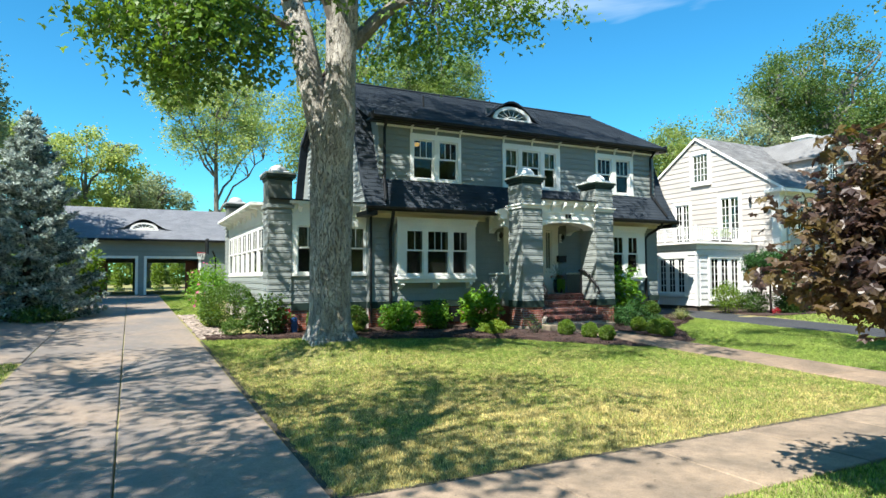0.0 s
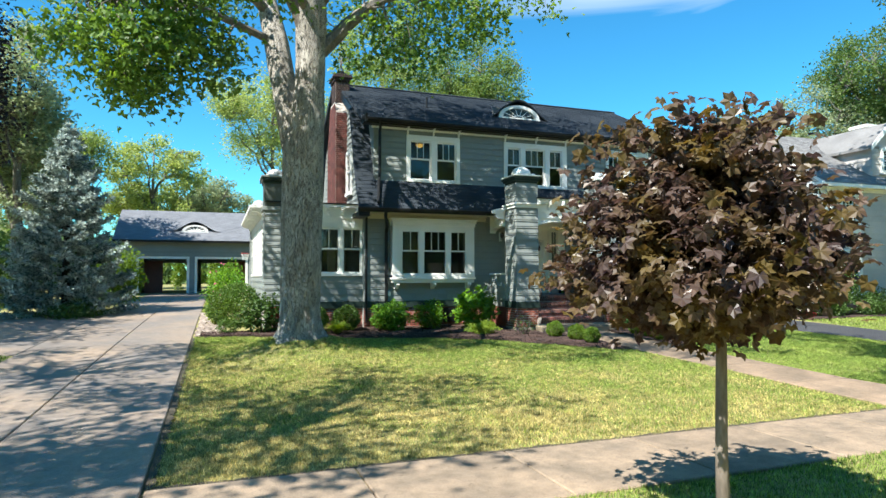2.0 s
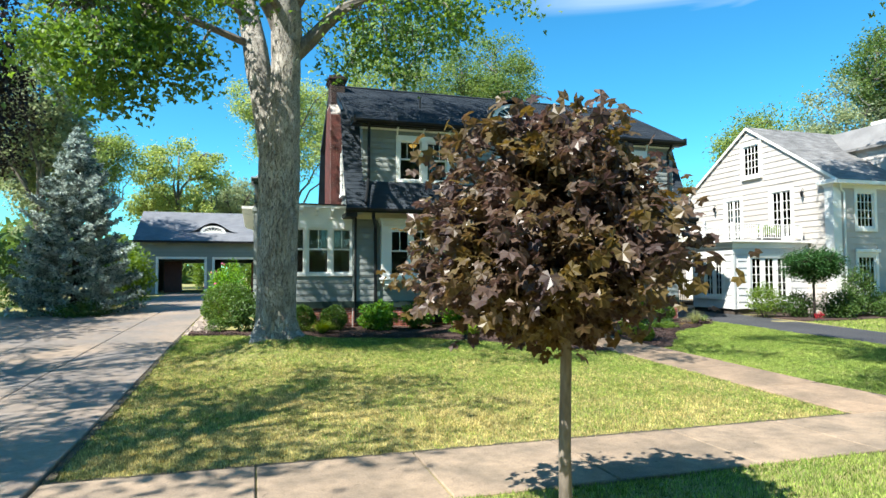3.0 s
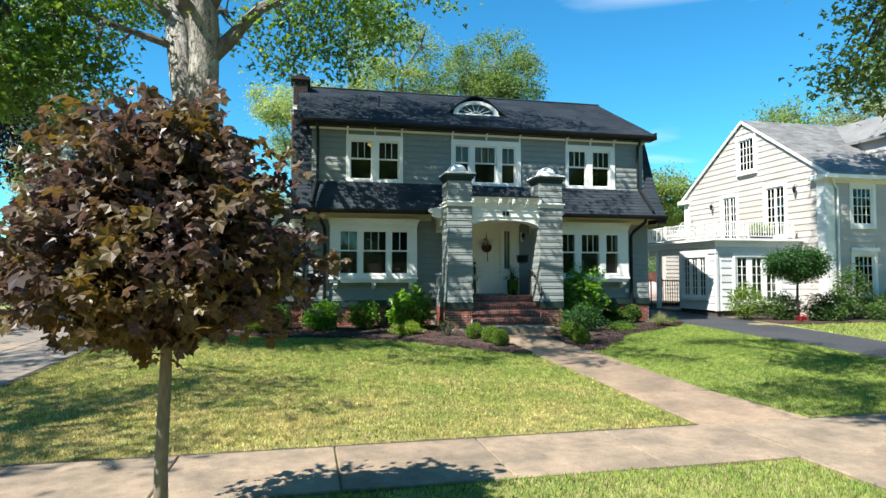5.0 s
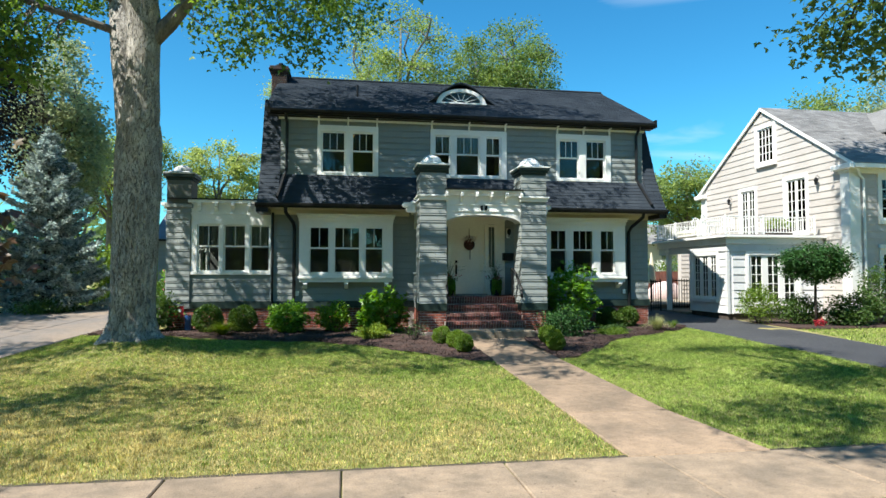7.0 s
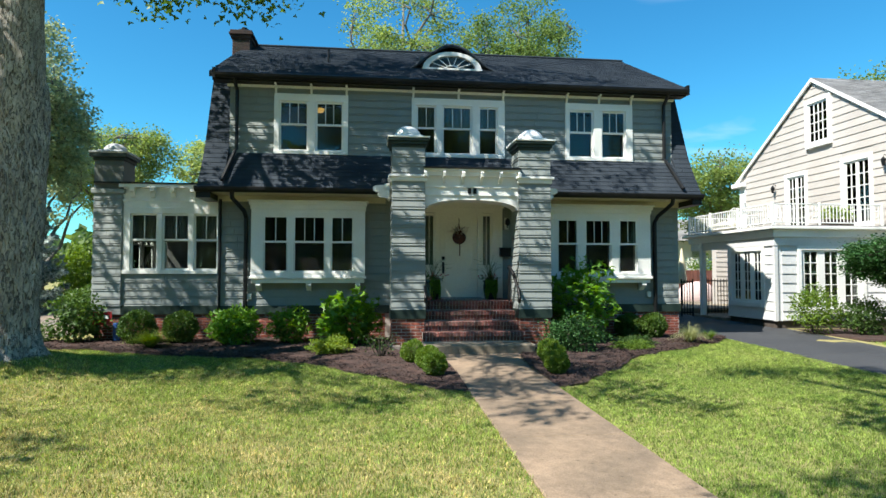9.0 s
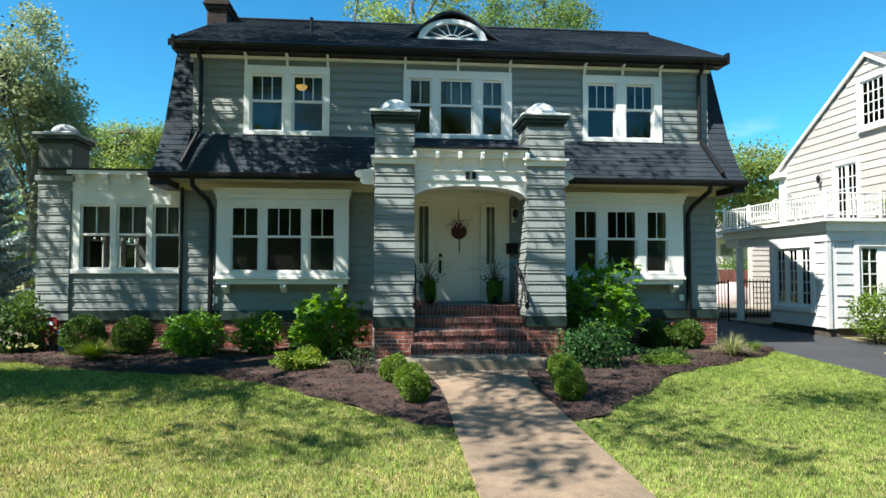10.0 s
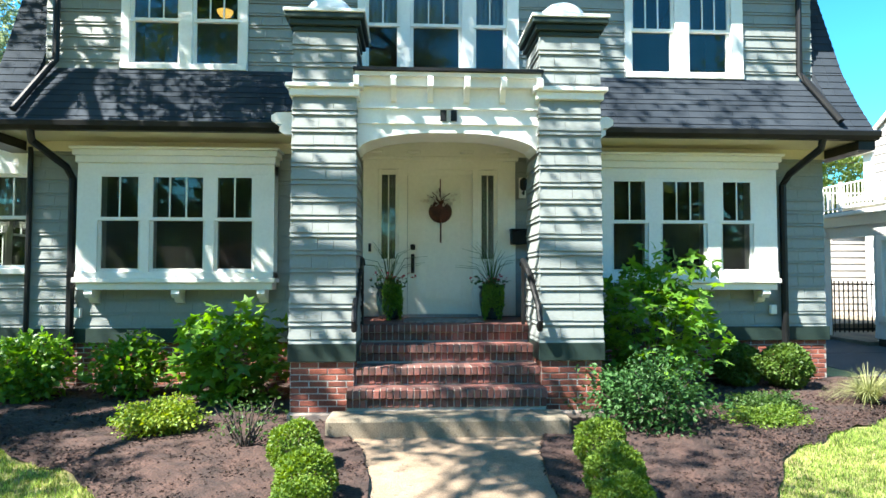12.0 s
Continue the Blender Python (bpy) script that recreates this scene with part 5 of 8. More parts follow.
def pier(x0, x1, y0, y1):
    p = part("corner_pier", boxes((x0, x1, y0, y1, 1.0, 4.72)), M_SIDING, house, "shingled corner pier with a domed cap")
    for m, wid in ((pose(x0, y0, 0), x1 - x0), (pose(x0, y1, 0, 0, 0, -90), y1 - y0), (pose(x1, y0, 0, 0, 0, 90), y1 - y0)):
        siding(p, m, 0, wid, 1.2, 3.86, (), 0.18, 0, 61)
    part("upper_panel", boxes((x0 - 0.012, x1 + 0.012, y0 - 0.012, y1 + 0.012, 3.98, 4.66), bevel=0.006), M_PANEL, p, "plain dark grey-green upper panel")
    part("band", boxes((x0 - 0.06, x1 + 0.06, y0 - 0.06, y1 + 0.06, 3.87, 3.98), bevel=0.01), M_SIDING, p)
    part("cap_moulding", boxes((x0 - 0.04, x1 + 0.04, y0 - 0.04, y1 + 0.04, 4.66, 4.74), (x0 - 0.10, x1 + 0.10, y0 - 0.10, y1 + 0.10, 4.74, 4.83), bevel=0.01), M_GREEN, p)
    # Plate and dome are greyed in colour for the tree's shade.
    bm = bmesh.new()
    box(bm, x0 - 0.11, x1 + 0.11, y0 - 0.11, y1 + 0.11, 4.83, 4.88, 0.006)
    box(bm, x0 + 0.02, x1 - 0.02, y0 + 0.02, y1 - 0.02, 4.88, 4.93, 0.02)
    capped = part("cap_plate", bm, M_CAP_SHADED, p, "moulded cap plate greyed for tree shade")
    part("dome", lathe(bmesh.new(), (x0 + x1) / 2, (y0 + y1) / 2, [(0.27 * math.cos(q), 4.925 + 0.21 * math.sin(q)) for q in (radians(d) for d in (0, 12, 24, 36, 48, 60, 70, 78, 84, 88))], 28), M_CAP_SHADED, capped, "domed cap greyed for tree shade", smooth=True)


pier(3.42, 4.06, 17.45, 18.15)
pier(3.42, 4.06, 25.3, 26.0)
smx = pose(SX, 25.3, 0, 0, 0, -90)
yl = 25.3 - 18.15
sside = part("sunroom_side_wall", wall_mesh(smx, 0, yl, 1.0, 4.05, 0.15, [(0.2, yl - 0.2, 2.0, 3.45)]), M_SIDING, house)
siding(sside, smx, 0, yl, 1.2, 1.96, (), seed=70)
step_w = (yl - 0.2) / 7
window(house, smx, (0.0, yl, 1.96, 3.55), [(0.17 + step_w * k, 0.17 + step_w * k + step_w - 0.27, 2.09, 3.36) for k in range(7)], 2, 0.004, shade=0.35)
part("side_frieze", boxes((SX - 0.03, SX + 0.15, 18.15, 25.3, 3.55, 4.08), (SX - 0.42, SX + 0.1, 18.2, 25.4, 4.02, 4.10), bevel=0.0), M_WHITE, house, "white projecting sunroom eave")
for k in range(8):
    yy = 18.4 + 0.95 * k
    bm = bmesh.new()
    prism(bm, [(SX - 0.03, 3.74), (SX - 0.08, 3.78), (SX - 0.14, 3.90), (SX - 0.36, 3.93), (SX - 0.38, 4.02), (SX - 0.03, 4.02)], "y", yy - 0.06, yy + 0.06)
    part("scroll_bracket", bm, M_WHITE, house)
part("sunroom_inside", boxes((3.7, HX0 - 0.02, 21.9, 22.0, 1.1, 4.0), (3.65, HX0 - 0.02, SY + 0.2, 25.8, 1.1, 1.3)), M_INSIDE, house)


# ---- the neighbouring house ----
neighbor = thing("neighbor_house", "cream clapboard two-storey house with white corner pilasters and a grey roof", "house")
NX, NY0, NY1, NAP, NEZ, NRZ = 25.25, 17.30, 25.95, 21.62, 5.85, 8.72
NX1 = 38.0
nm_side = pose(NX, NY1, 0, 0, 0, -90)          # local x runs from the back corner towards the street
ATTIC = (NY1 - 21.84, NY1 - 20.91, 6.50, 7.92)
FD1 = (NY1 - 23.05, NY1 - 22.14, 3.55, 5.52)
FD2 = (NY1 - 20.30, NY1 - 19.28, 3.55, 5.60)
bm = wall_mesh(nm_side, 0, NY1 - NY0, 0.3, NEZ, 0.2, [FD1, FD2])
prism(bm, [(NY0, NEZ), (NAP, NRZ - 0.08), (NY1, NEZ)], "x", NX, NX + 0.2)
ngable = part("gable_wall", bm, M_NB, neighbor, "cream clapboard gable wall")


def clap_mesh(material):
    v, f = wedges([(0, 1, 0, 0.255, 0.03, 0.006)])
    me = bpy.data.meshes.new("clapboard")
    me.from_pydata([tuple(c) for c in v], [], [tuple(int(i) for i in q) for q in f])
    me.materials.append(material)
    me.shade_flat()
    return me


CLAP = clap_mesh(M_NB)


def clapboards(parent, m, span, z0, z1, holes, pitch=0.25, board=CLAP):
    z = z0
    while z < z1 - 0.05:
        top = min(z + pitch, z1)
        lo, hi = span(z + pitch / 2)
        for a, b in free_spans(lo, hi, z, top, holes):
            ob = new("clapboard", board)
            ob.parent = parent
            ob.matrix_basis = m @ Matrix.LocRotScale((a, 0, z), None, (b - a, 1, (top - z) / 0.25))
        z = top


def gable_span(z):
    if z < NEZ:
        return 0.35, NY1 - NY0 - 0.36
    k = (z - NEZ) / (NRZ - NEZ)
    return (NY1 - NAP) * k + 0.1, (NY1 - NY0) - (NAP - NY0) * k - 0.1


clapboards(ngable, nm_side, gable_span, 0.7, NRZ - 0.2, [(a - 0.14, b + 0.14, c - 0.14, d + 0.14) for a, b, c, d in (ATTIC, FD1, FD2)])
part("pilaster", boxes((NX - 0.06, NX + 0.36, NY0 - 0.06, NY0 + 0.34, 0.4, 5.45), (NX - 0.10, NX + 0.40, NY0 - 0.10, NY0 + 0.38, 5.45, 5.60), (NX - 0.10, NX + 0.40, NY0 - 0.10, NY0 + 0.38, 0.4, 0.75), bevel=0.012), M_WHITE, neighbor, "white corner pilaster")
part("pilaster", boxes((NX - 0.06, NX + 0.3, NY1 - 0.35, NY1 + 0.03, 0.4, 5.60), bevel=0.012), M_WHITE, neighbor, "white corner pilaster")


def panel_window(m, x0, x1, z0, z1, cols, rws, name, leaves_n=1, case=0.14, room=0.5, st=0.06):
    """A many-paned window or a pair of glazed doors, with white casing."""
    bm = boxes((x0 - case, x0, -0.05, 0.1, z0 - case, z1 + case), (x1, x1 + case, -0.05, 0.1, z0 - case, z1 + case), (x0, x1, -0.05, 0.1, z1, z1 + case), (x0 - 0.03, x1 + 0.03, -0.08, 0.1, z0 - case, z0))
    bm.transform(m)
    w = part(name, bm, M_WHITE, neighbor)
    step = (x1 - x0) / leaves_n
    for k in range(leaves_n):
        a, b = x0 + k * step, x0 + (k + 1) * step
        bm = boxes((a, a + st, 0, 0.045, z0, z1), (b - st, b, 0, 0.045, z0, z1), (a + st, b - st, 0, 0.045, z0, z0 + 0.08), (a + st, b - st, 0, 0.045, z1 - 0.06, z1))
        for i in range(1, cols):
            xx = a + st + (b - a - 2 * st) * i / cols
            box(bm, xx - 0.012, xx + 0.012, 0.004, 0.04, z0 + 0.08, z1 - 0.06)
        for i in range(1, rws):
            zz = z0 + 0.08 + (z1 - z0 - 0.14) * i / rws
            box(bm, a + st, b - st, 0.006, 0.038, zz - 0.012, zz + 0.012)
        bm.transform(m)
        part("sash", bm, M_WHITE, w)
        bm = boxes((a + st - 0.01, b - st + 0.01, 0.02, 0.024, z0 + 0.07, z1 - 0.05))
        bm.transform(m)
        gl = part("pane", bm, M_GLASS, w)
        gl.visible_shadow = False
    # A dark sheet behind the sashes stands in for the unlit room.
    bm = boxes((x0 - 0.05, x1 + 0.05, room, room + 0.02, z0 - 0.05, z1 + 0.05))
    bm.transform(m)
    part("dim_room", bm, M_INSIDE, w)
    return w


panel_window(nm_side @ pose(0, -0.055, 0), *ATTIC, 4, 4, "attic_window", room=0.045)
panel_window(nm_side, *FD1, 2, 5, "french_door", 2)
panel_window(nm_side, *FD2, 2, 5, "french_door", 2)
nfront = part("front_wall", wall_mesh(face_y(NY0), NX + 0.2, NX1, 0.3, NEZ, 0.2, [(26.45, 27.35, 3.84, 5.28), (26.45, 27.35, 1.22, 2.72), (29.3, 30.2, 3.84, 5.28), (29.3, 30.2, 1.22, 2.72)]), M_NB, neighbor)
clapboards(nfront, face_y(NY0), lambda z: (NX + 0.38, NX1), 0.7, 5.42, [(a - 0.14, b + 0.14, c - 0.14, d + 0.3) for a, b, c, d in ((26.45, 27.35, 3.84, 5.28), (26.45, 27.35, 1.22, 2.72), (29.3, 30.2, 3.84, 5.28), (29.3, 30.2, 1.22, 2.72))])
for a in (26.45, 29.3):
    for c, d in ((3.84, 5.28), (1.22, 2.72)):
        panel_window(face_y(NY0), a, a + 0.9, c, d, 4, 4, "window")
    part("window_hood", boxes((a - 0.2, a + 1.1, NY0 - 0.12, NY0 - 0.05, 2.86, 3.0), bevel=0.01), M_WHITE, neighbor)
part("front_frieze", boxes((NX + 0.2, NX1, NY0 - 0.05, NY0, 5.42, 5.80)), M_WHITE, neighbor)
bm = bmesh.new()
ov = 0.32
sl = (NRZ - NEZ) / (NAP - NY0)
prism(bm, [(NY0 - ov, NEZ - ov * sl + 0.1), (NAP, NRZ + 0.1), (NY1 + ov, NEZ - ov * sl + 0.1), (NY1 + ov, NEZ - ov * sl), (NAP, NRZ), (NY0 - ov, NEZ - ov * sl)], "x", NX - 0.09, NX1)
nroof = part("roof", bm, M_NBROOF, neighbor, "grey asphalt-shingled gable roof")
roof_field("roof_covering", nroof, (NX - 0.09, NY0 - ov, NEZ - ov * sl + 0.1), (NX1, NY0 - ov, NEZ - ov * sl + 0.1), (0, NAP - NY0 + ov, NRZ - NEZ + ov * sl), 0.16, 0.35, M_NBROOF, 3)
for ya in (NY0 - ov, NY1 + ov):
    s = 1 if ya < NAP else -1
    bm = bmesh.new()
    prism(bm, [(ya, NEZ - ov * sl + 0.09), (NAP, NRZ + 0.09), (NAP, NRZ - 0.03), (ya + s * 0.02, NEZ - ov * sl - 0.02)], "x", NX - 0.12, NX - 0.05)
    part("rake_board", bm, M_WHITE, neighbor, "white rake board")
part("eave_cornice", boxes((NX - 0.11, NX1, NY0 - ov - 0.06, NY0 - ov + 0.02, NEZ - ov * sl - 0.08, NEZ - ov * sl + 0.06), (NX - 0.12, NX1, NY0 - ov + 0.02, NY0, NEZ - 0.28, NEZ - 0.22)), M_WHITE, neighbor)
for ya, yb in ((NY0 - ov, NY0 + 0.55), (NY1 - 0.4, NY1 + ov)):
    part("cornice_return", boxes((NX - 0.25, NX, ya, yb, NEZ - 0.30, NEZ - 0.12), bevel=0.02), M_WHITE, neighbor)
for xa in (28.95, 32.1):
    xc, hw, yf = xa + 0.95, 0.95, 17.75
    d = part("dormer", boxes((xa, xa + 0.1, yf, 19.9, 6.1, 7.55), (xa + 2 * hw - 0.1, xa + 2 * hw, yf, 19.9, 6.1, 7.55), (xa + 0.1, xa + 2 * hw - 0.1, yf, yf + 0.1, 6.1, 7.55)), M_NB, neighbor, "gabled roof dormer")
    clapboards(d, pose(xa, 19.9, 0, 0, 0, -90), lambda z: (0.0, 19.9 - yf), 6.2, 7.5, [])
    clapboards(d, face_y(yf), lambda z: (xa, xa + 2 * hw), 6.3, 7.5, [(xc - 0.45, xc + 0.45, 6.35, 7.6)])
    panel_window(face_y(yf - 0.09), xc - 0.36, xc + 0.36, 6.45, 7.45, 3, 4, "dormer_window", 1, 0.1, 0.05)
    bm = bmesh.new()
    prism(bm, [(xc - hw - 0.25, 7.42), (xc, 8.55), (xc + hw + 0.25, 7.42), (xc + hw + 0.25, 7.54), (xc, 8.67), (xc - hw - 0.25, 7.54)], "y", yf - 0.2, 21.4)
    part("dormer_roof", bm, M_NBROOF, d)
    bm = bmesh.new()
    prism(bm, [(xc - hw - 0.27, 7.36), (xc, 8.44), (xc + hw + 0.27, 7.36), (xc + hw + 0.27, 7.56), (xc, 8.69), (xc - hw - 0.27, 7.56)], "y", yf - 0.24, yf - 0.2)
    part("dormer_rake", bm, M_WHITE, d)
    bm = bmesh.new()
    prism(bm, [(xc - hw, 7.5), (xc, 8.5), (xc + hw, 7.5)], "y", yf, yf + 0.08)
    part("dormer_gable", bm, M_NB, d)
part("chimney", boxes((33.6, 34.6, 21.2, 22.0, 8.2, 9.6), (33.5, 34.7, 21.1, 22.1, 9.6, 9.75)), M_WHITE, neighbor, "white-painted chimney")
part("downspout", tube(bmesh.new(), [(NX + 0.05, NY0 - 0.3, 5.6), (NX + 0.3, NY0 - 0.12, 5.35), (NX + 0.46, NY0 - 0.10, 5.2), (NX + 0.46, NY0 - 0.10, 0.5)], 0.04, 8), M_WHITE, neighbor)

# sunroom wing of the neighbour with its roof deck
QX, QY0, QY1, QZ = 21.55, 18.60, 20.95, 3.05
qside = pose(QX, QY1, 0, 0, 0, -90)
qw = QY1 - QY0
# Same boards as the gable, in the copy coloured as sunlit.
CLAP_SUNLIT = clap_mesh(M_NB_SUNLIT)
qs = part("sunroom_side", wall_mesh(qside, 0, qw, 0.62, QZ, 0.15, [(0.25, 1.78, 1.12, 2.68)]), M_NB_SUNLIT, neighbor, "clapboard sunroom wall in a sunlit white")
clapboards(qs, qside, lambda z: (0.0, qw), 0.64, 2.80, [(0.11, 1.92, 0.98, 2.82)], 0.27, CLAP_SUNLIT)
qf = part("sunroom_front", wall_mesh(face_y(QY0), QX + 0.15, NX, 0.62, QZ, 0.15, [(22.35, 24.28, 0.95, 2.68)]), M_NB_SUNLIT, neighbor, "clapboard sunroom wall in a sunlit white")
clapboards(qf, face_y(QY0), lambda z: (QX + 0.2, NX), 0.64, 2.80, [(22.2, 24.42, 0.83, 2.82)], 0.27, CLAP_SUNLIT)
part("corner_board", boxes((QX - 0.035, QX + 0.02, QY0 - 0.035, QY0 + 0.06, 0.62, 2.80), (QX + 0.02, QX + 0.07, QY0 - 0.035, QY0 - 0.001, 0.62, 2.80)), M_NB_SUNLIT, neighbor)
part("frieze", boxes((QX - 0.05, QX + 0.1, QY0 - 0.05, 23.2, 2.80, QZ), (QX + 0.1, NX, QY0 - 0.05, QY0 + 0.1, 2.80, QZ)), M_NB_SUNLIT, neighbor, "deep white frieze under the roof deck")
panel_window(qside, 0.25, 1.78, 1.12, 2.68, 2, 5, "casement_window", 3, 0.13, st=0.105)
panel_window(face_y(QY0), 22.35, 24.28, 0.95, 2.68, 2, 5, "casement_window", 3, 0.12, st=0.12)
# The gap below the boards: its darkness is put into the block's colour.
part("sunroom_gap_fill", boxes((QX + 0.05, NX, QY0 + 0.05, QY1, 0.3, 0.62)), M_DARKBARK, neighbor, "dark block filling the gap under the sunroom boards")
part("deck_fascia", boxes((QX - 0.12, NX, QY0 - 0.12, 23.25, QZ, QZ + 0.22), (QX - 0.28, NX, QY0 - 0.28, 23.4, QZ + 0.22, QZ + 0.30), bevel=0.01), M_WHITE, neighbor, "white deck fascia")
part("deck_floor", boxes((QX - 0.2, NX, QY0 - 0.2, 23.3, QZ + 0.305, QZ + 0.335)), M_NBROOF, neighbor)
part("porch_post", boxes((QX - 0.08, QX + 0.08, 22.42, 22.58, 0.45, QZ), (QX - 0.12, QX + 0.12, 22.38, 22.62, QZ - 0.18, QZ - 0.08), bevel=0.008), M_WHITE, neighbor, "white porch post")
part("porch_back_wall", boxes((QX + 0.15, NX, 20.955, 21.1, 0.5, QZ)), M_NB_SUNLIT, neighbor)
part("porch_slab", boxes((QX - 0.2, NX, QY1, 23.4, 0.2, 0.55)), M_STEPCONC, neighbor)


# plants in a long box on the deck
deck_box = thing("deck_planter", "long planter box with leafy plants on the roof deck", "planter")
part("trough", boxes((23.6, 24.6, 19.2, 19.5, QZ + 0.335, QZ + 0.60), bevel=0.01), M_DARKBARK, deck_box)
gd = np.random.default_rng(61)
leaves("foliage", np.stack([gd.uniform(23.6, 24.6, 420), gd.uniform(19.15, 19.55, 420), QZ + 0.62 + 0.34 * gd.uniform(0, 1, 420)], 1), 0.10, KITE, L_GOLD, deck_box, 0.5, 0.2, None, 62)["kind"] = "stuff"
roll = thing("rolled_awning", "rolled cream canvas lying along the deck rail", "awning")
part("canvas", tube(bmesh.new(), [(QX + 0.35, 21.2, QZ + 0.52), (QX + 0.36, 21.7, QZ + 0.54), (QX + 0.34, 22.3, QZ + 0.52)], [0.15, 0.18, 0.15], 14), M_CREAM, roll, smooth=True)


def railing(parent, pts, z0, h, gap, label):
    for (xa, ya), (xb, yb) in zip(pts, pts[1:]):
        d = math.hypot(xb - xa, yb - ya)
        bm = bmesh.new()
        for zz in (z0 + 0.08, z0 + h):
            tube(bm, [(xa, ya, zz), (xb, yb, zz)], 0.018, 6)
        part("rail", bm, M_WHITE, parent, label)
        n = int(d / gap)
        bal = boxes((-0.009, 0.009, -0.009, 0.009, z0 + 0.08, z0 + h))
        me = bpy.data.meshes.new("baluster")
        bal.to_mesh(me)
        bal.free()
        me.materials.append(M_WHITE)
        for i in range(1, n):
            ob = new("baluster", me)
            ob.parent = parent
            ob.location = (xa + (xb - xa) * i / n, ya + (yb - ya) * i / n, 0)
        for x, y in [(xa, ya)] + ([(xb, yb)] if (xb, yb) == tuple(pts[-1]) else []):
            part("rail_post", boxes((x - 0.03, x + 0.03, y - 0.03, y + 0.03, z0, z0 + h + 0.06), bevel=0.006), M_WHITE, parent)


deck_rail = thing("deck_railing", "white iron railing with scrolled panels round the roof deck", "railing")
railing(deck_rail, [(24.9, QY0 - 0.1), (22.9, QY0 - 0.1), (QX - 0.1, QY0 - 0.1), (QX - 0.1, 20.2), (QX - 0.1, 21.8), (QX - 0.1, 23.2), (23.4, 23.2)], QZ + 0.335, 0.62, 0.11, "white iron rail")
for cx, cy in ((QX - 0.1, QY0 + 0.05), (22.75, QY0 - 0.1), (24.7, QY0 - 0.1)):
    bm = bmesh.new()
    for k in range(3):
        cz = QZ + 0.5 + 0.17 * k
        tube(bm, [(cx + (0.10 * math.cos(a) if cx > 22 else 0), cy + (0 if cx > 22 else 0.10 * math.cos(a)), cz + 0.09 * math.sin(a)) for a in (radians(40 * j) for j in range(10))], 0.012, 5)
    part("scroll_panel", bm, M_WHITE, deck_rail, "white iron scrollwork")


def garden_chair(x, y, rz, z):
    c = thing("garden_chair", "white iron garden chair with a rounded back on the deck", "chair", "deck chairs")
    c.matrix_basis = pose(x, y, z, 0, 0, rz)
    bm = bmesh.new()
    lathe(bm, 0, 0, [(0.2, 0.42), (0.22, 0.43), (0.2, 0.45)], 14)
    part("seat", bm, M_WHITE, c)
    bm = bmesh.new()
    tube(bm, [(0.2 * math.cos(a), 0.2, 0.45 + 0.45 * math.sin(a)) for a in (math.pi * i / 10 for i in range(11))], 0.014, 6)
    for k in range(-2, 3):
        tube(bm, [(0.07 * k, 0.2, 0.45), (0.07 * k, 0.2, 0.45 + 0.45 * math.sqrt(max(0.05, 1 - (0.07 * k / 0.2) ** 2)))], 0.008, 5)
    part("backrest", bm, M_WHITE, c)
    for a, b in ((-1, -1), (1, -1), (-1, 1), (1, 1)):
        part("leg", tube(bmesh.new(), [(0.17 * a, 0.17 * b, 0.43), (0.2 * a, 0.2 * b, 0)], 0.012, 6), M_WHITE, c)


garden_chair(22.0, 20.4, 30, QZ + 0.335)
garden_chair(22.6, 22.3, 160, QZ + 0.335)
garden_chair(23.1, 20.9, -60, QZ + 0.335)
gt = thing("garden_table", "small white iron garden table on the deck", "table")
part("tabletop", lathe(bmesh.new(), 22.6, 21.3, [(0.4, QZ + 1.0), (0.41, QZ + 1.02), (0.4, QZ + 1.04)], 20), M_WHITE, gt)
part("pedestal", lathe(bmesh.new(), 22.6, 21.3, [(0.2, QZ + 0.335), (0.03, QZ + 0.4), (0.03, QZ + 1.0)], 10), M_WHITE, gt)
for yy, zz in ((23.7, 5.15), (18.6, 5.3)):
    sc = thing("wall_lantern", "dark metal wall lantern on cream clapboard", "lamp", "deck lanterns")
    part("bracket", tube(bmesh.new(), [(NX - 0.03, yy, zz + 0.18), (NX - 0.12, yy, zz + 0.25), (NX - 0.16, yy, zz + 0.16)], 0.012, 6), M_BLACK, sc)
    part("lantern", lathe(bmesh.new(), NX - 0.16, yy, [(0.04, zz - 0.1), (0.07, zz + 0.08), (0.08, zz + 0.09), (0.02, zz + 0.17)], 8), M_BLACK, sc)

# iron gate, fence and covered things at the end of the side drive
WX, WYF = 24.35, 26.4
gate = thing("iron_gate", "black iron picket gate between the houses", "gate")
part("gate_frame", boxes((21.66, 21.70, 22.5, 22.54, 0.55, 1.85), (23.2, 23.24, 22.5, 22.54, 0.55, 1.85), (21.66, 23.24, 22.51, 22.53, 1.72, 1.76), (21.66, 23.24, 22.51, 22.53, 0.66, 0.70)), M_BLACK, gate)
for k in range(13):
    part("picket", boxes((21.76 + 0.115 * k - 0.010, 21.76 + 0.115 * k + 0.010, 22.510, 22.530, 0.6, 1.82)), M_BLACK, gate)
side_gate = thing("iron_gate", "black iron picket gate standing open beside the drive", "gate")
part("gate_frame", boxes((20.72, 20.76, 22.48, 22.52, 0.5, 1.8), (21.14, 21.18, 22.48, 22.52, 0.5, 1.8), (20.76, 21.14, 22.49, 22.51, 1.68, 1.72), (20.76, 21.14, 22.49, 22.51, 0.62, 0.66)), M_BLACK, side_gate)
for k in range(3):
    part("picket", boxes((20.84 + 0.1 * k, 20.86 + 0.1 * k, 22.49, 22.51, 0.56, 1.78)), M_BLACK, side_gate)
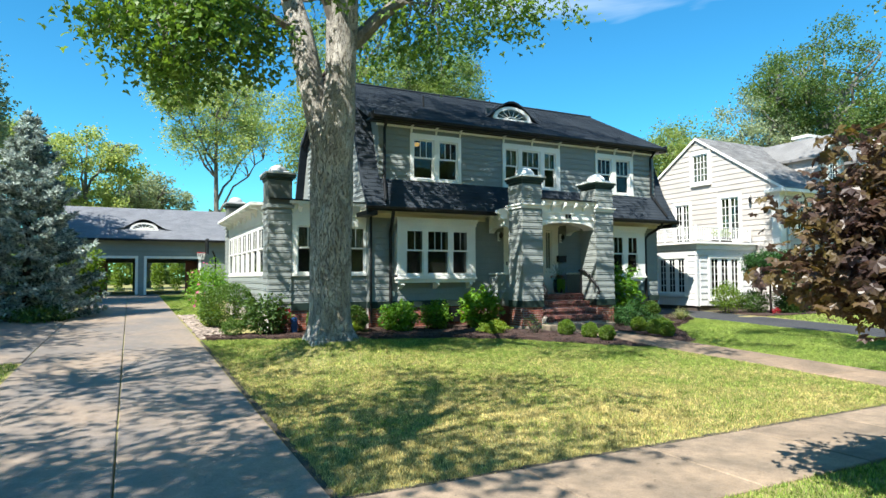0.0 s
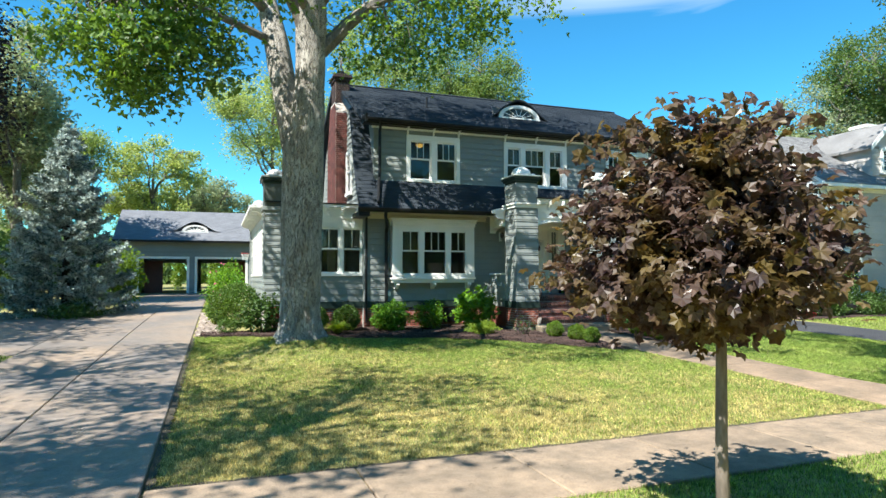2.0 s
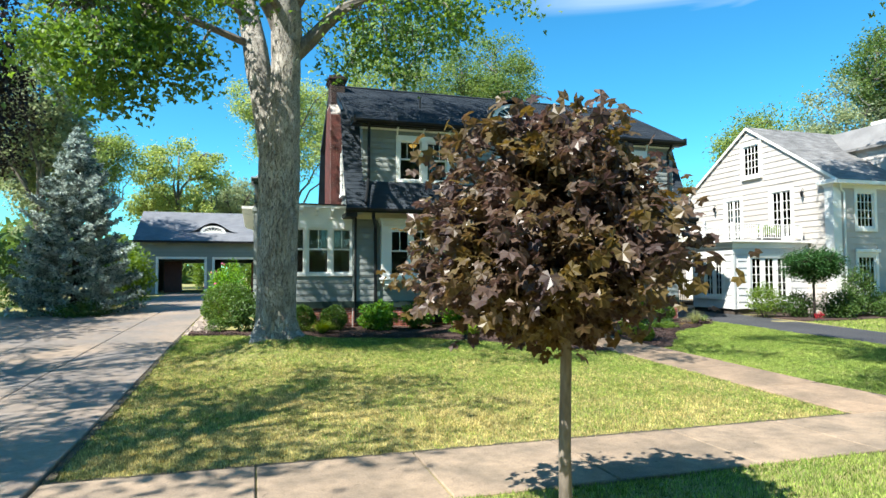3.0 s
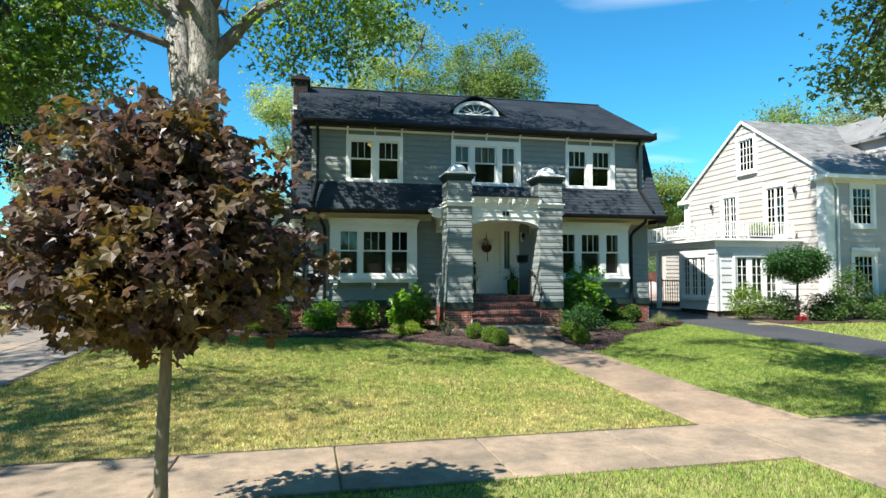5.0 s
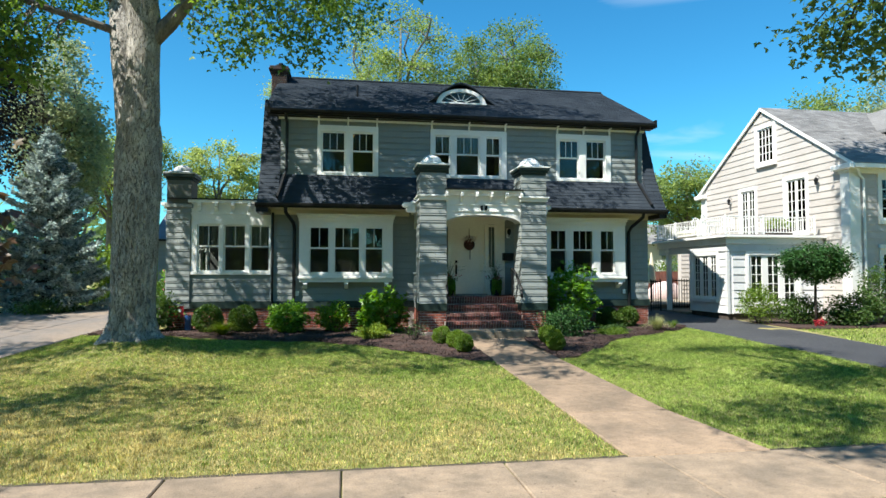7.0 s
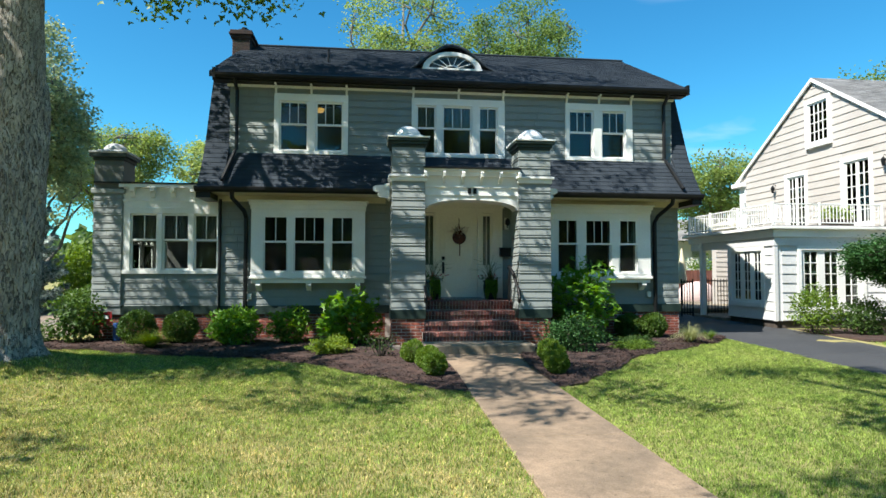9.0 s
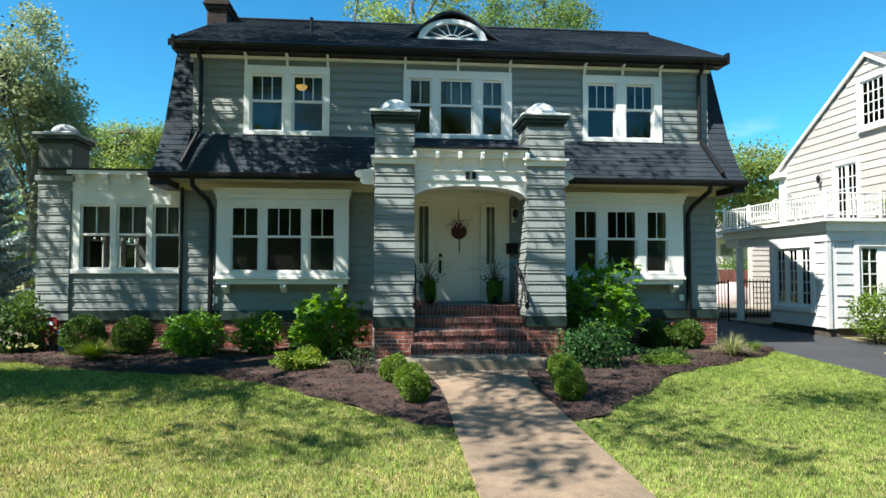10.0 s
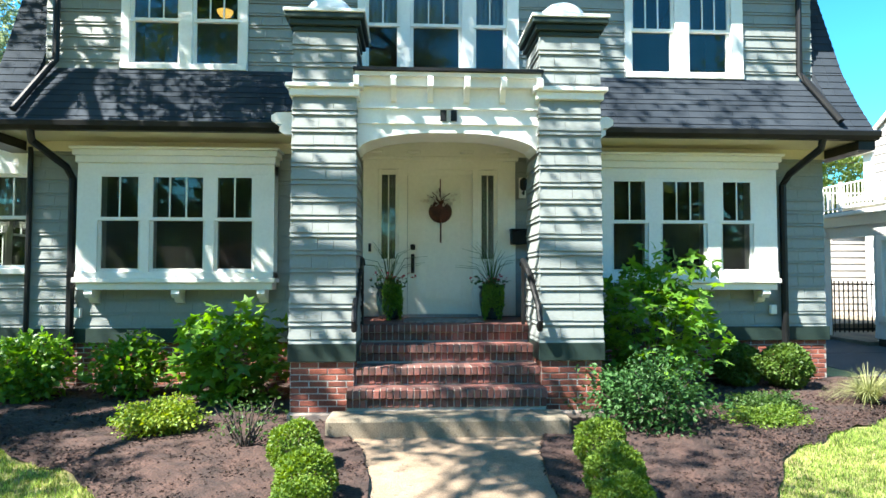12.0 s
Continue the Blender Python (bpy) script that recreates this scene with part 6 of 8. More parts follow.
wing = part("rear_wing", boxes((WX, 28.0, WYF, WYF + 0.3, 0.3, 3.3)), M_NB, neighbor, "low white clapboard garden wall behind the porch")
clapboards(wing, face_y(WYF), lambda z: (WX, 28.0), 0.7, 3.2, [], 0.2)
part("rear_wing_roof", boxes((WX - 0.1, 28.0, WYF - 0.15, WYF + 0.4, 3.3, 3.46)), M_NBROOF, neighbor)
patio = put("patio", boxes((18.8, 29.5, 23.45, 33.0, 0.4, 0.735), bevel=0.02), M_STEPCONC)
tagged(patio, "pale concrete patio behind the houses", "patio", kind="structure")
fence = thing("board_fence", "red-brown board fence closing the back garden", "fence")
for k in range(64):
    part("board", boxes((19.0 + 0.2 * k, 19.185 + 0.2 * k, 33.0, 33.03, 0.7, 2.2)), M_FENCE, fence)
bm = bmesh.new()
bmesh.ops.create_uvsphere(bm, u_segments=20, v_segments=10, radius=1)
for v in bm.verts:
    v.co = Vector((25.1 + 1.0 * v.co.x, 29.3 + 0.6 * v.co.y, max(0.55, 0.9 + 0.75 * v.co.z + 0.05 * math.sin(9 * v.co.x) * math.cos(7 * v.co.y))))
cov = put("covered_grill", bm, mat("pale_pink_cover_cloth", (0.55, 0.42, 0.40), (0.5, 0.4, 0.38), 3, 30, 0.8, 0.3), None, "", True)
tagged(cov, "pale pink cloth cover over garden furniture", "furniture cover")
par = thing("closed_umbrella", "closed cream patio umbrella on a dark pole", "umbrella")
part("pole", tube(bmesh.new(), [(22.2, 25.2, 0.5), (22.2, 25.2, 3.0)], 0.025, 8), M_BLACK, par)
part("canopy", lathe(bmesh.new(), 22.2, 25.2, [(0.16, 1.6), (0.19, 1.75), (0.10, 2.5), (0.03, 3.0)], 12), M_CREAM, par)
shed = thing("far_white_house", "small white house with a grey roof behind the gardens", "house")
part("wall", boxes((30.0, 38.0, 46, 52, 0.5, 4.6)), M_WHITE, shed)
bm = bmesh.new()
prism(bm, [(45.5, 4.5), (49, 6.4), (52.5, 4.5)], "x", 29.7, 38.3)
part("roof", bm, M_NBROOF, shed)
part("window", boxes((34.0, 34.9, 45.94, 46.0, 3.3, 4.1)), M_GLASS, shed)

# ---- the garage ----
garage = thing("garage", "long grey garage with two open bays and an eyebrow dormer", "garage")
GY, GX0, GX1, GB, GE = 41.5, -3.55, 7.6, 0.88, 4.28
bays = [(-2.45, 0.30, GB, 3.12), (0.92, 3.85, GB, 3.12)]
gw = part("front_wall", wall_mesh(face_y(GY), GX0, GX1, 0.6, GE, 0.2, bays), M_GARAGE, garage)
z, k = 3.3, 0
me = bpy.data.meshes.new("siding_board")
v, f = wedges([(0, 1, 0, 0.13, 0.02, 0.004)])
me.from_pydata([tuple(c) for c in v], [], [tuple(int(i) for i in q) for q in f])
me.materials.append(M_GARAGE)
me.shade_flat()
z = GB
while z < GE - 0.05:
    for a, b in free_spans(GX0, GX1, z, z + 0.13, [(a - 0.15, b + 0.15, c, d + 0.16) for a, b, c, d in bays]):
        ob = new("siding_board", me)
        ob.parent = gw
        ob.matrix_basis = pose(0, GY, 0) @ Matrix.LocRotScale((a, 0, z), None, (b - a, 1, 1))
    z += 0.13
for a, b, c, d in bays:
    part("bay_trim", boxes((a - 0.15, a, GY - 0.04, GY + 0.2, c, d + 0.15), (b, b + 0.15, GY - 0.04, GY + 0.2, c, d + 0.15), (a, b, GY - 0.04, GY + 0.2, d, d + 0.15)), M_WHITE, garage, "white door-opening trim")
for xa, xb, ya, za in ((GX0, GX0 + 0.2, GY + 0.2, 0.6), (GX1 - 0.2, GX1, GY + 0.2, 0.6)):
    part("side_wall", boxes((xa, xb, ya, 48.2, za, GE)), M_GARAGE, garage)
for xa, xb, za in ((GX0 + 0.2, -2.1, 0.6), (0.2, 1.0, 0.6), (3.9, GX1 - 0.2, 0.6), (-2.1, 3.9, 3.0)):
    part("rear_wall", boxes((xa, xb, 48.0, 48.2, za, GE if za < 1 else GE - 0.004)), M_GARAGE, garage)
part("floor_slab", boxes((GX0, GX1, GY - 0.1, 48.2, 0.7, GB)), M_CONC, garage)
part("ceiling", boxes((GX0, GX1, GY + 0.2, 48.0, GE - 0.25, GE - 0.15)), M_INSIDE, garage)
for xa, xb in ((-2.3, -1.2), (3.2, 3.9)):
    part("inside_door", boxes((xa, xb, 43.0, 43.08, GB, 3.0)), M_REDDOOR, garage, "brown-red wooden inner wall")
bm = bmesh.new()
prism(bm, [(GY - 0.45, GE - 0.02), (44.85, 6.45), (48.6, GE - 0.02), (48.6, GE - 0.14), (44.85, 6.3), (GY - 0.45, GE - 0.14)], "x", GX0 - 0.35, GX1 + 0.35)
groof = part("roof", bm, M_GARAGEROOF, garage, "blue-grey shingled gable roof")
roof_field("roof_covering", groof, (GX0 - 0.35, GY - 0.45, GE), (GX1 + 0.35, GY - 0.45, GE), (0, 3.8, 6.47 - GE), 0.17, 0.4, M_GARAGEROOF, 9)
part("gutter", boxes((GX0 - 0.35, GX1 + 0.35, GY - 0.55, GY - 0.45, GE - 0.12, GE - 0.01)), M_BLACK, garage)
gcx, gby = 0.75, GY + 0.65
bm = bmesh.new()
fr, rr = [], []
gsl = (6.45 - GE) / (44.85 - GY + 0.45)
for i in range(25):
    u = -1.3 + 2.6 * i / 24
    zz = GE + gsl * (gby - GY + 0.45) + 0.62 * (0.5 + 0.5 * math.cos(math.pi * max(-1, min(1, u / 1.25)))) + 0.02
    fr.append(bm.verts.new((gcx + u * 1.2, gby - 0.1, zz)))
    rr.append(bm.verts.new((gcx + u * 1.2, GY - 0.45 + (zz - GE) / gsl + 0.05, zz)))
for i in range(24):
    bm.faces.new((fr[i], fr[i + 1], rr[i + 1], rr[i]))
gbrow = part("eyebrow_dormer", bm, M_GARAGEROOF, garage, "dark eyebrow dormer", smooth=True)
gbz = GE + gsl * (gby - GY + 0.45)
part("arch_frame", arch_ring(0.62, 0.34, 0.80, 0.44, gcx, gby - 0.06, gby + 0.06, gbz), M_WHITE, gbrow)
part("arch_sill", boxes((gcx - 0.82, gcx + 0.82, gby - 0.08, gby + 0.06, gbz - 0.05, gbz + 0.03)), M_WHITE, gbrow)
bm = bmesh.new()
for a in range(20, 180, 28):
    dd = Vector((math.cos(radians(a)) * 0.64, 0, math.sin(radians(a)) * 0.36))
    tube(bm, [Vector((gcx, gby, gbz)), Vector((gcx, gby, gbz)) + dd], 0.03, 5)
part("fan_muntins", bm, M_WHITE, gbrow)
# Opaque dark sheet in place of glass before an unlit loft.
part("dark_pane_sheet", boxes((gcx - 0.66, gcx + 0.66, gby + 0.05, gby + 0.08, gbz, gbz + 0.36)), M_INSIDE, gbrow)

hoop = thing("basketball_hoop", "basketball hoop with a black backboard beside the garage", "basketball hoop")
part("pole", tube(bmesh.new(), [(4.55, 38.9, 0.75), (4.55, 38.9, 3.1), (4.35, 38.6, 3.5)], 0.05, 8), M_BLACK, hoop)
part("backboard", boxes((3.98, 4.06, 37.9, 39.2, 3.3, 4.2)), M_BLACK, hoop)
part("rim", tube(bmesh.new(), [(3.72 + 0.23 * math.cos(a), 38.55 + 0.23 * math.sin(a), 3.4) for a in (radians(20 * i) for i in range(19))], 0.02, 6, False), L_RED, hoop)
bm = bmesh.new()
for i in range(10):
    a = radians(36 * i)
    tube(bm, [(3.72 + 0.23 * math.cos(a), 38.55 + 0.23 * math.sin(a), 3.4), (3.72 + 0.14 * math.cos(a + 0.5), 38.55 + 0.14 * math.sin(a + 0.5), 3.0)], 0.012, 4)
part("net", bm, M_WHITE, hoop)


# ---- trees and shrubs ----
def crown_points(ells, n, seed, shell=0.45):
    """Cluster centres spread through a set of ellipsoids (centre, radii, weight), more of them near the skin."""
    g = np.random.default_rng(seed)
    out = []
    tot = sum(e[2] for e in ells)
    for c, r, w in ells:
        k = int(n * w / tot)
        d = unit(g.normal(size=(k, 3)))
        rad = g.uniform(shell, 1.0, (k, 1)) ** 0.6
        out.append(np.array(c) + d * rad * np.array(r))
    return np.concatenate(out)


def limb(bm, a, b, r0, r1, sag, g, sides=6, wob=0.08, steps=5):
    a, b = Vector(a), Vector(b)
    L = (b - a).length
    pts = []
    for i in range(steps + 1):
        t = i / steps
        p = a.lerp(b, t)
        p.z += sag * L * math.sin(math.pi * t)
        if 0 < i < steps:
            p += Vector((g.uniform(-1, 1), g.uniform(-1, 1), g.uniform(-1, 1))) * wob * L
        pts.append(p)
    tube(bm, pts, [r0 + (r1 - r0) * i / steps for i in range(steps + 1)], sides, False)
    return pts


def build_tree(name, label, category, trunk, trunk_r, limbs, ells, clusters, per, spread, size, leafm, barkm, seed, shape=KITE, up=0.6, droop=0.3, group="", sides=8, twigs=True, shell=0.45):
    """A tree: a tapered trunk along a path, limbs, twigs out to every leaf cluster, and the leaves."""
    t = thing(name, label, category, group)
    g = random.Random(seed)
    bm = tube(bmesh.new(), trunk, trunk_r, sides + 4, True)
    nodes = [Vector(p) for p in trunk[max(1, len(trunk) // 2):]]
    part("trunk", bm, barkm, t, smooth=True)
    bm = bmesh.new()
    for a, b, r in limbs:
        nodes += limb(bm, a, b, r, r * 0.35, 0.06, g, sides, 0.05)[1:]
    C = crown_points(ells, clusters, seed, shell)
    na = np.array([list(p) for p in nodes])
    if twigs:
        for c in C:
            d = np.linalg.norm(na - c, axis=1) + 1.2 * np.maximum(0, na[:, 2] - c[2])
            a = na[int(np.argmin(d))]
            L = float(np.linalg.norm(c - a))
            limb(bm, a, c, min(0.012 + 0.012 * L, 0.07), 0.006, 0.05, g, 4, 0.06, 4)
    if len(bm.verts):
        part("branchwork", bm, barkm, t)["kind"] = "stuff"
    else:
        bm.free()
    gg = np.random.default_rng(seed + 1)
    pts = (C[:, None] + gg.normal(size=(len(C), per, 3)) * np.array([spread, spread, spread * 0.7])).reshape(-1, 3)
    mid = np.mean(C, 0)
    leaves("crown", pts, size, shape, leafm, t, up, droop, unit(pts - mid) * 0.8, seed + 2)
    return t


# the large street maple in front of the house
BT = (3.95, 13.12)
big = thing("large_maple", "mature maple with thick grey furrowed trunk on the front lawn", "tree", at=(-0.05, 0.03, 0))
g = random.Random(3)
sides = 110
bm = bmesh.new()
rings = []
prof = [(0.35, 0.70, 0.28), (0.58, 0.57, 0.22), (0.76, 0.495, 0.15), (1.0, 0.45, 0.08), (1.5, 0.435, 0.05), (2.0, 0.445, 0.04), (2.8, 0.455, 0.035), (3.6, 0.46, 0.035), (4.2, 0.465, 0.035), (4.8, 0.46, 0.04), (5.2, 0.41, 0.05), (5.5, 0.26, 0.06)]
prof = [tuple(u + (v - u) * k / 8 for u, v in zip(a, b)) for a, b in zip(prof, prof[1:]) for k in range(8)] + [prof[-1]]
for z, r, root in prof:
    ring = []
    cx, cy = BT[0] + 0.015 * (z - 1), BT[1] + 0.01 * z
    for j in range(sides):
        a = 2 * math.pi * j / sides
        rr = r * (1 + root * (math.sin(5 * a + 0.7) * 0.6 + math.sin(3 * a + 2) * 0.5)) + 0.016 * noise.noise((5 * math.cos(a), 5 * math.sin(a), z * 1.2)) - 0.020 * max(0.0, 1 - 5 * abs(noise.noise((8 * math.cos(a), 8 * math.sin(a), z * 1.3 + 4))))
        ring.append(bm.verts.new((cx + rr * math.cos(a), cy + rr * math.sin(a), z)))
    rings.append(ring)
for a, b in zip(rings, rings[1:]):
    for j in range(sides):
        bm.faces.new((a[j], a[(j + 1) % sides], b[(j + 1) % sides], b[j]))
bm.faces.new(rings[-1])
part("trunk", bm, M_BARK, big, "thick furrowed grey trunk", smooth=True)
bm = bmesh.new()
nodes = []
FORKS = [([(3.95, 13.15, 3.4), (3.87, 13.2, 4.6), (3.75, 13.36, 5.5), (3.64, 13.5, 6.2), (3.54, 13.64, 6.8), (3.45, 13.77, 7.45), (3.2, 14.15, 8.8), (2.8, 14.6, 11)], [0.27, 0.30, 0.30, 0.285, 0.30, 0.29, 0.23, 0.14]),
         ([(3.98, 13.13, 3.4), (4.04, 13.08, 4.6), (4.09, 13.0, 5.5), (4.12, 12.95, 6.2), (4.13, 12.92, 6.8), (4.14, 12.9, 7.45), (4.08, 12.5, 9.0), (3.4, 12.2, 12)], [0.30, 0.41, 0.38, 0.335, 0.335, 0.345, 0.29, 0.17])]


def stem(bm, path, radii, sides=48):
    """A thick barked stem with shallow furrows, smoothed along its path."""
    P, R = np.array(path, float), np.array(radii)
    t = np.linspace(0, len(P) - 1, 8 * len(P))
    pts = np.stack([np.interp(t, np.arange(len(P)), P[:, k]) for k in range(3)], 1)
    rr = np.interp(t, np.arange(len(P)), R)
    pts[1:-1] = (pts[:-2] + 2 * pts[1:-1] + pts[2:]) / 4
    rings = []
    for (x, y, z), q in zip(pts, rr):
        ring = []
        for j in range(sides):
            a = 2 * math.pi * j / sides
            k = q * (1 + 0.05 * noise.noise((2 * math.cos(a), 2 * math.sin(a), z * 0.9 + x * 3))) - 0.016 * max(0.0, 1 - 5 * abs(noise.noise((7 * math.cos(a) + x, 7 * math.sin(a) + y, z * 1.3))))
            ring.append(bm.verts.new((x + k * math.cos(a), y + k * math.sin(a), z)))
        rings.append(ring)
    for a, b in zip(rings, rings[1:]):
        for j in range(sides):
            bm.faces.new((a[j], a[(j + 1) % sides], b[(j + 1) % sides], b[j]))


for p, r in FORKS:
    stem(bm, p, r)
    nodes += [Vector(q) for q in p[5:]]
part("forked_stem", bm, M_BARK, big, "two forked main stems", smooth=True)
bm = bmesh.new()
BOUGHS = [((3.4, 13.75, 7.45), (0.2, 12.0, 7.7), 0.10), ((4.28, 12.9, 7.0), (7.0, 12.4, 9.0), 0.19), ((3.3, 14.0, 8.2), (0.6, 12.4, 9.3), 0.13), ((4.25, 12.8, 8.0), (6.0, 10.5, 9.5), 0.13), ((4.0, 12.85, 7.4), (3.0, 12.2, 9.6), 0.16),
         ((3.2, 14.1, 8.6), (0.4, 15.2, 9.6), 0.13), ((4.2, 13.0, 8.6), (7.5, 15.0, 9.8), 0.13), ((4.1, 12.8, 7.8), (2.4, 9.8, 8.8), 0.11), ((4.2, 13.1, 7.9), (4.2, 16.5, 9.5), 0.12), ((4.2, 12.9, 8.9), (8.8, 12.0, 10.0), 0.13)]
for a, b, r in BOUGHS:
    nodes += limb(bm, a, b, r, 0.04, 0.06, g, 8, 0.03, 7)[2:]
# Some lobes are added above the view to cast dapples on lawn and walk.
ELLS = [((0.9, 11.4, 8.2), (2.2, 2.0, 1.2), 0.8), ((1.8, 11.2, 8.6), (2.2, 2.0, 1.2), 0.6), ((1.2, 13.4, 9.4), (2.2, 2.4, 1.5), 0.4), ((0.9, 15.2, 8.8), (2.0, 1.1, 1.0), 0.45), ((0.6, 11.1, 6.05), (1.4, 1.2, 1.0), 0.65), ((1.4, 11.7, 6.2), (1.3, 1.3, 0.85), 0.55),
        ((2.4, 10.2, 7.6), (1.6, 1.0, 0.7), 0.25), ((4.0, 8.0, 8.8), (1.9, 1.3, 0.6), 0.26)]
RIGHT_ELLS = [((7.0, 12.3, 9.2), (2.8, 2.4, 1.3), 0.45), ((6.7, 12.2, 7.7), (1.8, 1.6, 0.8), 0.40), ((8.6, 12.1, 8.8), (1.7, 1.6, 0.9), 0.28), ((7.6, 15.0, 9.1), (2.2, 1.2, 1.2), 0.75), ((6.6, 15.2, 8.0), (1.5, 1.0, 0.8), 0.55), ((5.6, 14.6, 8.2), (1.5, 1.2, 0.9), 0.35), ((7.3, 9.4, 9.2), (2.0, 1.3, 0.7), 0.30), ((6.0, 7.4, 9.2), (1.6, 1.2, 0.6), 0.28), ((4.5, 12.8, 11.4), (4.0, 3.6, 1.4), 0.25), ((8.2, 14.6, 10.6), (2.4, 2.2, 1.3), 0.15), ((4.0, 15.6, 9.6), (2.6, 1.8, 1.2), 0.15), ((5.6, 10.0, 9.3), (1.4, 1.2, 0.6), 0.26), ((7.6, 6.9, 9.2), (1.2, 1.0, 0.5), 0.24)]
C = crown_points(ELLS, 205, 5, 0.3)
C = np.concatenate([C, crown_points(RIGHT_ELLS, 124, 6, 0.3)])
# Clusters are thinned where sun should reach wall, porch and shrubs.
g2 = np.random.default_rng(91)
thin = []
for x, y, z in C:
    a, b, c = (16.2 - y) / 0.4, (15.2 - y) / 0.4, z - 0.5
    gap = 0.0
    if 6.3 < x + 0.71 * a < 10.3 and 0.3 < z - a < 1.8:
        gap = 0.75
    elif 10.3 < x + 0.71 * b < 14 and 1.2 < z - b < 4.7:
        gap = 0.3
    elif 6.6 < x + 0.71 * c < 10.4 and 15.2 < y + 0.4 * c < 17.0:
        gap = 0.75
    elif 6.3 < x + 0.71 * a < 10.3 and 1.8 <= z - a < 6.5:
        gap = 0.3
    elif 7 < x + 0.71 * c < 11.2 and 13.3 < y + 0.4 * c < 15.4:
        gap = 0.5
    thin.append(g2.uniform() >= gap)
C = C[np.array(thin)]
na = np.array([list(p) for p in nodes])
for c in C:
    d = np.linalg.norm(na - c, axis=1)
    a = na[int(np.argmin(d))]
    limb(bm, a, c, 0.012 + 0.010 * float(d.min()), 0.006, 0.07, g, 4, 0.07, 4)
part("branchwork", bm, M_LIMB, big)["kind"] = "stuff"
gg = np.random.default_rng(8)
pts = (C[:, None] + gg.normal(size=(len(C), 66, 3)) * np.array([0.29, 0.29, 0.21])).reshape(-1, 3)
# Upper crown out of view, added to shade the roof and dormer.
C2 = crown_points([((6.3, 15.2, 12.6), (6.0, 3.4, 1.8), 1.0)], 250, 12, 0.1)
pts = np.concatenate([pts, (C2[:, None] + gg.normal(size=(len(C2), 40, 3)) * np.array([0.27, 0.27, 0.22])).reshape(-1, 3)])
leaves("crown", pts, 0.150, MAPLE_FAR, L_BIG, big, 0.45, 0.7, None, 9, "bright green maple leaves")

# the young purple maple by the sidewalk
MT = (5.52, 2.45)
young = thing("purple_maple", "young purple-leaved maple with a slim grey trunk by the sidewalk", "tree")
part("trunk", tube(bmesh.new(), [(MT[0], MT[1], -0.02), (MT[0] - 0.01, MT[1], 0.7), (MT[0] + 0.01, MT[1], 1.4), (MT[0], MT[1], 2.0), (MT[0] - 0.02, MT[1], 2.7), (MT[0] - 0.06, MT[1], 3.15)], [0.055, 0.043, 0.038, 0.030, 0.018, 0.008], 12), M_YOUNGBARK, young, "slim grey-brown trunk", smooth=True)
bm = bmesh.new()
g = random.Random(5)
gg = np.random.default_rng(15)
cl = []
for k in range(96):
    u = 1 - 2 * (k + 0.5) / 96
    a = 2.39996 * k
    q = math.sqrt(1 - u * u)
    rr = gg.uniform(0.60, 1.06)
    e = Vector((MT[0] - 0.12 + 0.95 * rr * q ** 1.1 * math.cos(a), MT[1] + 0.13 + 0.84 * rr * q ** 1.1 * math.sin(a), 2.02 + rr * u * (1.10 if u > 0 else 0.40)))
    s = Vector((MT[0], MT[1], max(1.36, min(e.z - 0.15, 1.40 + 0.75 * (e.z - 1.45)))))
    pts_l = limb(bm, s, e, 0.013, 0.004, 0.10, g, 5, 0.03, 6)
    for i in range(2, 7):
        cl += [np.array(pts_l[i]) + gg.normal(size=3) * np.array([0.09, 0.09, 0.07]) for _ in range(2 if i < 5 else 3)]
part("branchwork", bm, M_DARKBARK, young)["kind"] = "stuff"
C = np.array(cl)
pts = (C[:, None] + gg.normal(size=(len(C), 7, 3)) * np.array([0.10, 0.10, 0.065])).reshape(-1, 3)
mid = np.array([MT[0], MT[1], 2.0])
leaves("crown", pts, 0.110, MAPLE, L_PURPLE, young, 0.5, 0.7, unit(pts - mid) * 1.2, 16, "dark purple-bronze lobed leaves")

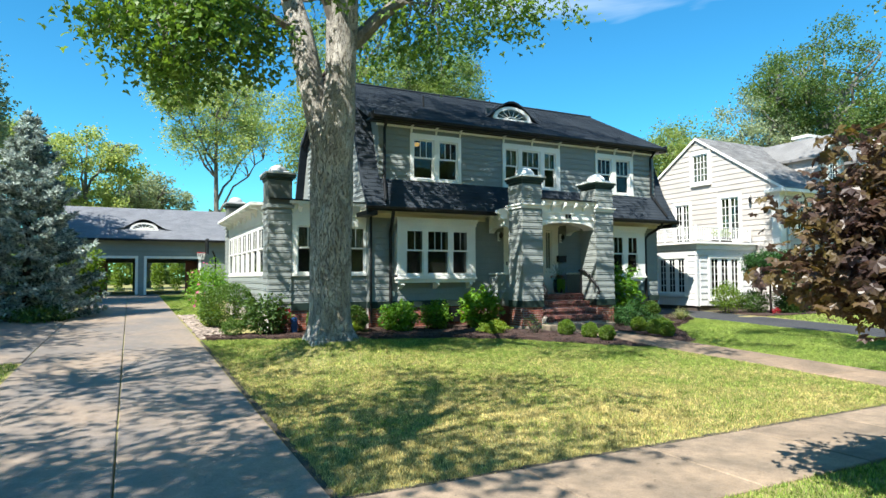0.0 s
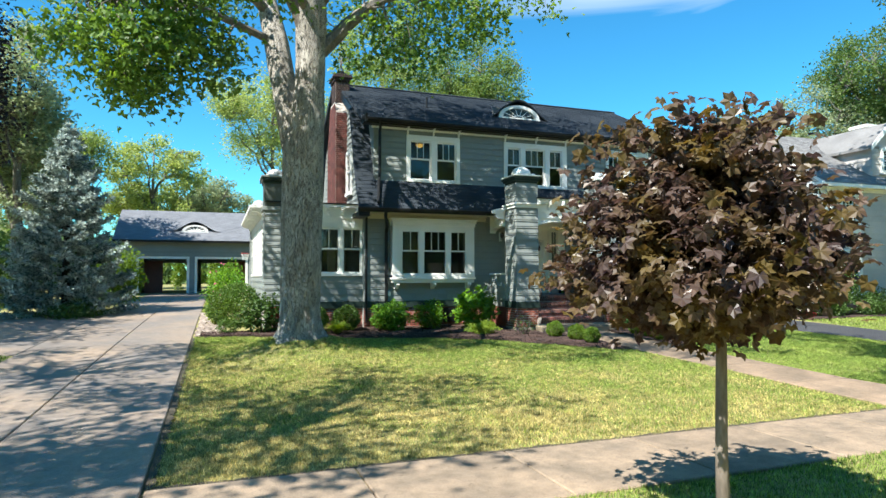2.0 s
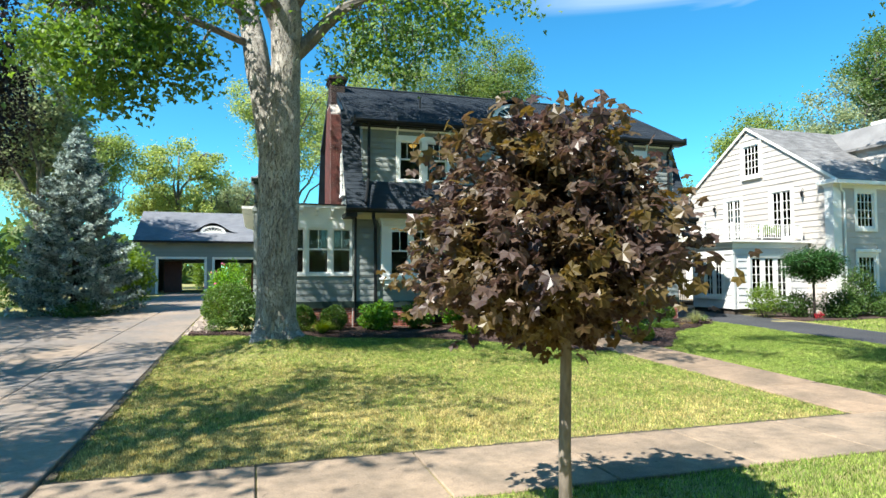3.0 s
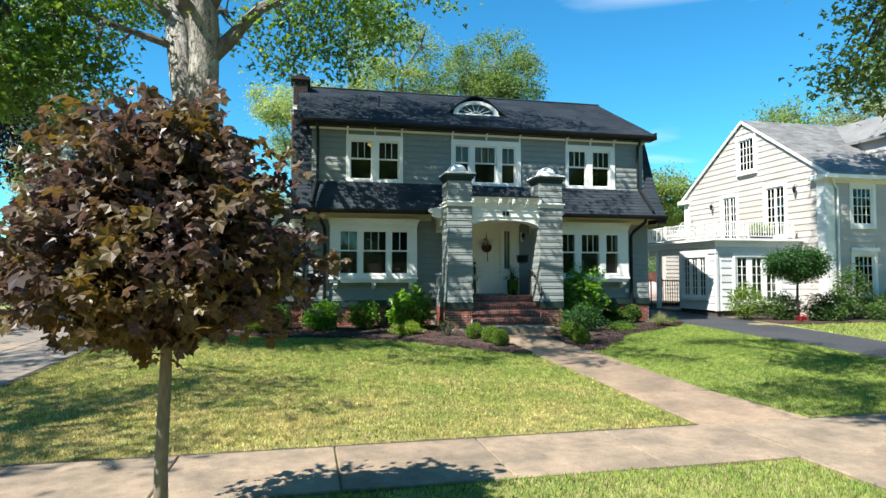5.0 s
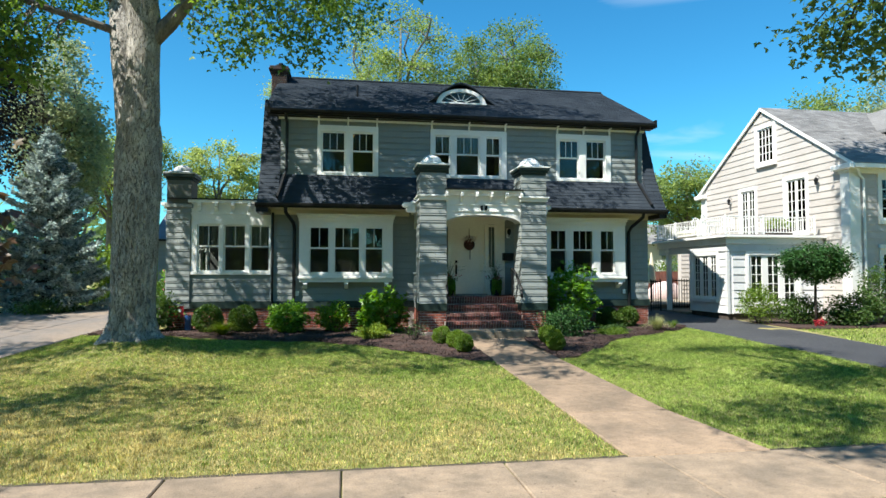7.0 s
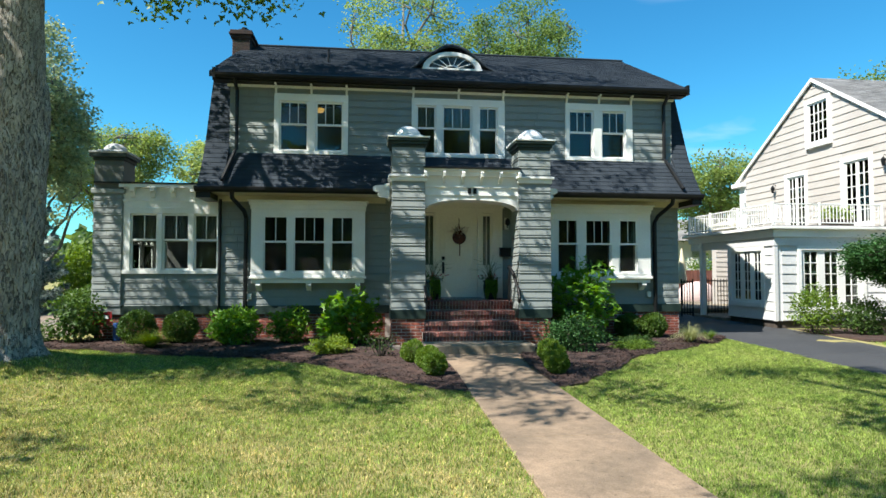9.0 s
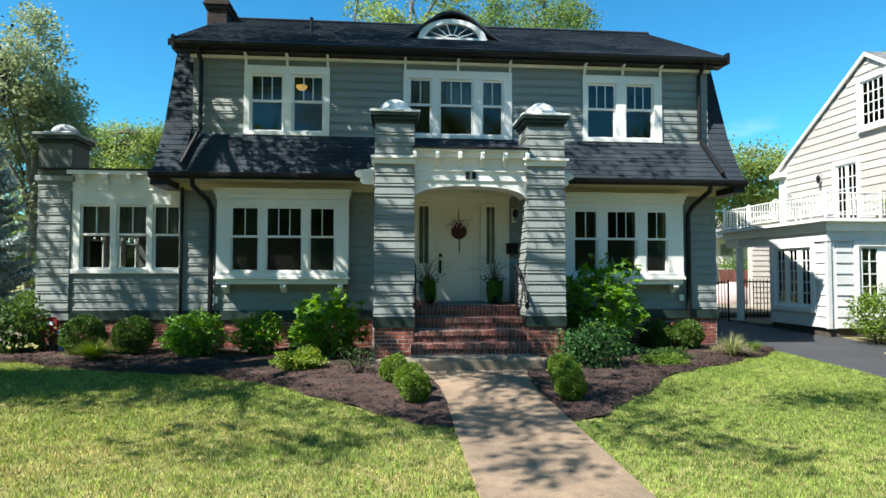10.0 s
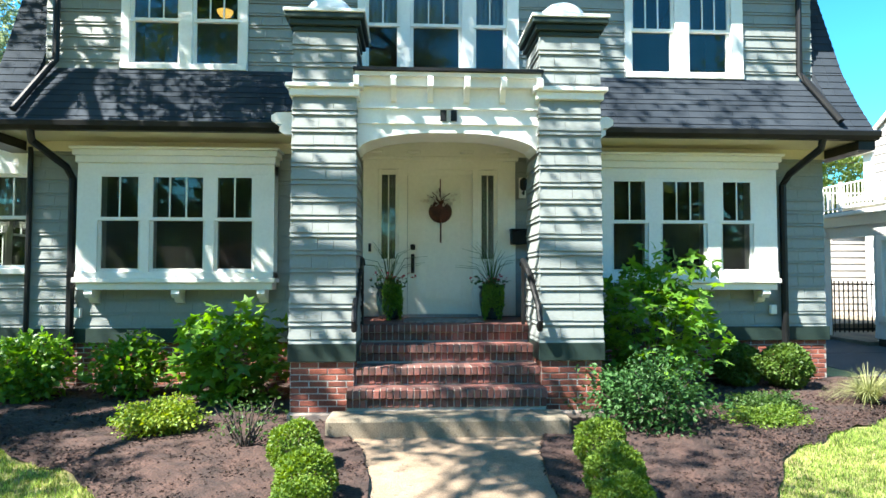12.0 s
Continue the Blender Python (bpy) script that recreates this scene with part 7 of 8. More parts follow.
# blue spruces beside the drive
def spruce(x, y, h, r, seed, label, leafm=L_SPRUCE):
    t = thing("blue_spruce", label, "tree")
    z0 = gz(x, y)
    part("trunk", tube(bmesh.new(), [(x, y, z0 - 0.1), (x, y, z0 + h * 0.6), (x, y, z0 + h)], [0.16, 0.08, 0.015], 8), M_DARKBARK, t)
    g = np.random.default_rng(seed)
    bm = bmesh.new()
    gr = random.Random(seed)
    P, O = [], []
    n = int(27 * h)
    for k in range(n):
        f = k / n
        hz = z0 + 0.2 + (h - 0.45) * (int(f * 3.0 * h) / (3.0 * h)) + gr.uniform(-0.05, 0.09)
        L = r * (1 - f) ** 0.74 * gr.uniform(0.52, 1.08) * (1 if f < 0.8 else 1.7 - 0.875 * f) + 0.08
        a = 2.399 * k + gr.uniform(-0.3, 0.3)
        d = np.array([math.cos(a), math.sin(a), 0])
        drop = 0.30 * (1 - f) - 0.12 + gr.uniform(-0.06, 0.06)

        def bend(s):
            return L * (-drop * s + 0.24 * s ** 3)

        pts = [np.array([x, y, hz]) + d * L * s + np.array([0, 0, bend(s)]) for s in (0, 0.35, 0.7, 1.0)]
        tube(bm, pts, [0.02, 0.014, 0.009, 0.004], 4, False)
        m = int(190 * L) + 30
        s = g.uniform(0.12, 1.0, m) ** 0.75
        sidew = np.cross(d, [0, 0, 1])
        twig = np.round(s * 9) / 9
        wv = g.uniform(-1, 1, m) * 0.34 * (1.08 - twig) * L ** 0.85
        s2 = twig + 0.55 * np.abs(wv) / L + g.normal(size=m) * 0.018 / L
        base = np.array([x, y, hz]) + d * (L * s2)[:, None] + np.array([0, 0, 1]) * (bend(s2) - 0.22 * np.abs(wv) + g.normal(size=m) * 0.022)[:, None] + sidew * wv[:, None]
        P.append(base)
        O.append((d + np.sign(wv)[:, None] * sidew * 0.8 + np.array([0, 0, 0.35])) * 2.4)
    part("branchwork", bm, M_DARKBARK, t)["kind"] = "stuff"
    leaves("crown", np.concatenate(P), 0.18, (KITE[0] * np.array([0.5, 1, 1]), KITE[1]), leafm, t, 0.35, 0.0, np.concatenate(O), seed)
    return t


spruce(-3.15, 25.4, 7.4, 2.45, 21, "silvery blue spruce with dense tiers beside the driveway")


def far_tree(x, y, h, r, leafm, seed, label, clusters=150, per=60, size=0.30, trunk_r=0.3, low=0.3, spread=0.6, name="tree", barkm=M_LIMB, lean=0.0):
    z0 = gz(x, y)
    gr = random.Random(seed)
    top = z0 + h
    cz = z0 + h * (low + 1) / 2
    hr = h * (1 - low) / 2
    ells = [((x + lean, y, cz + hr * 0.15), (r * 0.8, r * 0.8, hr * 0.85), 1.2)]
    for k in range(6):
        a = 1.05 * k + gr.uniform(-0.4, 0.4)
        q = gr.uniform(0.45, 0.7)
        ells.append(((x + lean + r * q * math.cos(a), y + r * q * math.sin(a), cz + hr * gr.uniform(-0.55, 0.55)), (r * 0.45, r * 0.45, hr * 0.38), 0.5))
    limbs = []
    for k in range(7):
        a = 0.9 * k + gr.uniform(-0.3, 0.3)
        zz = z0 + h * (low * 0.75 + 0.06 * k)
        limbs.append(((x, y, zz), (x + lean + r * 0.7 * math.cos(a), y + r * 0.7 * math.sin(a), min(top - 0.5, zz + h * 0.28)), trunk_r * 0.4))
    return build_tree(name, label, "tree", [(x, y, z0 - 0.2), (x + 0.05, y, z0 + h * 0.3), (x - 0.05 + lean * 0.5, y, z0 + h * 0.6), (x + lean, y, z0 + h * 0.92)], [trunk_r, trunk_r * 0.8, trunk_r * 0.5, 0.04], limbs, ells, clusters, per, spread, size, leafm, barkm, seed)


far_tree(11.7, 36, 18.3, 4.4, L_TREE, 31, "tall pale green tree rising behind the house", 400, 100, 0.165, spread=0.36)
far_tree(19.5, 38.5, 18.2, 3.9, L_MID, 32, "broad green tree rising behind the roof", 350, 100, 0.165, spread=0.36)
far_tree(7.0, 60, 20.5, 6.0, L_OLIVE_HAZE, 33, "light green tree with open branches behind the sunroom", 240, 100, 0.23, low=0.42, spread=0.5)
far_tree(-3.4, 60, 13.8, 4.4, L_OLIVE_HAZE, 34, "rounded olive-green tree behind the garage", 230, 80, 0.27, spread=0.36)
far_tree(1.6, 66, 11.2, 3.6, L_GREY, 35, "grey-green tree behind the garage", 180, 80, 0.26, spread=0.34)
far_tree(-11, 54, 13, 5.0, L_TREE, 36, "tall light green tree beyond the spruces", 240, 120, 0.22, spread=0.45)
far_tree(-8.2, 38.4, 15.5, 2.9, L_GREY, 37, "slender grey-green tree behind the spruce", 300, 75, 0.21, low=0.06, spread=0.34)
far_tree(-10.5, 30.5, 20, 3.7, L_DARKRED, 38, "dark copper-leaved tree at the edge of the drive", 460, 80, 0.2, low=0.05)
far_tree(29.5, 48, 6.6, 3.2, L_TREE2, 39, "deep green tree between the two houses", 190, 110, 0.2, spread=0.4)
far_tree(34, 42, 10, 4.0, L_TREE, 45, "green tree behind the neighbouring gable", 180, 110, 0.2, spread=0.4)
far_tree(44, 39, 15.0, 5.0, L_TREE, 40, "green tree behind the neighbouring house", 240, 110, 0.22, spread=0.5)
far_tree(50, 30, 22, 6.0, L_TREE2, 41, "tall dark green tree behind the neighbouring house", 360, 120, 0.22, trunk_r=0.45, spread=0.5)
far_tree(45, 33, 16, 4.5, L_GREY, 42, "grey-green tree beyond the neighbouring roof", 220, 110, 0.2, spread=0.42)
far_tree(60, 34, 20, 6, L_TREE2, 43, "dark green tree beyond the neighbouring house", 160, 60, 0.4)


def shrub(name, label, c, r, leafm, size, n, seed, shape=KITE, shell=0.7, up=0.5, droop=0.1, lump=0.12, stems=7, group="", category="shrub", flat=0.0):
    """A shrub: stems from one foot, and leaves that fill a lumpy rounded form."""
    x, y, z = c
    t = thing(name, label, category, group)
    z0 = gz(x, y) + 0.04
    g = random.Random(seed)
    if stems:
        bm = bmesh.new()
        for k in range(stems):
            a = 2 * math.pi * k / stems + g.uniform(-0.3, 0.3)
            q = g.uniform(0.35, 0.85)
            limb(bm, (x + 0.04 * math.cos(a), y + 0.04 * math.sin(a), z0 - 0.03), (x + r[0] * q * math.cos(a), y + r[1] * q * math.sin(a), z + r[2] * g.uniform(0.1, 0.6)), 0.012, 0.004, 0.04, g, 5, 0.05, 4)
        part("woody_base", bm, M_DARKBARK, t)["kind"] = "stuff"
    gg = np.random.default_rng(seed)
    d = unit(gg.normal(size=(n, 3)))
    k = 1 + lump * (np.sin(5 * d[:, 0] + seed) * np.sin(4 * d[:, 1] + 2 * seed) + np.sin(7 * d[:, 2] + 3 * d[:, 0]))
    rad = gg.uniform(shell, 1.03, n) * k
    p = np.array([x, y, z]) + d * rad[:, None] * np.array(r)
    p[:, 2] = np.maximum(p[:, 2], z0 + 0.02)
    leaves("foliage", p, size, shape, leafm, t, up, droop, d * 1.5, seed + 1)
    return t


# boxwood balls and the low plants in the beds
BRX = 16.93
BB = "boxwood balls in the mulch beds"
for i, (x, y, z, r) in enumerate(((4.72, 16.7, 0.76, 0.385), (5.66, 16.7, 0.75, 0.365), (BRX, 16.7, 0.70, 0.31), (BRX - 0.57, 16.9, 0.68, 0.30))):
    shrub("boxwood_ball", "clipped round dark green boxwood beside the house wall", (x, y, z), (r, r, r * 0.92), L_BOX, 0.052, 5200, 100 + i, shell=0.86, lump=0.04, group=BB, up=0.2)
for i, (x, y, z, r) in enumerate(((10.74, 13.70, 0.50, 0.22), (10.95, 12.96, 0.475, 0.215), (11.02, 12.38, 0.45, 0.20), (13.36, 13.66, 0.50, 0.22), (13.25, 12.94, 0.475, 0.215), (13.12, 12.36, 0.45, 0.20))):
    shrub("boxwood_ball", "small rounded yellow-green boxwood edging the front walk", (x, y, z), (r, r, r * 0.95), L_VINE, 0.030, 5600, 120 + i, shell=0.86, lump=0.05, group="small boxwoods by the walk", up=0.2)
shrub("hydrangea", "leafy green hydrangea against the foundation", (6.90, 16.35, 0.78), (0.55, 0.48, 0.42), L_HYD, 0.095, 2400, 140, shell=0.45, group="hydrangeas")
shrub("hydrangea", "rounded light green hydrangea against the foundation", (8.12, 16.5, 0.79), (0.47, 0.40, 0.40), L_HYD, 0.085, 2000, 141, shell=0.45, group="hydrangeas")
shrub("oakleaf_hydrangea", "oakleaf hydrangea with large bright lobed leaves beside the porch pillar", (9.47, 16.2, 0.97), (0.66, 0.55, 0.60), L_HYD, 0.20, 800, 142, OAKLEAF, 0.5, 0.8, 0.5, stems=9)
shrub("oakleaf_hydrangea", "tall oakleaf hydrangea with large lobed leaves crowding the pillar", (14.85, 16.1, 1.30), (0.80, 0.62, 1.0), L_HYD, 0.20, 1050, 143, OAKLEAF, 0.45, 0.8, 0.6, stems=10)
shrub("holly_bush", "glossy dark green holly bush spreading over the mulch", (14.25, 14.85, 0.68), (0.72, 0.52, 0.42), L_HOLLY, 0.055, 3600, 144, shell=0.4, lump=0.22, stems=10)
shrub("golden_juniper", "low chartreuse juniper spreading on the mulch", (9.15, 14.9, 0.50), (0.42, 0.34, 0.17), L_GOLD, 0.04, 6000, 145, shell=0.3, lump=0.2, stems=0, group="junipers")
shrub("golden_juniper", "low green and gold juniper spreading on the mulch", (15.65, 15.0, 0.40), (0.45, 0.32, 0.10), L_VINE, 0.034, 4200, 146, shell=0.3, lump=0.25, stems=0, group="junipers")
shrub("juniper", "low green juniper behind the golden one", (15.95, 15.5, 0.44), (0.45, 0.32, 0.12), L_SHRUB, 0.04, 3600, 147, shell=0.3, lump=0.2, stems=0, group="junipers")
shrub("twiggy_shrub", "sparse woody shrub with bare twigs and few leaves", (10.15, 14.35, 0.60), (0.40, 0.32, 0.25), L_SHRUB, 0.045, 260, 148, shell=0.4, stems=16)
# tufted grasses
def tuft(name, label, x, y, h, r, n, leafm, seed, arch=0.55):
    t = thing(name, label, "ornamental grass")
    g = np.random.default_rng(seed)
    z0 = gz(x, y) + 0.05
    V, F = [], []
    for k in range(n):
        a, q = g.uniform(0, 2 * math.pi), g.uniform(0.3, 1)
        d = np.array([math.cos(a), math.sin(a), 0])
        s = np.array([-d[1], d[0], 0]) * 0.007
        L = h * g.uniform(0.7, 1.15)
        prev = None
        for i, u in enumerate((0, 0.4, 0.75, 1.0)):
            p = np.array([x, y, z0]) + d * (0.05 + r * q * u ** 1.6) + np.array([0, 0, L * (u - arch * q * u * u)])
            w = s * (1 - 0.9 * u)
            V += [p - w, p + w]
            if i:
                b = len(V) - 4
                F.append((b, b + 1, b + 3, b + 2))
    arrays("blades", np.array(V), np.array(F), leafm, t)["kind"] = "stuff"


SGX = 17.38
tuft("golden_grass", "arching chartreuse grass clump in front of the boxwoods", 5.26, 15.95, 0.50, 0.62, 760, L_GOLD, 150, 0.8)
tuft("striped_grass", "pale striped grass clump at the bed corner", SGX, 15.75, 0.62, 0.55, 420, leaf_mat("pale_striped_blade", (0.20, 0.24, 0.08), (0.42, 0.42, 0.22), 0.3), 151, 0.95)
tuft("grass_clump", "small green grass clump at the drive edge", 18.1, 16.2, 0.30, 0.30, 160, L_VINE, 152)
# shrubs round the sunroom corner
shrub("rounded_shrub", "dense rounded green shrub beside the driveway", (2.68, 19.6, 1.05), (0.80, 0.78, 0.66), L_BOX, 0.06, 9000, 160, shell=0.85, lump=0.05, group="corner shrubs")
shrub("dark_shrub", "dark broad-leaved shrub at the sunroom corner", (3.3, 17.05, 0.92), (0.62, 0.42, 0.58), L_SHRUB, 0.10, 1500, 161, shell=0.4, group="corner shrubs")
shrub("small_shrub", "small bright green mound beside the stones", (2.45, 17.2, 0.58), (0.30, 0.28, 0.24), L_BOX, 0.045, 1400, 162, shell=0.6, stems=0)
shrub("gold_shrub", "yellow-green shrub at the drive edge", (2.15, 19.9, 0.85), (0.32, 0.5, 0.42), L_GOLD, 0.06, 1500, 163, shell=0.5)
hib = shrub("flowering_shrub", "tall flowering shrub with pink blooms beside the sunroom", (2.5, 23.0, 1.55), (0.75, 0.8, 0.9), L_HYD, 0.09, 3400, 164, shell=0.4, stems=8)
gg = np.random.default_rng(5)
d = unit(gg.normal(size=(26, 3)))
leaves("blooms", np.array([2.5, 23.0, 1.6]) + d * np.array([0.77, 0.82, 0.91]), 0.12, OAKLEAF, L_PINK, hib, 0.2, 0, None, 6, "pink flowers")["kind"] = "stuff"
shrub("viburnum", "broad olive-green shrub beside the garage", (-1.75, 28.6, 2.0), (0.95, 1.2, 1.2), L_VINE, 0.13, 3800, 165, shell=0.4)
shrub("big_shrub", "tall dark green shrub closing the side of the drive", (-6.3, 30.5, 1.9), (1.8, 1.6, 1.9), L_SHRUB, 0.15, 5200, 168, shell=0.3)
shrub("big_shrub", "tall green shrub beyond the spruces", (-4.2, 36.5, 2.0), (1.6, 1.6, 1.8), L_BOX, 0.15, 4200, 169, shell=0.3)
shrub("low_hedge", "low green plants under the spruces", (-2.6, 24.2, 0.75), (1.0, 1.4, 0.30), L_SHRUB, 0.10, 2200, 166, shell=0.3, stems=0)
shrub("low_hedge", "low green plants along the drive", (-3.0, 29.5, 0.95), (0.7, 2.6, 0.35), L_BOX, 0.10, 2600, 167, shell=0.3, stems=0)
for i, x in enumerate((25.0, 26.6, 28.2, 29.8)):
    shrub("garden_hedge", "leafy green hedge behind the board fence", (x, 34.6, 1.75), (1.0, 0.7, 1.25), L_VINE, 0.14, 1500, 190 + i, shell=0.4, stems=0, group="hedge behind the fence")
for i, (x, y) in enumerate(((1.9, 50.5), (3.1, 50.5), (-0.7, 50.5), (0.6, 51))):
    shrub("arborvitae", "slim green arborvitae behind the open garage", (x, y, 2.1), (0.5, 0.5, 1.3), L_VINE, 0.12, 1500, 170 + i, shell=0.4, stems=0, group="arborvitae behind the garage")
# planting at the neighbour's house
lol = build_tree("standard_tree", "small umbrella-shaped tree on a slim trunk", "tree", [(22.95, 16.2, 0.4), (22.93, 16.2, 1.2), (22.96, 16.2, 2.2)], [0.05, 0.04, 0.03],
                 [((22.95, 16.2, 1.95), (22.95 + 0.8 * math.cos(a), 16.2 + 0.8 * math.sin(a), 2.45), 0.02) for a in (0.3, 1.3, 2.4, 3.5, 4.6, 5.6)],
                 [((22.95, 16.2, 2.32), (1.02, 0.95, 0.58), 1.0)], 220, 60, 0.12, 0.085, L_HOLLY, M_DARKBARK, 180, up=1.0, shell=0.3)
nb_bed = put("mulch_bed", boxes((21.9, 34.0, 15.65, 18.5, 0.2, 0.40), bevel=0.04), M_MULCH)
tagged(nb_bed, "dark mulch bed along the front of the neighbouring house", "mulch bed", kind="structure")
for i, (x, w) in enumerate(((24.0, 0.8), (26.4, 0.9), (28.6, 1.0), (30.8, 1.1))):
    shrub("garden_shrub", "low dense dark green shrub along the neighbouring bed", (x, 16.1, 0.68), (w, 0.5, 0.36), L_SHRUB, 0.075, 2400, 230 + i, shell=0.4, group="low shrubs in the neighbouring bed")
shrub("variegated_shrub", "pale variegated shrub beside the neighbouring sunroom", (21.75, 17.3, 1.05), (0.66, 0.55, 0.62), L_VINE, 0.07, 2800, 181, shell=0.4)
shrub("garden_shrub", "olive-green shrub under the small standard tree", (22.9, 16.9, 0.85), (0.8, 0.6, 0.5), L_SHRUB, 0.075, 3200, 182, shell=0.4)
shrub("garden_shrub", "low dark green shrub by the neighbouring wall", (24.6, 16.4, 0.95), (1.0, 0.6, 0.5), L_SHRUB, 0.08, 2800, 183, shell=0.4)
shrub("garden_shrub", "taller dark shrub beside the pilaster", (25.6, 16.6, 1.45), (0.7, 0.5, 0.95), L_SHRUB, 0.08, 2600, 184, shell=0.4)
shrub("garden_shrub", "low dark green shrub before the neighbouring windows", (27.2, 16.5, 0.9), (1.3, 0.6, 0.5), L_SHRUB, 0.09, 2600, 185, shell=0.4)
shrub("red_flowers", "small patch of red flowers at the bed edge", (22.8, 15.9, 0.52), (0.22, 0.15, 0.10), L_RED, 0.06, 120, 186, shell=0.3, stems=0, category="flowers")

# ---- things on and round the porch ----
def planter(x, y, seed):
    t = thing("planter", "blue-green glazed pot with trailing vine and wiry grasses", "planter", "porch planters")
    z = 1.356
    part("pot", lathe(bmesh.new(), x, y, [(0.11, z), (0.13, z + 0.02), (0.17, z + 0.22), (0.175, z + 0.34), (0.155, z + 0.40), (0.185, z + 0.43), (0.18, z + 0.455), (0.15, z + 0.45), (0.14, z + 0.41)], 24), M_POT, t, smooth=True)
    part("soil", lathe(bmesh.new(), x, y, [(0.142, z + 0.40), (0.142, z + 0.425)], 16), M_MULCH, t)
    g = np.random.default_rng(seed)
    n = 1500
    a = g.uniform(-1.9, -0.35, n) if seed < 203 else g.uniform(-2.5, -0.75, n)
    u = g.uniform(0, 1, n)
    p = np.stack([x + (0.20 + 0.03 * np.sin(3 * a)) * np.cos(a) * (1 + 0.1 * u), y + (0.215 + 0.02 * np.sin(5 * a)) * np.sin(a), z + 0.48 - 0.47 * u * (0.8 + 0.2 * np.sin(7 * a + seed))], 1)
    leaves("trailing_vine", p, 0.036, KITE, L_HYD, t, 0.0, 0.9, np.stack([np.cos(a), np.sin(a), -1 + 0 * a], 1), seed)
    p = np.array([x, y, z + 0.50]) + g.normal(size=(150, 3)) * np.array([0.10, 0.09, 0.04])
    leaves("filler_foliage", p, 0.06, KITE, L_SHRUB, t, 0.6, 0.1, None, seed + 1)["kind"] = "stuff"
    p = np.array([x, y - 0.04, z + 0.56]) + g.normal(size=(34, 3)) * np.array([0.12, 0.07, 0.035])
    leaves("red_blooms", p, 0.055, OAKLEAF, L_RED, t, 0.8, 0, None, seed + 2)["kind"] = "stuff"
    bm = bmesh.new()
    for k in range(26):
        b, q = g.uniform(0, 2 * math.pi), g.uniform(0.1, 0.75)
        h = g.uniform(0.40, 0.75)
        tube(bm, [(x, y, z + 0.44), (x + q * 0.3 * math.cos(b), y + q * 0.25 * math.sin(b), z + 0.44 + h * 0.6), (x + q * 0.75 * math.cos(b), y + q * 0.5 * math.sin(b), z + 0.44 + h * (1 - 0.5 * q))], [0.005, 0.004, 0.002], 3, False)
    part("wiry_grass", bm, L_SHRUB, t, "thin dark arching grass")["kind"] = "stuff"


planter(11.42, 16.75, 201)
planter(12.82, 16.75, 205)

basket = thing("door_basket", "round rust-brown hanging basket with dried flowers on the door", "door decoration")
bm = bmesh.new()
bx, bz, by = 12.14, 2.88, WY - 0.02
ring = []
for i in range(8):
    u = i / 7
    rr = 0.17 * math.sin(math.pi * (0.5 + 0.5 * u))
    ring.append((rr if i < 7 else 0.004, by + 0.02 - 0.09 * math.sin(math.pi * u / 2)))
rows_v = [[bm.verts.new((bx + r * math.cos(a), yy, bz + r * math.sin(a))) for a in (2 * math.pi * j / 24 for j in range(24))] for r, yy in ring]
for a, b in zip(rows_v, rows_v[1:]):
    for j in range(24):
        bm.faces.new((a[j], a[(j + 1) % 24], b[(j + 1) % 24], b[j]))
part("basket", bm, M_BASKET, basket, "rust-brown wicker basket", smooth=True)
part("ribbon", boxes((bx - 0.012, bx + 0.012, by - 0.09, by - 0.08, 2.42, 2.80)), M_BASKET, basket, "hanging ribbon")
part("cord", boxes((bx - 0.008, bx + 0.008, by + 0.03, by + 0.04, 2.98, 3.36)), M_BASKET, basket)
g = np.random.default_rng(44)
leaves("dried_flower", np.array([bx + 0.01, by - 0.07, bz + 0.14]) + g.normal(size=(44, 3)) * np.array([0.11, 0.025, 0.05]), 0.08, OAKLEAF, L_PALE, basket, 0.0, -0.4, np.array([[0, -1.5, 0.4]]), 45)["kind"] = "stuff"
bm = bmesh.new()
gs = random.Random(46)
for k in range(9):
    a, q = radians(gs.uniform(25, 155)), gs.uniform(0.10, 0.24)
    tube(bm, [(bx + gs.uniform(-0.05, 0.05), by - 0.04, bz + 0.1), (bx + 0.6 * q * math.cos(a), by - 0.08, bz + 0.12 + 0.6 * q * math.sin(a)), (bx + 1.1 * q * math.cos(a) + gs.uniform(-0.03, 0.03), by - 0.06, bz + 0.12 + q * math.sin(a))], [0.010, 0.008, 0.006], 4)
part("dried_stem", bm, M_BASKET, basket)["kind"] = "stuff"

for x in (10.82, 13.34):
    s = thing("porch_lantern", "black wall lantern with a pale glass shade beside the door", "lamp", "porch lanterns")
    part("back_plate", boxes((x - 0.05, x + 0.05, WY - 0.06, WY - 0.03, 3.08, 3.38), bevel=0.008), M_WHITE, s)
    part("arm", tube(bmesh.new(), [(x, WY - 0.05, 3.16), (x, WY - 0.16, 3.12), (x, WY - 0.17, 3.2)], 0.014, 6), M_BLACK, s)
    part("shade", lathe(bmesh.new(), x, WY - 0.17, [(0.035, 3.18), (0.062, 3.22), (0.058, 3.32), (0.02, 3.36)], 14), M_BLACK, s)
mb = thing("mailbox", "black wall-mounted mailbox beside the front door", "mailbox")
part("body", boxes((13.16, 13.50, WY - 0.16, WY - 0.03, 2.40, 2.60), bevel=0.01), M_BLACK, mb)
part("lid", boxes((13.15, 13.51, WY - 0.175, WY - 0.03, 2.60, 2.625), bevel=0.006), M_BLACK, mb)
rug = put("door_mat", boxes((11.62, 12.64, 16.15, 16.70, 1.352, 1.374), bevel=0.004), M_MAT)
tagged(rug, "grey striped woven mat lying before the front door", "door mat")
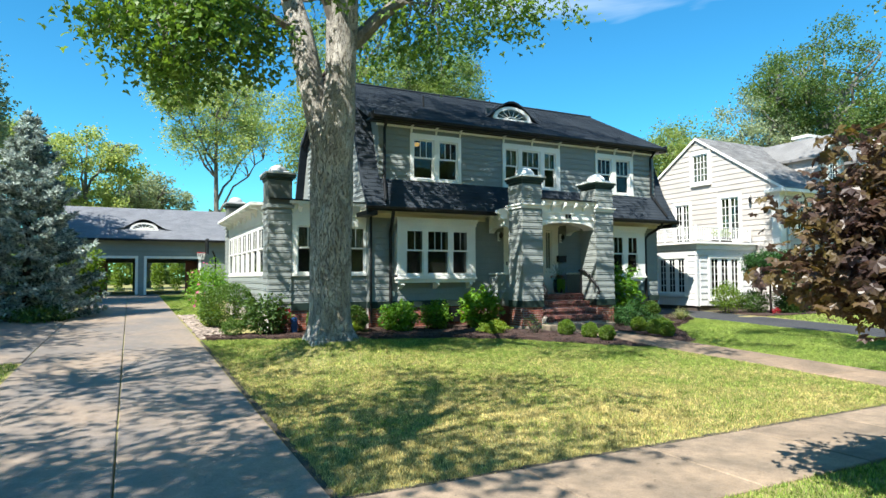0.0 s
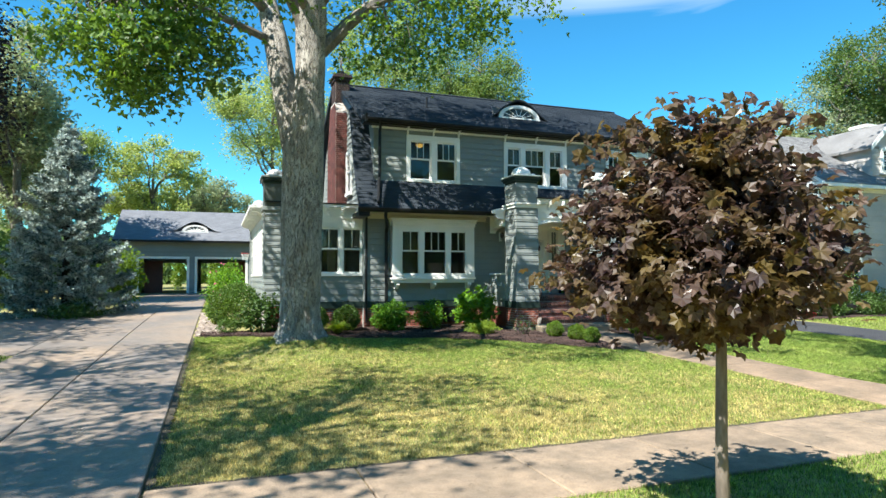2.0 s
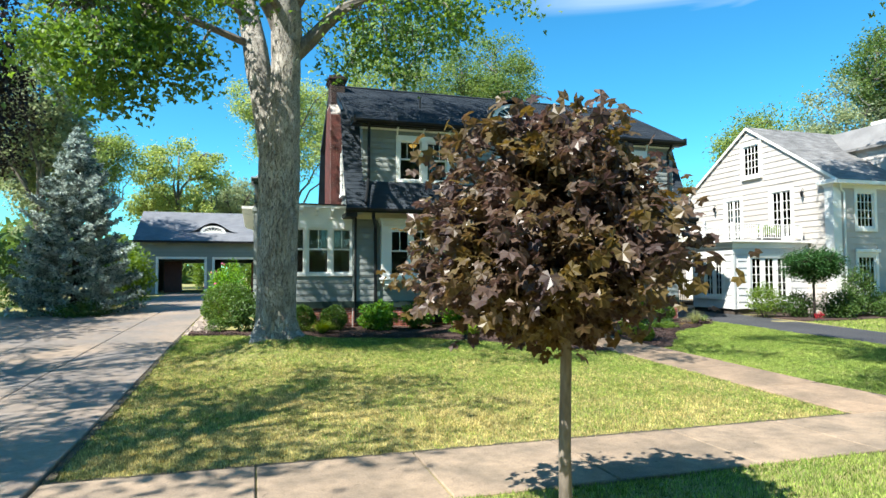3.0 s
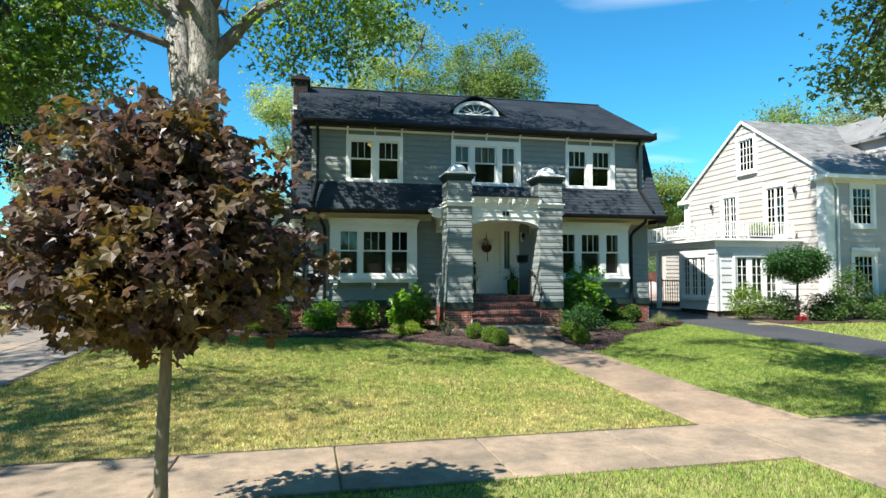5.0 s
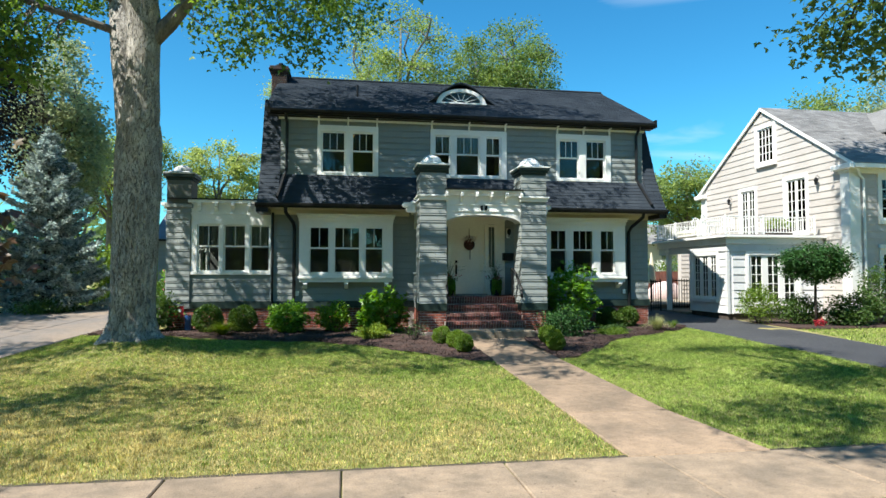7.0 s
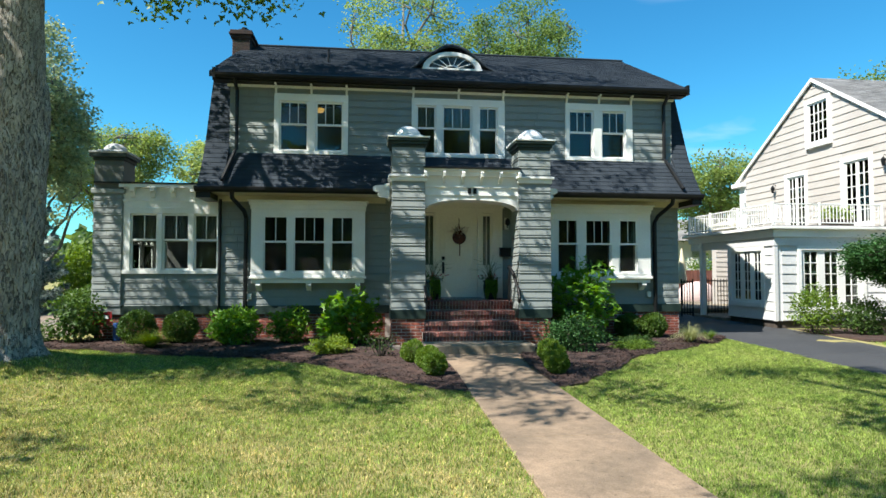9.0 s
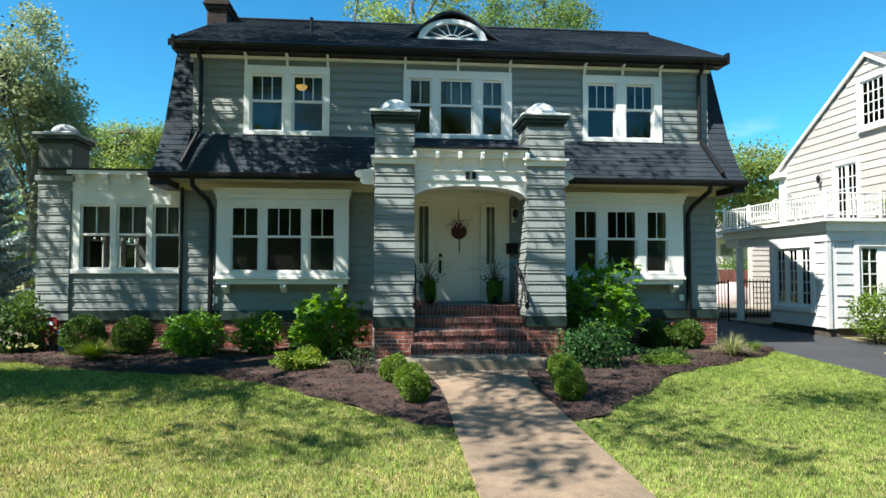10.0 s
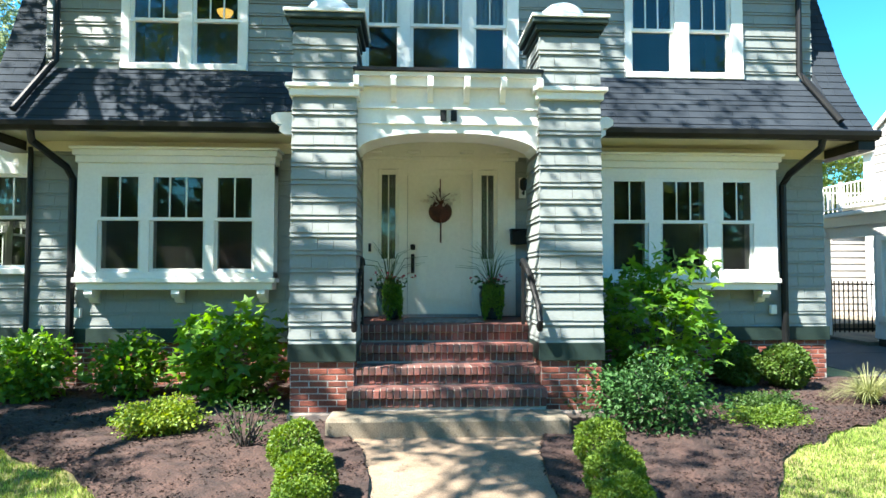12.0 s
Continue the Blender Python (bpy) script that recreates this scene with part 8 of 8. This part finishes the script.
for x, z in ((7.06, 1.42), (17.08, 1.45)):
    o = put("outlet_box", boxes((x - 0.05, x + 0.05, WY - 0.09, WY - 0.03, z - 0.07, z + 0.07), bevel=0.012), M_WHITE)
    tagged(o, "small white weatherproof outlet box on the shingle wall", "outlet")
vent = put("cellar_window", boxes((8.85, 9.35, WY - 0.05, WY - 0.012, 0.50, 0.95), bevel=0.01), M_BLACK)
tagged(vent, "dark cellar window in the brick foundation", "window")
sg = thing("yard_sign", "small red yard sign on wire legs by the sunroom", "sign")
part("panel", boxes((3.56, 3.98, 17.18, 17.19, 0.78, 1.08), bevel=0.003), L_RED, sg, "red sign panel")
for xx in (3.66, 3.88):
    part("wire_leg", tube(bmesh.new(), [(xx, 17.19, 0.35), (xx, 17.19, 0.8)], 0.005, 5), M_BLACK, sg)
part("pale_mark", boxes((3.62, 3.92, 17.17, 17.178, 0.92, 1.0)), M_WHITE, sg)
bb = put("blue_box", boxes((4.02, 4.17, 17.15, 17.30, 0.40, 0.82), bevel=0.01), mat("blue_plastic", (0.03, 0.10, 0.32), None, 3, 30, 0.4, 0.0))
tagged(bb, "small blue plastic box standing in the mulch by the sunroom", "box")
# ceiling lamps seen through the upper windows
for x, y, z in ((8.55, 18.8, 6.38), (15.3, 18.9, 6.0)):
    cl = thing("ceiling_lamp", "glowing amber glass bowl lamp inside an upper room", "lamp", "bedroom lamps")
    me_l = mat("amber_lamp_glass", (0.8, 0.5, 0.15), None, 3, 20, 0.3, 0.0)
    pb = me_l.node_tree.nodes["Principled BSDF"]
    pb.inputs["Emission Color"].default_value = (1.0, 0.55, 0.12, 1)
    pb.inputs["Emission Strength"].default_value = 0.4 if x < 10 else 0.3
    part("bowl", lathe(bmesh.new(), x, y, [(0.03, z - 0.07), (0.09, z - 0.045), (0.13, z + 0.015), (0.135, z + 0.04)], 18), me_l, cl)
    part("stem", tube(bmesh.new(), [(x, y, z + 0.05), (x, y, 6.5)], 0.012, 6), M_BLACK, cl)

# ---- lawn grass ----
def lawn(name, label, inside, x0, x1, y0, y1, per_m2, h, w, leafm, seed, share=None):
    g = np.random.default_rng(seed)
    n = int((x1 - x0) * (y1 - y0) * per_m2)
    x, y = g.uniform(x0, x1, n), g.uniform(y0, y1, n)
    k = inside(x, y)
    if share is not None:
        k &= g.uniform(0, 1, n) < share(x, y)
    x, y = x[k], y[k]
    n = len(x)
    hh = h * g.uniform(0.55, 1.2, n) * (0.95 + 0.12 * np.sin(x * 2.1 + np.sin(y * 1.7)) * np.sin(y * 1.9) + 0.30 * np.sin(x * 19 + 3 * np.sin(y * 7)) * np.sin(y * 23 + 2 * np.sin(x * 9)))
    a, lean, b = g.uniform(0, 2 * np.pi, n), g.uniform(0, 0.9, n), g.uniform(0, 2 * np.pi, n)
    p = np.stack([x, y, turf_z(x, y) - 0.008], 1)
    s = np.stack([np.cos(a), np.sin(a), 0 * a], 1) * (w * g.uniform(0.6, 1.3, n))[:, None]
    tip = p + np.stack([np.cos(b) * lean, np.sin(b) * lean, np.ones(n)], 1) * (hh + 0.012)[:, None]
    v = np.stack([p - s, p + s, tip], 1).reshape(-1, 3)
    ob = arrays(name, v, np.arange(3 * n).reshape(-1, 3), leafm)
    tagged(ob, label, "grass", kind="stuff")


def not_trunk(x, y):
    return (x - BT[0]) ** 2 + (y - BT[1]) ** 2 > 0.35


def green_share(x, y):
    """How much of the lawn is green rather than straw: more towards the house, in uneven patches."""
    q = 0.10 + 0.085 * (y - 5.2) + 0.055 * (x - 5) + 0.22 * np.sin(1.9 * x + 1.1 * np.sin(1.7 * y)) * np.sin(2.3 * y + 0.8 * np.sin(2.9 * x)) + 0.15 * np.sin(5.3 * x + 2 * np.sin(3.1 * y)) * np.sin(6.1 * y + np.sin(4.7 * x))
    return np.clip(q, 0.03, 0.95)


def on_front(x, y):
    return (y < bed_edge(x) - 0.02 + 0.04 * np.sin(9 * x)) & not_trunk(x, y)


lawn("front_lawn", "short sun-dried straw-coloured lawn grass", on_front, 1.60, 11.41, 5.175, 16.6, 4400, 0.036, 0.005, L_GRASS, 301, lambda x, y: 1 - green_share(x, y))
lawn("front_lawn", "short green lawn grass growing through the dry patches", on_front, 1.60, 11.41, 5.175, 16.6, 4400, 0.040, 0.005, L_GRASS2, 307, green_share)
lawn("side_lawn", "short green lawn grass beside the front walk", lambda x, y: (y < bed_edge(x) - 0.02 + 0.04 * np.sin(9 * x)) & (x > 12.84 + 0.22 * np.clip((7.0 - y) / 1.8, 0, 1)), 12.83, 18.79, 5.175, 16.6, 4400, 0.036, 0.005, L_GRASS2, 302)
lawn("verge_grass", "short green grass strip along the sidewalk", lambda x, y: (x < 11.54) | (x > 13.01), 1.6, 18.7, 2.2, 3.715, 3400, 0.042, 0.005, L_GRASS2, 303)
lawn("neighbor_lawn", "green lawn grass before the neighbouring house", lambda x, y: x > 21.3 + 0.12 * np.maximum(0, y - 11), 21.3, 34, 4, 15.7, 480, 0.05, 0.013, L_GRASS2, 304)
lawn("drive_side_lawn", "green lawn grass beside the driveway", lambda x, y: y < 14.3, -9, -1.86, 7, 14.35, 650, 0.05, 0.010, L_GRASS2, 305)
lawn("back_lawn", "strip of green grass beside the drive", lambda x, y: x > 1.6, 1.6, 3.3, 24.6, 40, 700, 0.06, 0.011, L_GRASS2, 306)


def lawn_edge(x0, x1, y0, y1, seed):
    """A dark cut edge of bare soil between grass and paving."""
    g = np.random.default_rng(seed)
    long_x = (x1 - x0) > (y1 - y0)
    n = int(max(x1 - x0, y1 - y0) / 0.08)
    u = np.linspace(0, 1, n)
    wob = g.uniform(-0.018, 0.03, n)
    if long_x:
        a, b = np.stack([x0 + (x1 - x0) * u, np.full(n, y0)], 1), np.stack([x0 + (x1 - x0) * u, y1 + wob], 1)
    else:
        a, b = np.stack([np.full(n, x0), y0 + (y1 - y0) * u], 1), np.stack([x1 + wob, y0 + (y1 - y0) * u], 1)
    p = np.stack([a, b], 1).reshape(-1, 2)
    v = np.stack([p[:, 0], p[:, 1], ground_z(p[:, 0], p[:, 1]) + 0.022], 1)
    k = np.arange(n - 1) * 2
    ob = arrays("lawn_edge", v, np.stack([k, k + 2, k + 3, k + 1], 1) if long_x else np.stack([k, k + 1, k + 3, k + 2], 1), M_EDGE)
    tagged(ob, "dark cut soil edge where the lawn meets paving", "soil", kind="structure")


lawn_edge(1.6, 11.38, 5.162, 5.23, 1)
lawn_edge(13.05, 18.78, 5.162, 5.23, 2)
lawn_edge(1.565, 1.64, 5.2, 16.4, 3)


# ---- street trees near the camera's way, and unseen trees added for shade and reflections ----
build_tree("street_tree", "street tree whose branches overhang the driveway", "tree", [(-12.2, -2.2, -0.1), (-12.0, -2.0, 3), (-11.5, -1.5, 6), (-10.5, -0.6, 9), (-9.5, 0.6, 11)], [0.38, 0.30, 0.25, 0.16, 0.06],
           [((-11.3, -1.3, 6.5), (-3.6, 3.0, 9.2), 0.075), ((-11.0, -1.0, 7.5), (-5.5, 4.6, 9.3), 0.075), ((-10.7, -0.8, 8.5), (-7.5, 7.5, 9.8), 0.075), ((-11.2, -1.2, 7), (-7.0, 0.4, 9.6), 0.08)],
           [((-2.6, 3.4, 9.2), (3.0, 2.4, 1.2), 0.6), ((-5.5, 4.2, 9.0), (3.0, 3.0, 1.5), 1.1), ((-1.2, 5.8, 9.0), (1.6, 1.3, 0.8), 0.18), ((-6, 9, 9.5), (3.0, 3.0, 1.5), 0.8), ((-7.6, 1.6, 9.3), (2.8, 2.6, 1.5), 1.1)], 165, 60, 0.36, 0.18, L_BIG, M_BARK, 401, MAPLE_FAR)
# High lobes are added out of view to shade lawn, walk and neighbour.
build_tree("street_tree", "street tree with drooping leafy branches above the verge", "tree", [(17.8, 1.4, -0.1), (17.6, 1.5, 2.6), (17.1, 1.8, 5), (16.4, 2.3, 8), (16.8, 3.0, 11.5)], [0.36, 0.31, 0.26, 0.2, 0.1],
           [((17.3, 1.7, 4.2), (15.2, 5.4, 6.4), 0.06), ((17.0, 2.0, 5.0), (13.0, 3.6, 7.4), 0.06), ((16.6, 2.3, 6), (15.5, 6.2, 7.6), 0.06), ((16.7, 2.2, 6.5), (11.6, 5.6, 8.8), 0.06), ((16.5, 2.3, 7.6), (8.6, 2.6, 9.2), 0.07), ((16.6, 2.6, 9.0), (19.2, 10.5, 14.0), 0.14)],
           [((15.6, 5.9, 5.6), (1.2, 1.0, 0.9), 1.0), ((14.2, 4.6, 8.0), (1.6, 1.4, 0.8), 0.6), ((11.4, 5.3, 8.8), (1.8, 1.5, 0.6), 1.4), ((8.3, 2.5, 9.0), (1.8, 1.7, 0.6), 1.3), ((11.2, 8.2, 9.1), (1.7, 1.0, 0.5), 0.6), ((15.6, 5.8, 7.4), (2.0, 1.6, 1.0), 0.9), ((16.5, 2.5, 9.0), (3.0, 2.5, 1.5), 0.6), ((20.0, 12.4, 14.3), (3.6, 2.0, 1.0), 2.8)], 280, 76, 0.24, 0.115, L_TREE2, M_DARKBARK, 402, MAPLE_FAR)
build_tree("street_tree", "tall street tree shading the front of the neighbouring house", "tree", [(27.5, 6.0, -0.1), (27.3, 6.3, 4), (26.6, 7.4, 8), (25.0, 9.6, 12), (23.5, 11.5, 14.6)], [0.42, 0.34, 0.28, 0.18, 0.06],
           [((26.6, 7.4, 8), (26.0, 12.4, 13.8), 0.14), ((25.6, 8.8, 10.6), (20.4, 12.2, 14.2), 0.13), ((26.8, 7.2, 8.5), (29.0, 11.0, 14.0), 0.13)],
           [((22.5, 12.7, 14.8), (5.0, 2.4, 1.3), 1.0), ((26.8, 12.2, 14.6), (2.8, 2.2, 1.3), 0.4)], 190, 48, 0.34, 0.26, L_BIG, M_LIMB, 403)
# Two trees added out of view on the left, only to cast shade.
far_tree(-8.9, 22.2, 8.7, 2.8, L_TREE2, 421, "unseen dense green tree added to shade the foot of the spruce", 200, 50, 0.26, low=0.40, spread=0.5)
far_tree(-11.2, 15.5, 12.5, 4.2, L_TREE2, 420, "unseen dense green tree added to shade the side of the driveway", 140, 50, 0.26, spread=0.5)
# Added trees behind the camera; the window panes reflect them.
for i, (x, y, h, r, lm) in enumerate(((-31, -15, 18, 6.5, L_TREE2), (-20, -19, 20, 6.5, L_TREE), (-9, -17, 15, 6.0, L_TREE2), (2, -19, 13, 6.5, L_BIG), (13, -17, 14.5, 6.0, L_TREE2), (24, -19, 12, 6.5, L_TREE), (35, -16, 18, 6.5, L_TREE2))):
    far_tree(x, y, h, r, lm, 410 + i, "unseen leafy tree added across the road for window reflections", 150, 30, 0.70, low=0.08, spread=0.8)

g = np.random.default_rng(77)
n = 45000
a = g.uniform(0, 2 * np.pi, n)
rad = g.uniform(78, 112, n)
top = 9.0 + 2.2 * np.sin(9 * a) + 1.5 * np.sin(23 * a + 1) + 1.2 * np.sin(41 * a + 2)
p = np.stack([8 + rad * np.cos(a), 15 + rad * np.sin(a), 0.5 + top * g.uniform(0, 1, n) ** 0.8], 1)
woods = leaves("far_woods", p, 1.8, KITE, L_TREE2, None, 0.4, 0.2, None, 78)
tagged(woods, "hazy green belt of far trees beyond the gardens", "woods", kind="stuff")
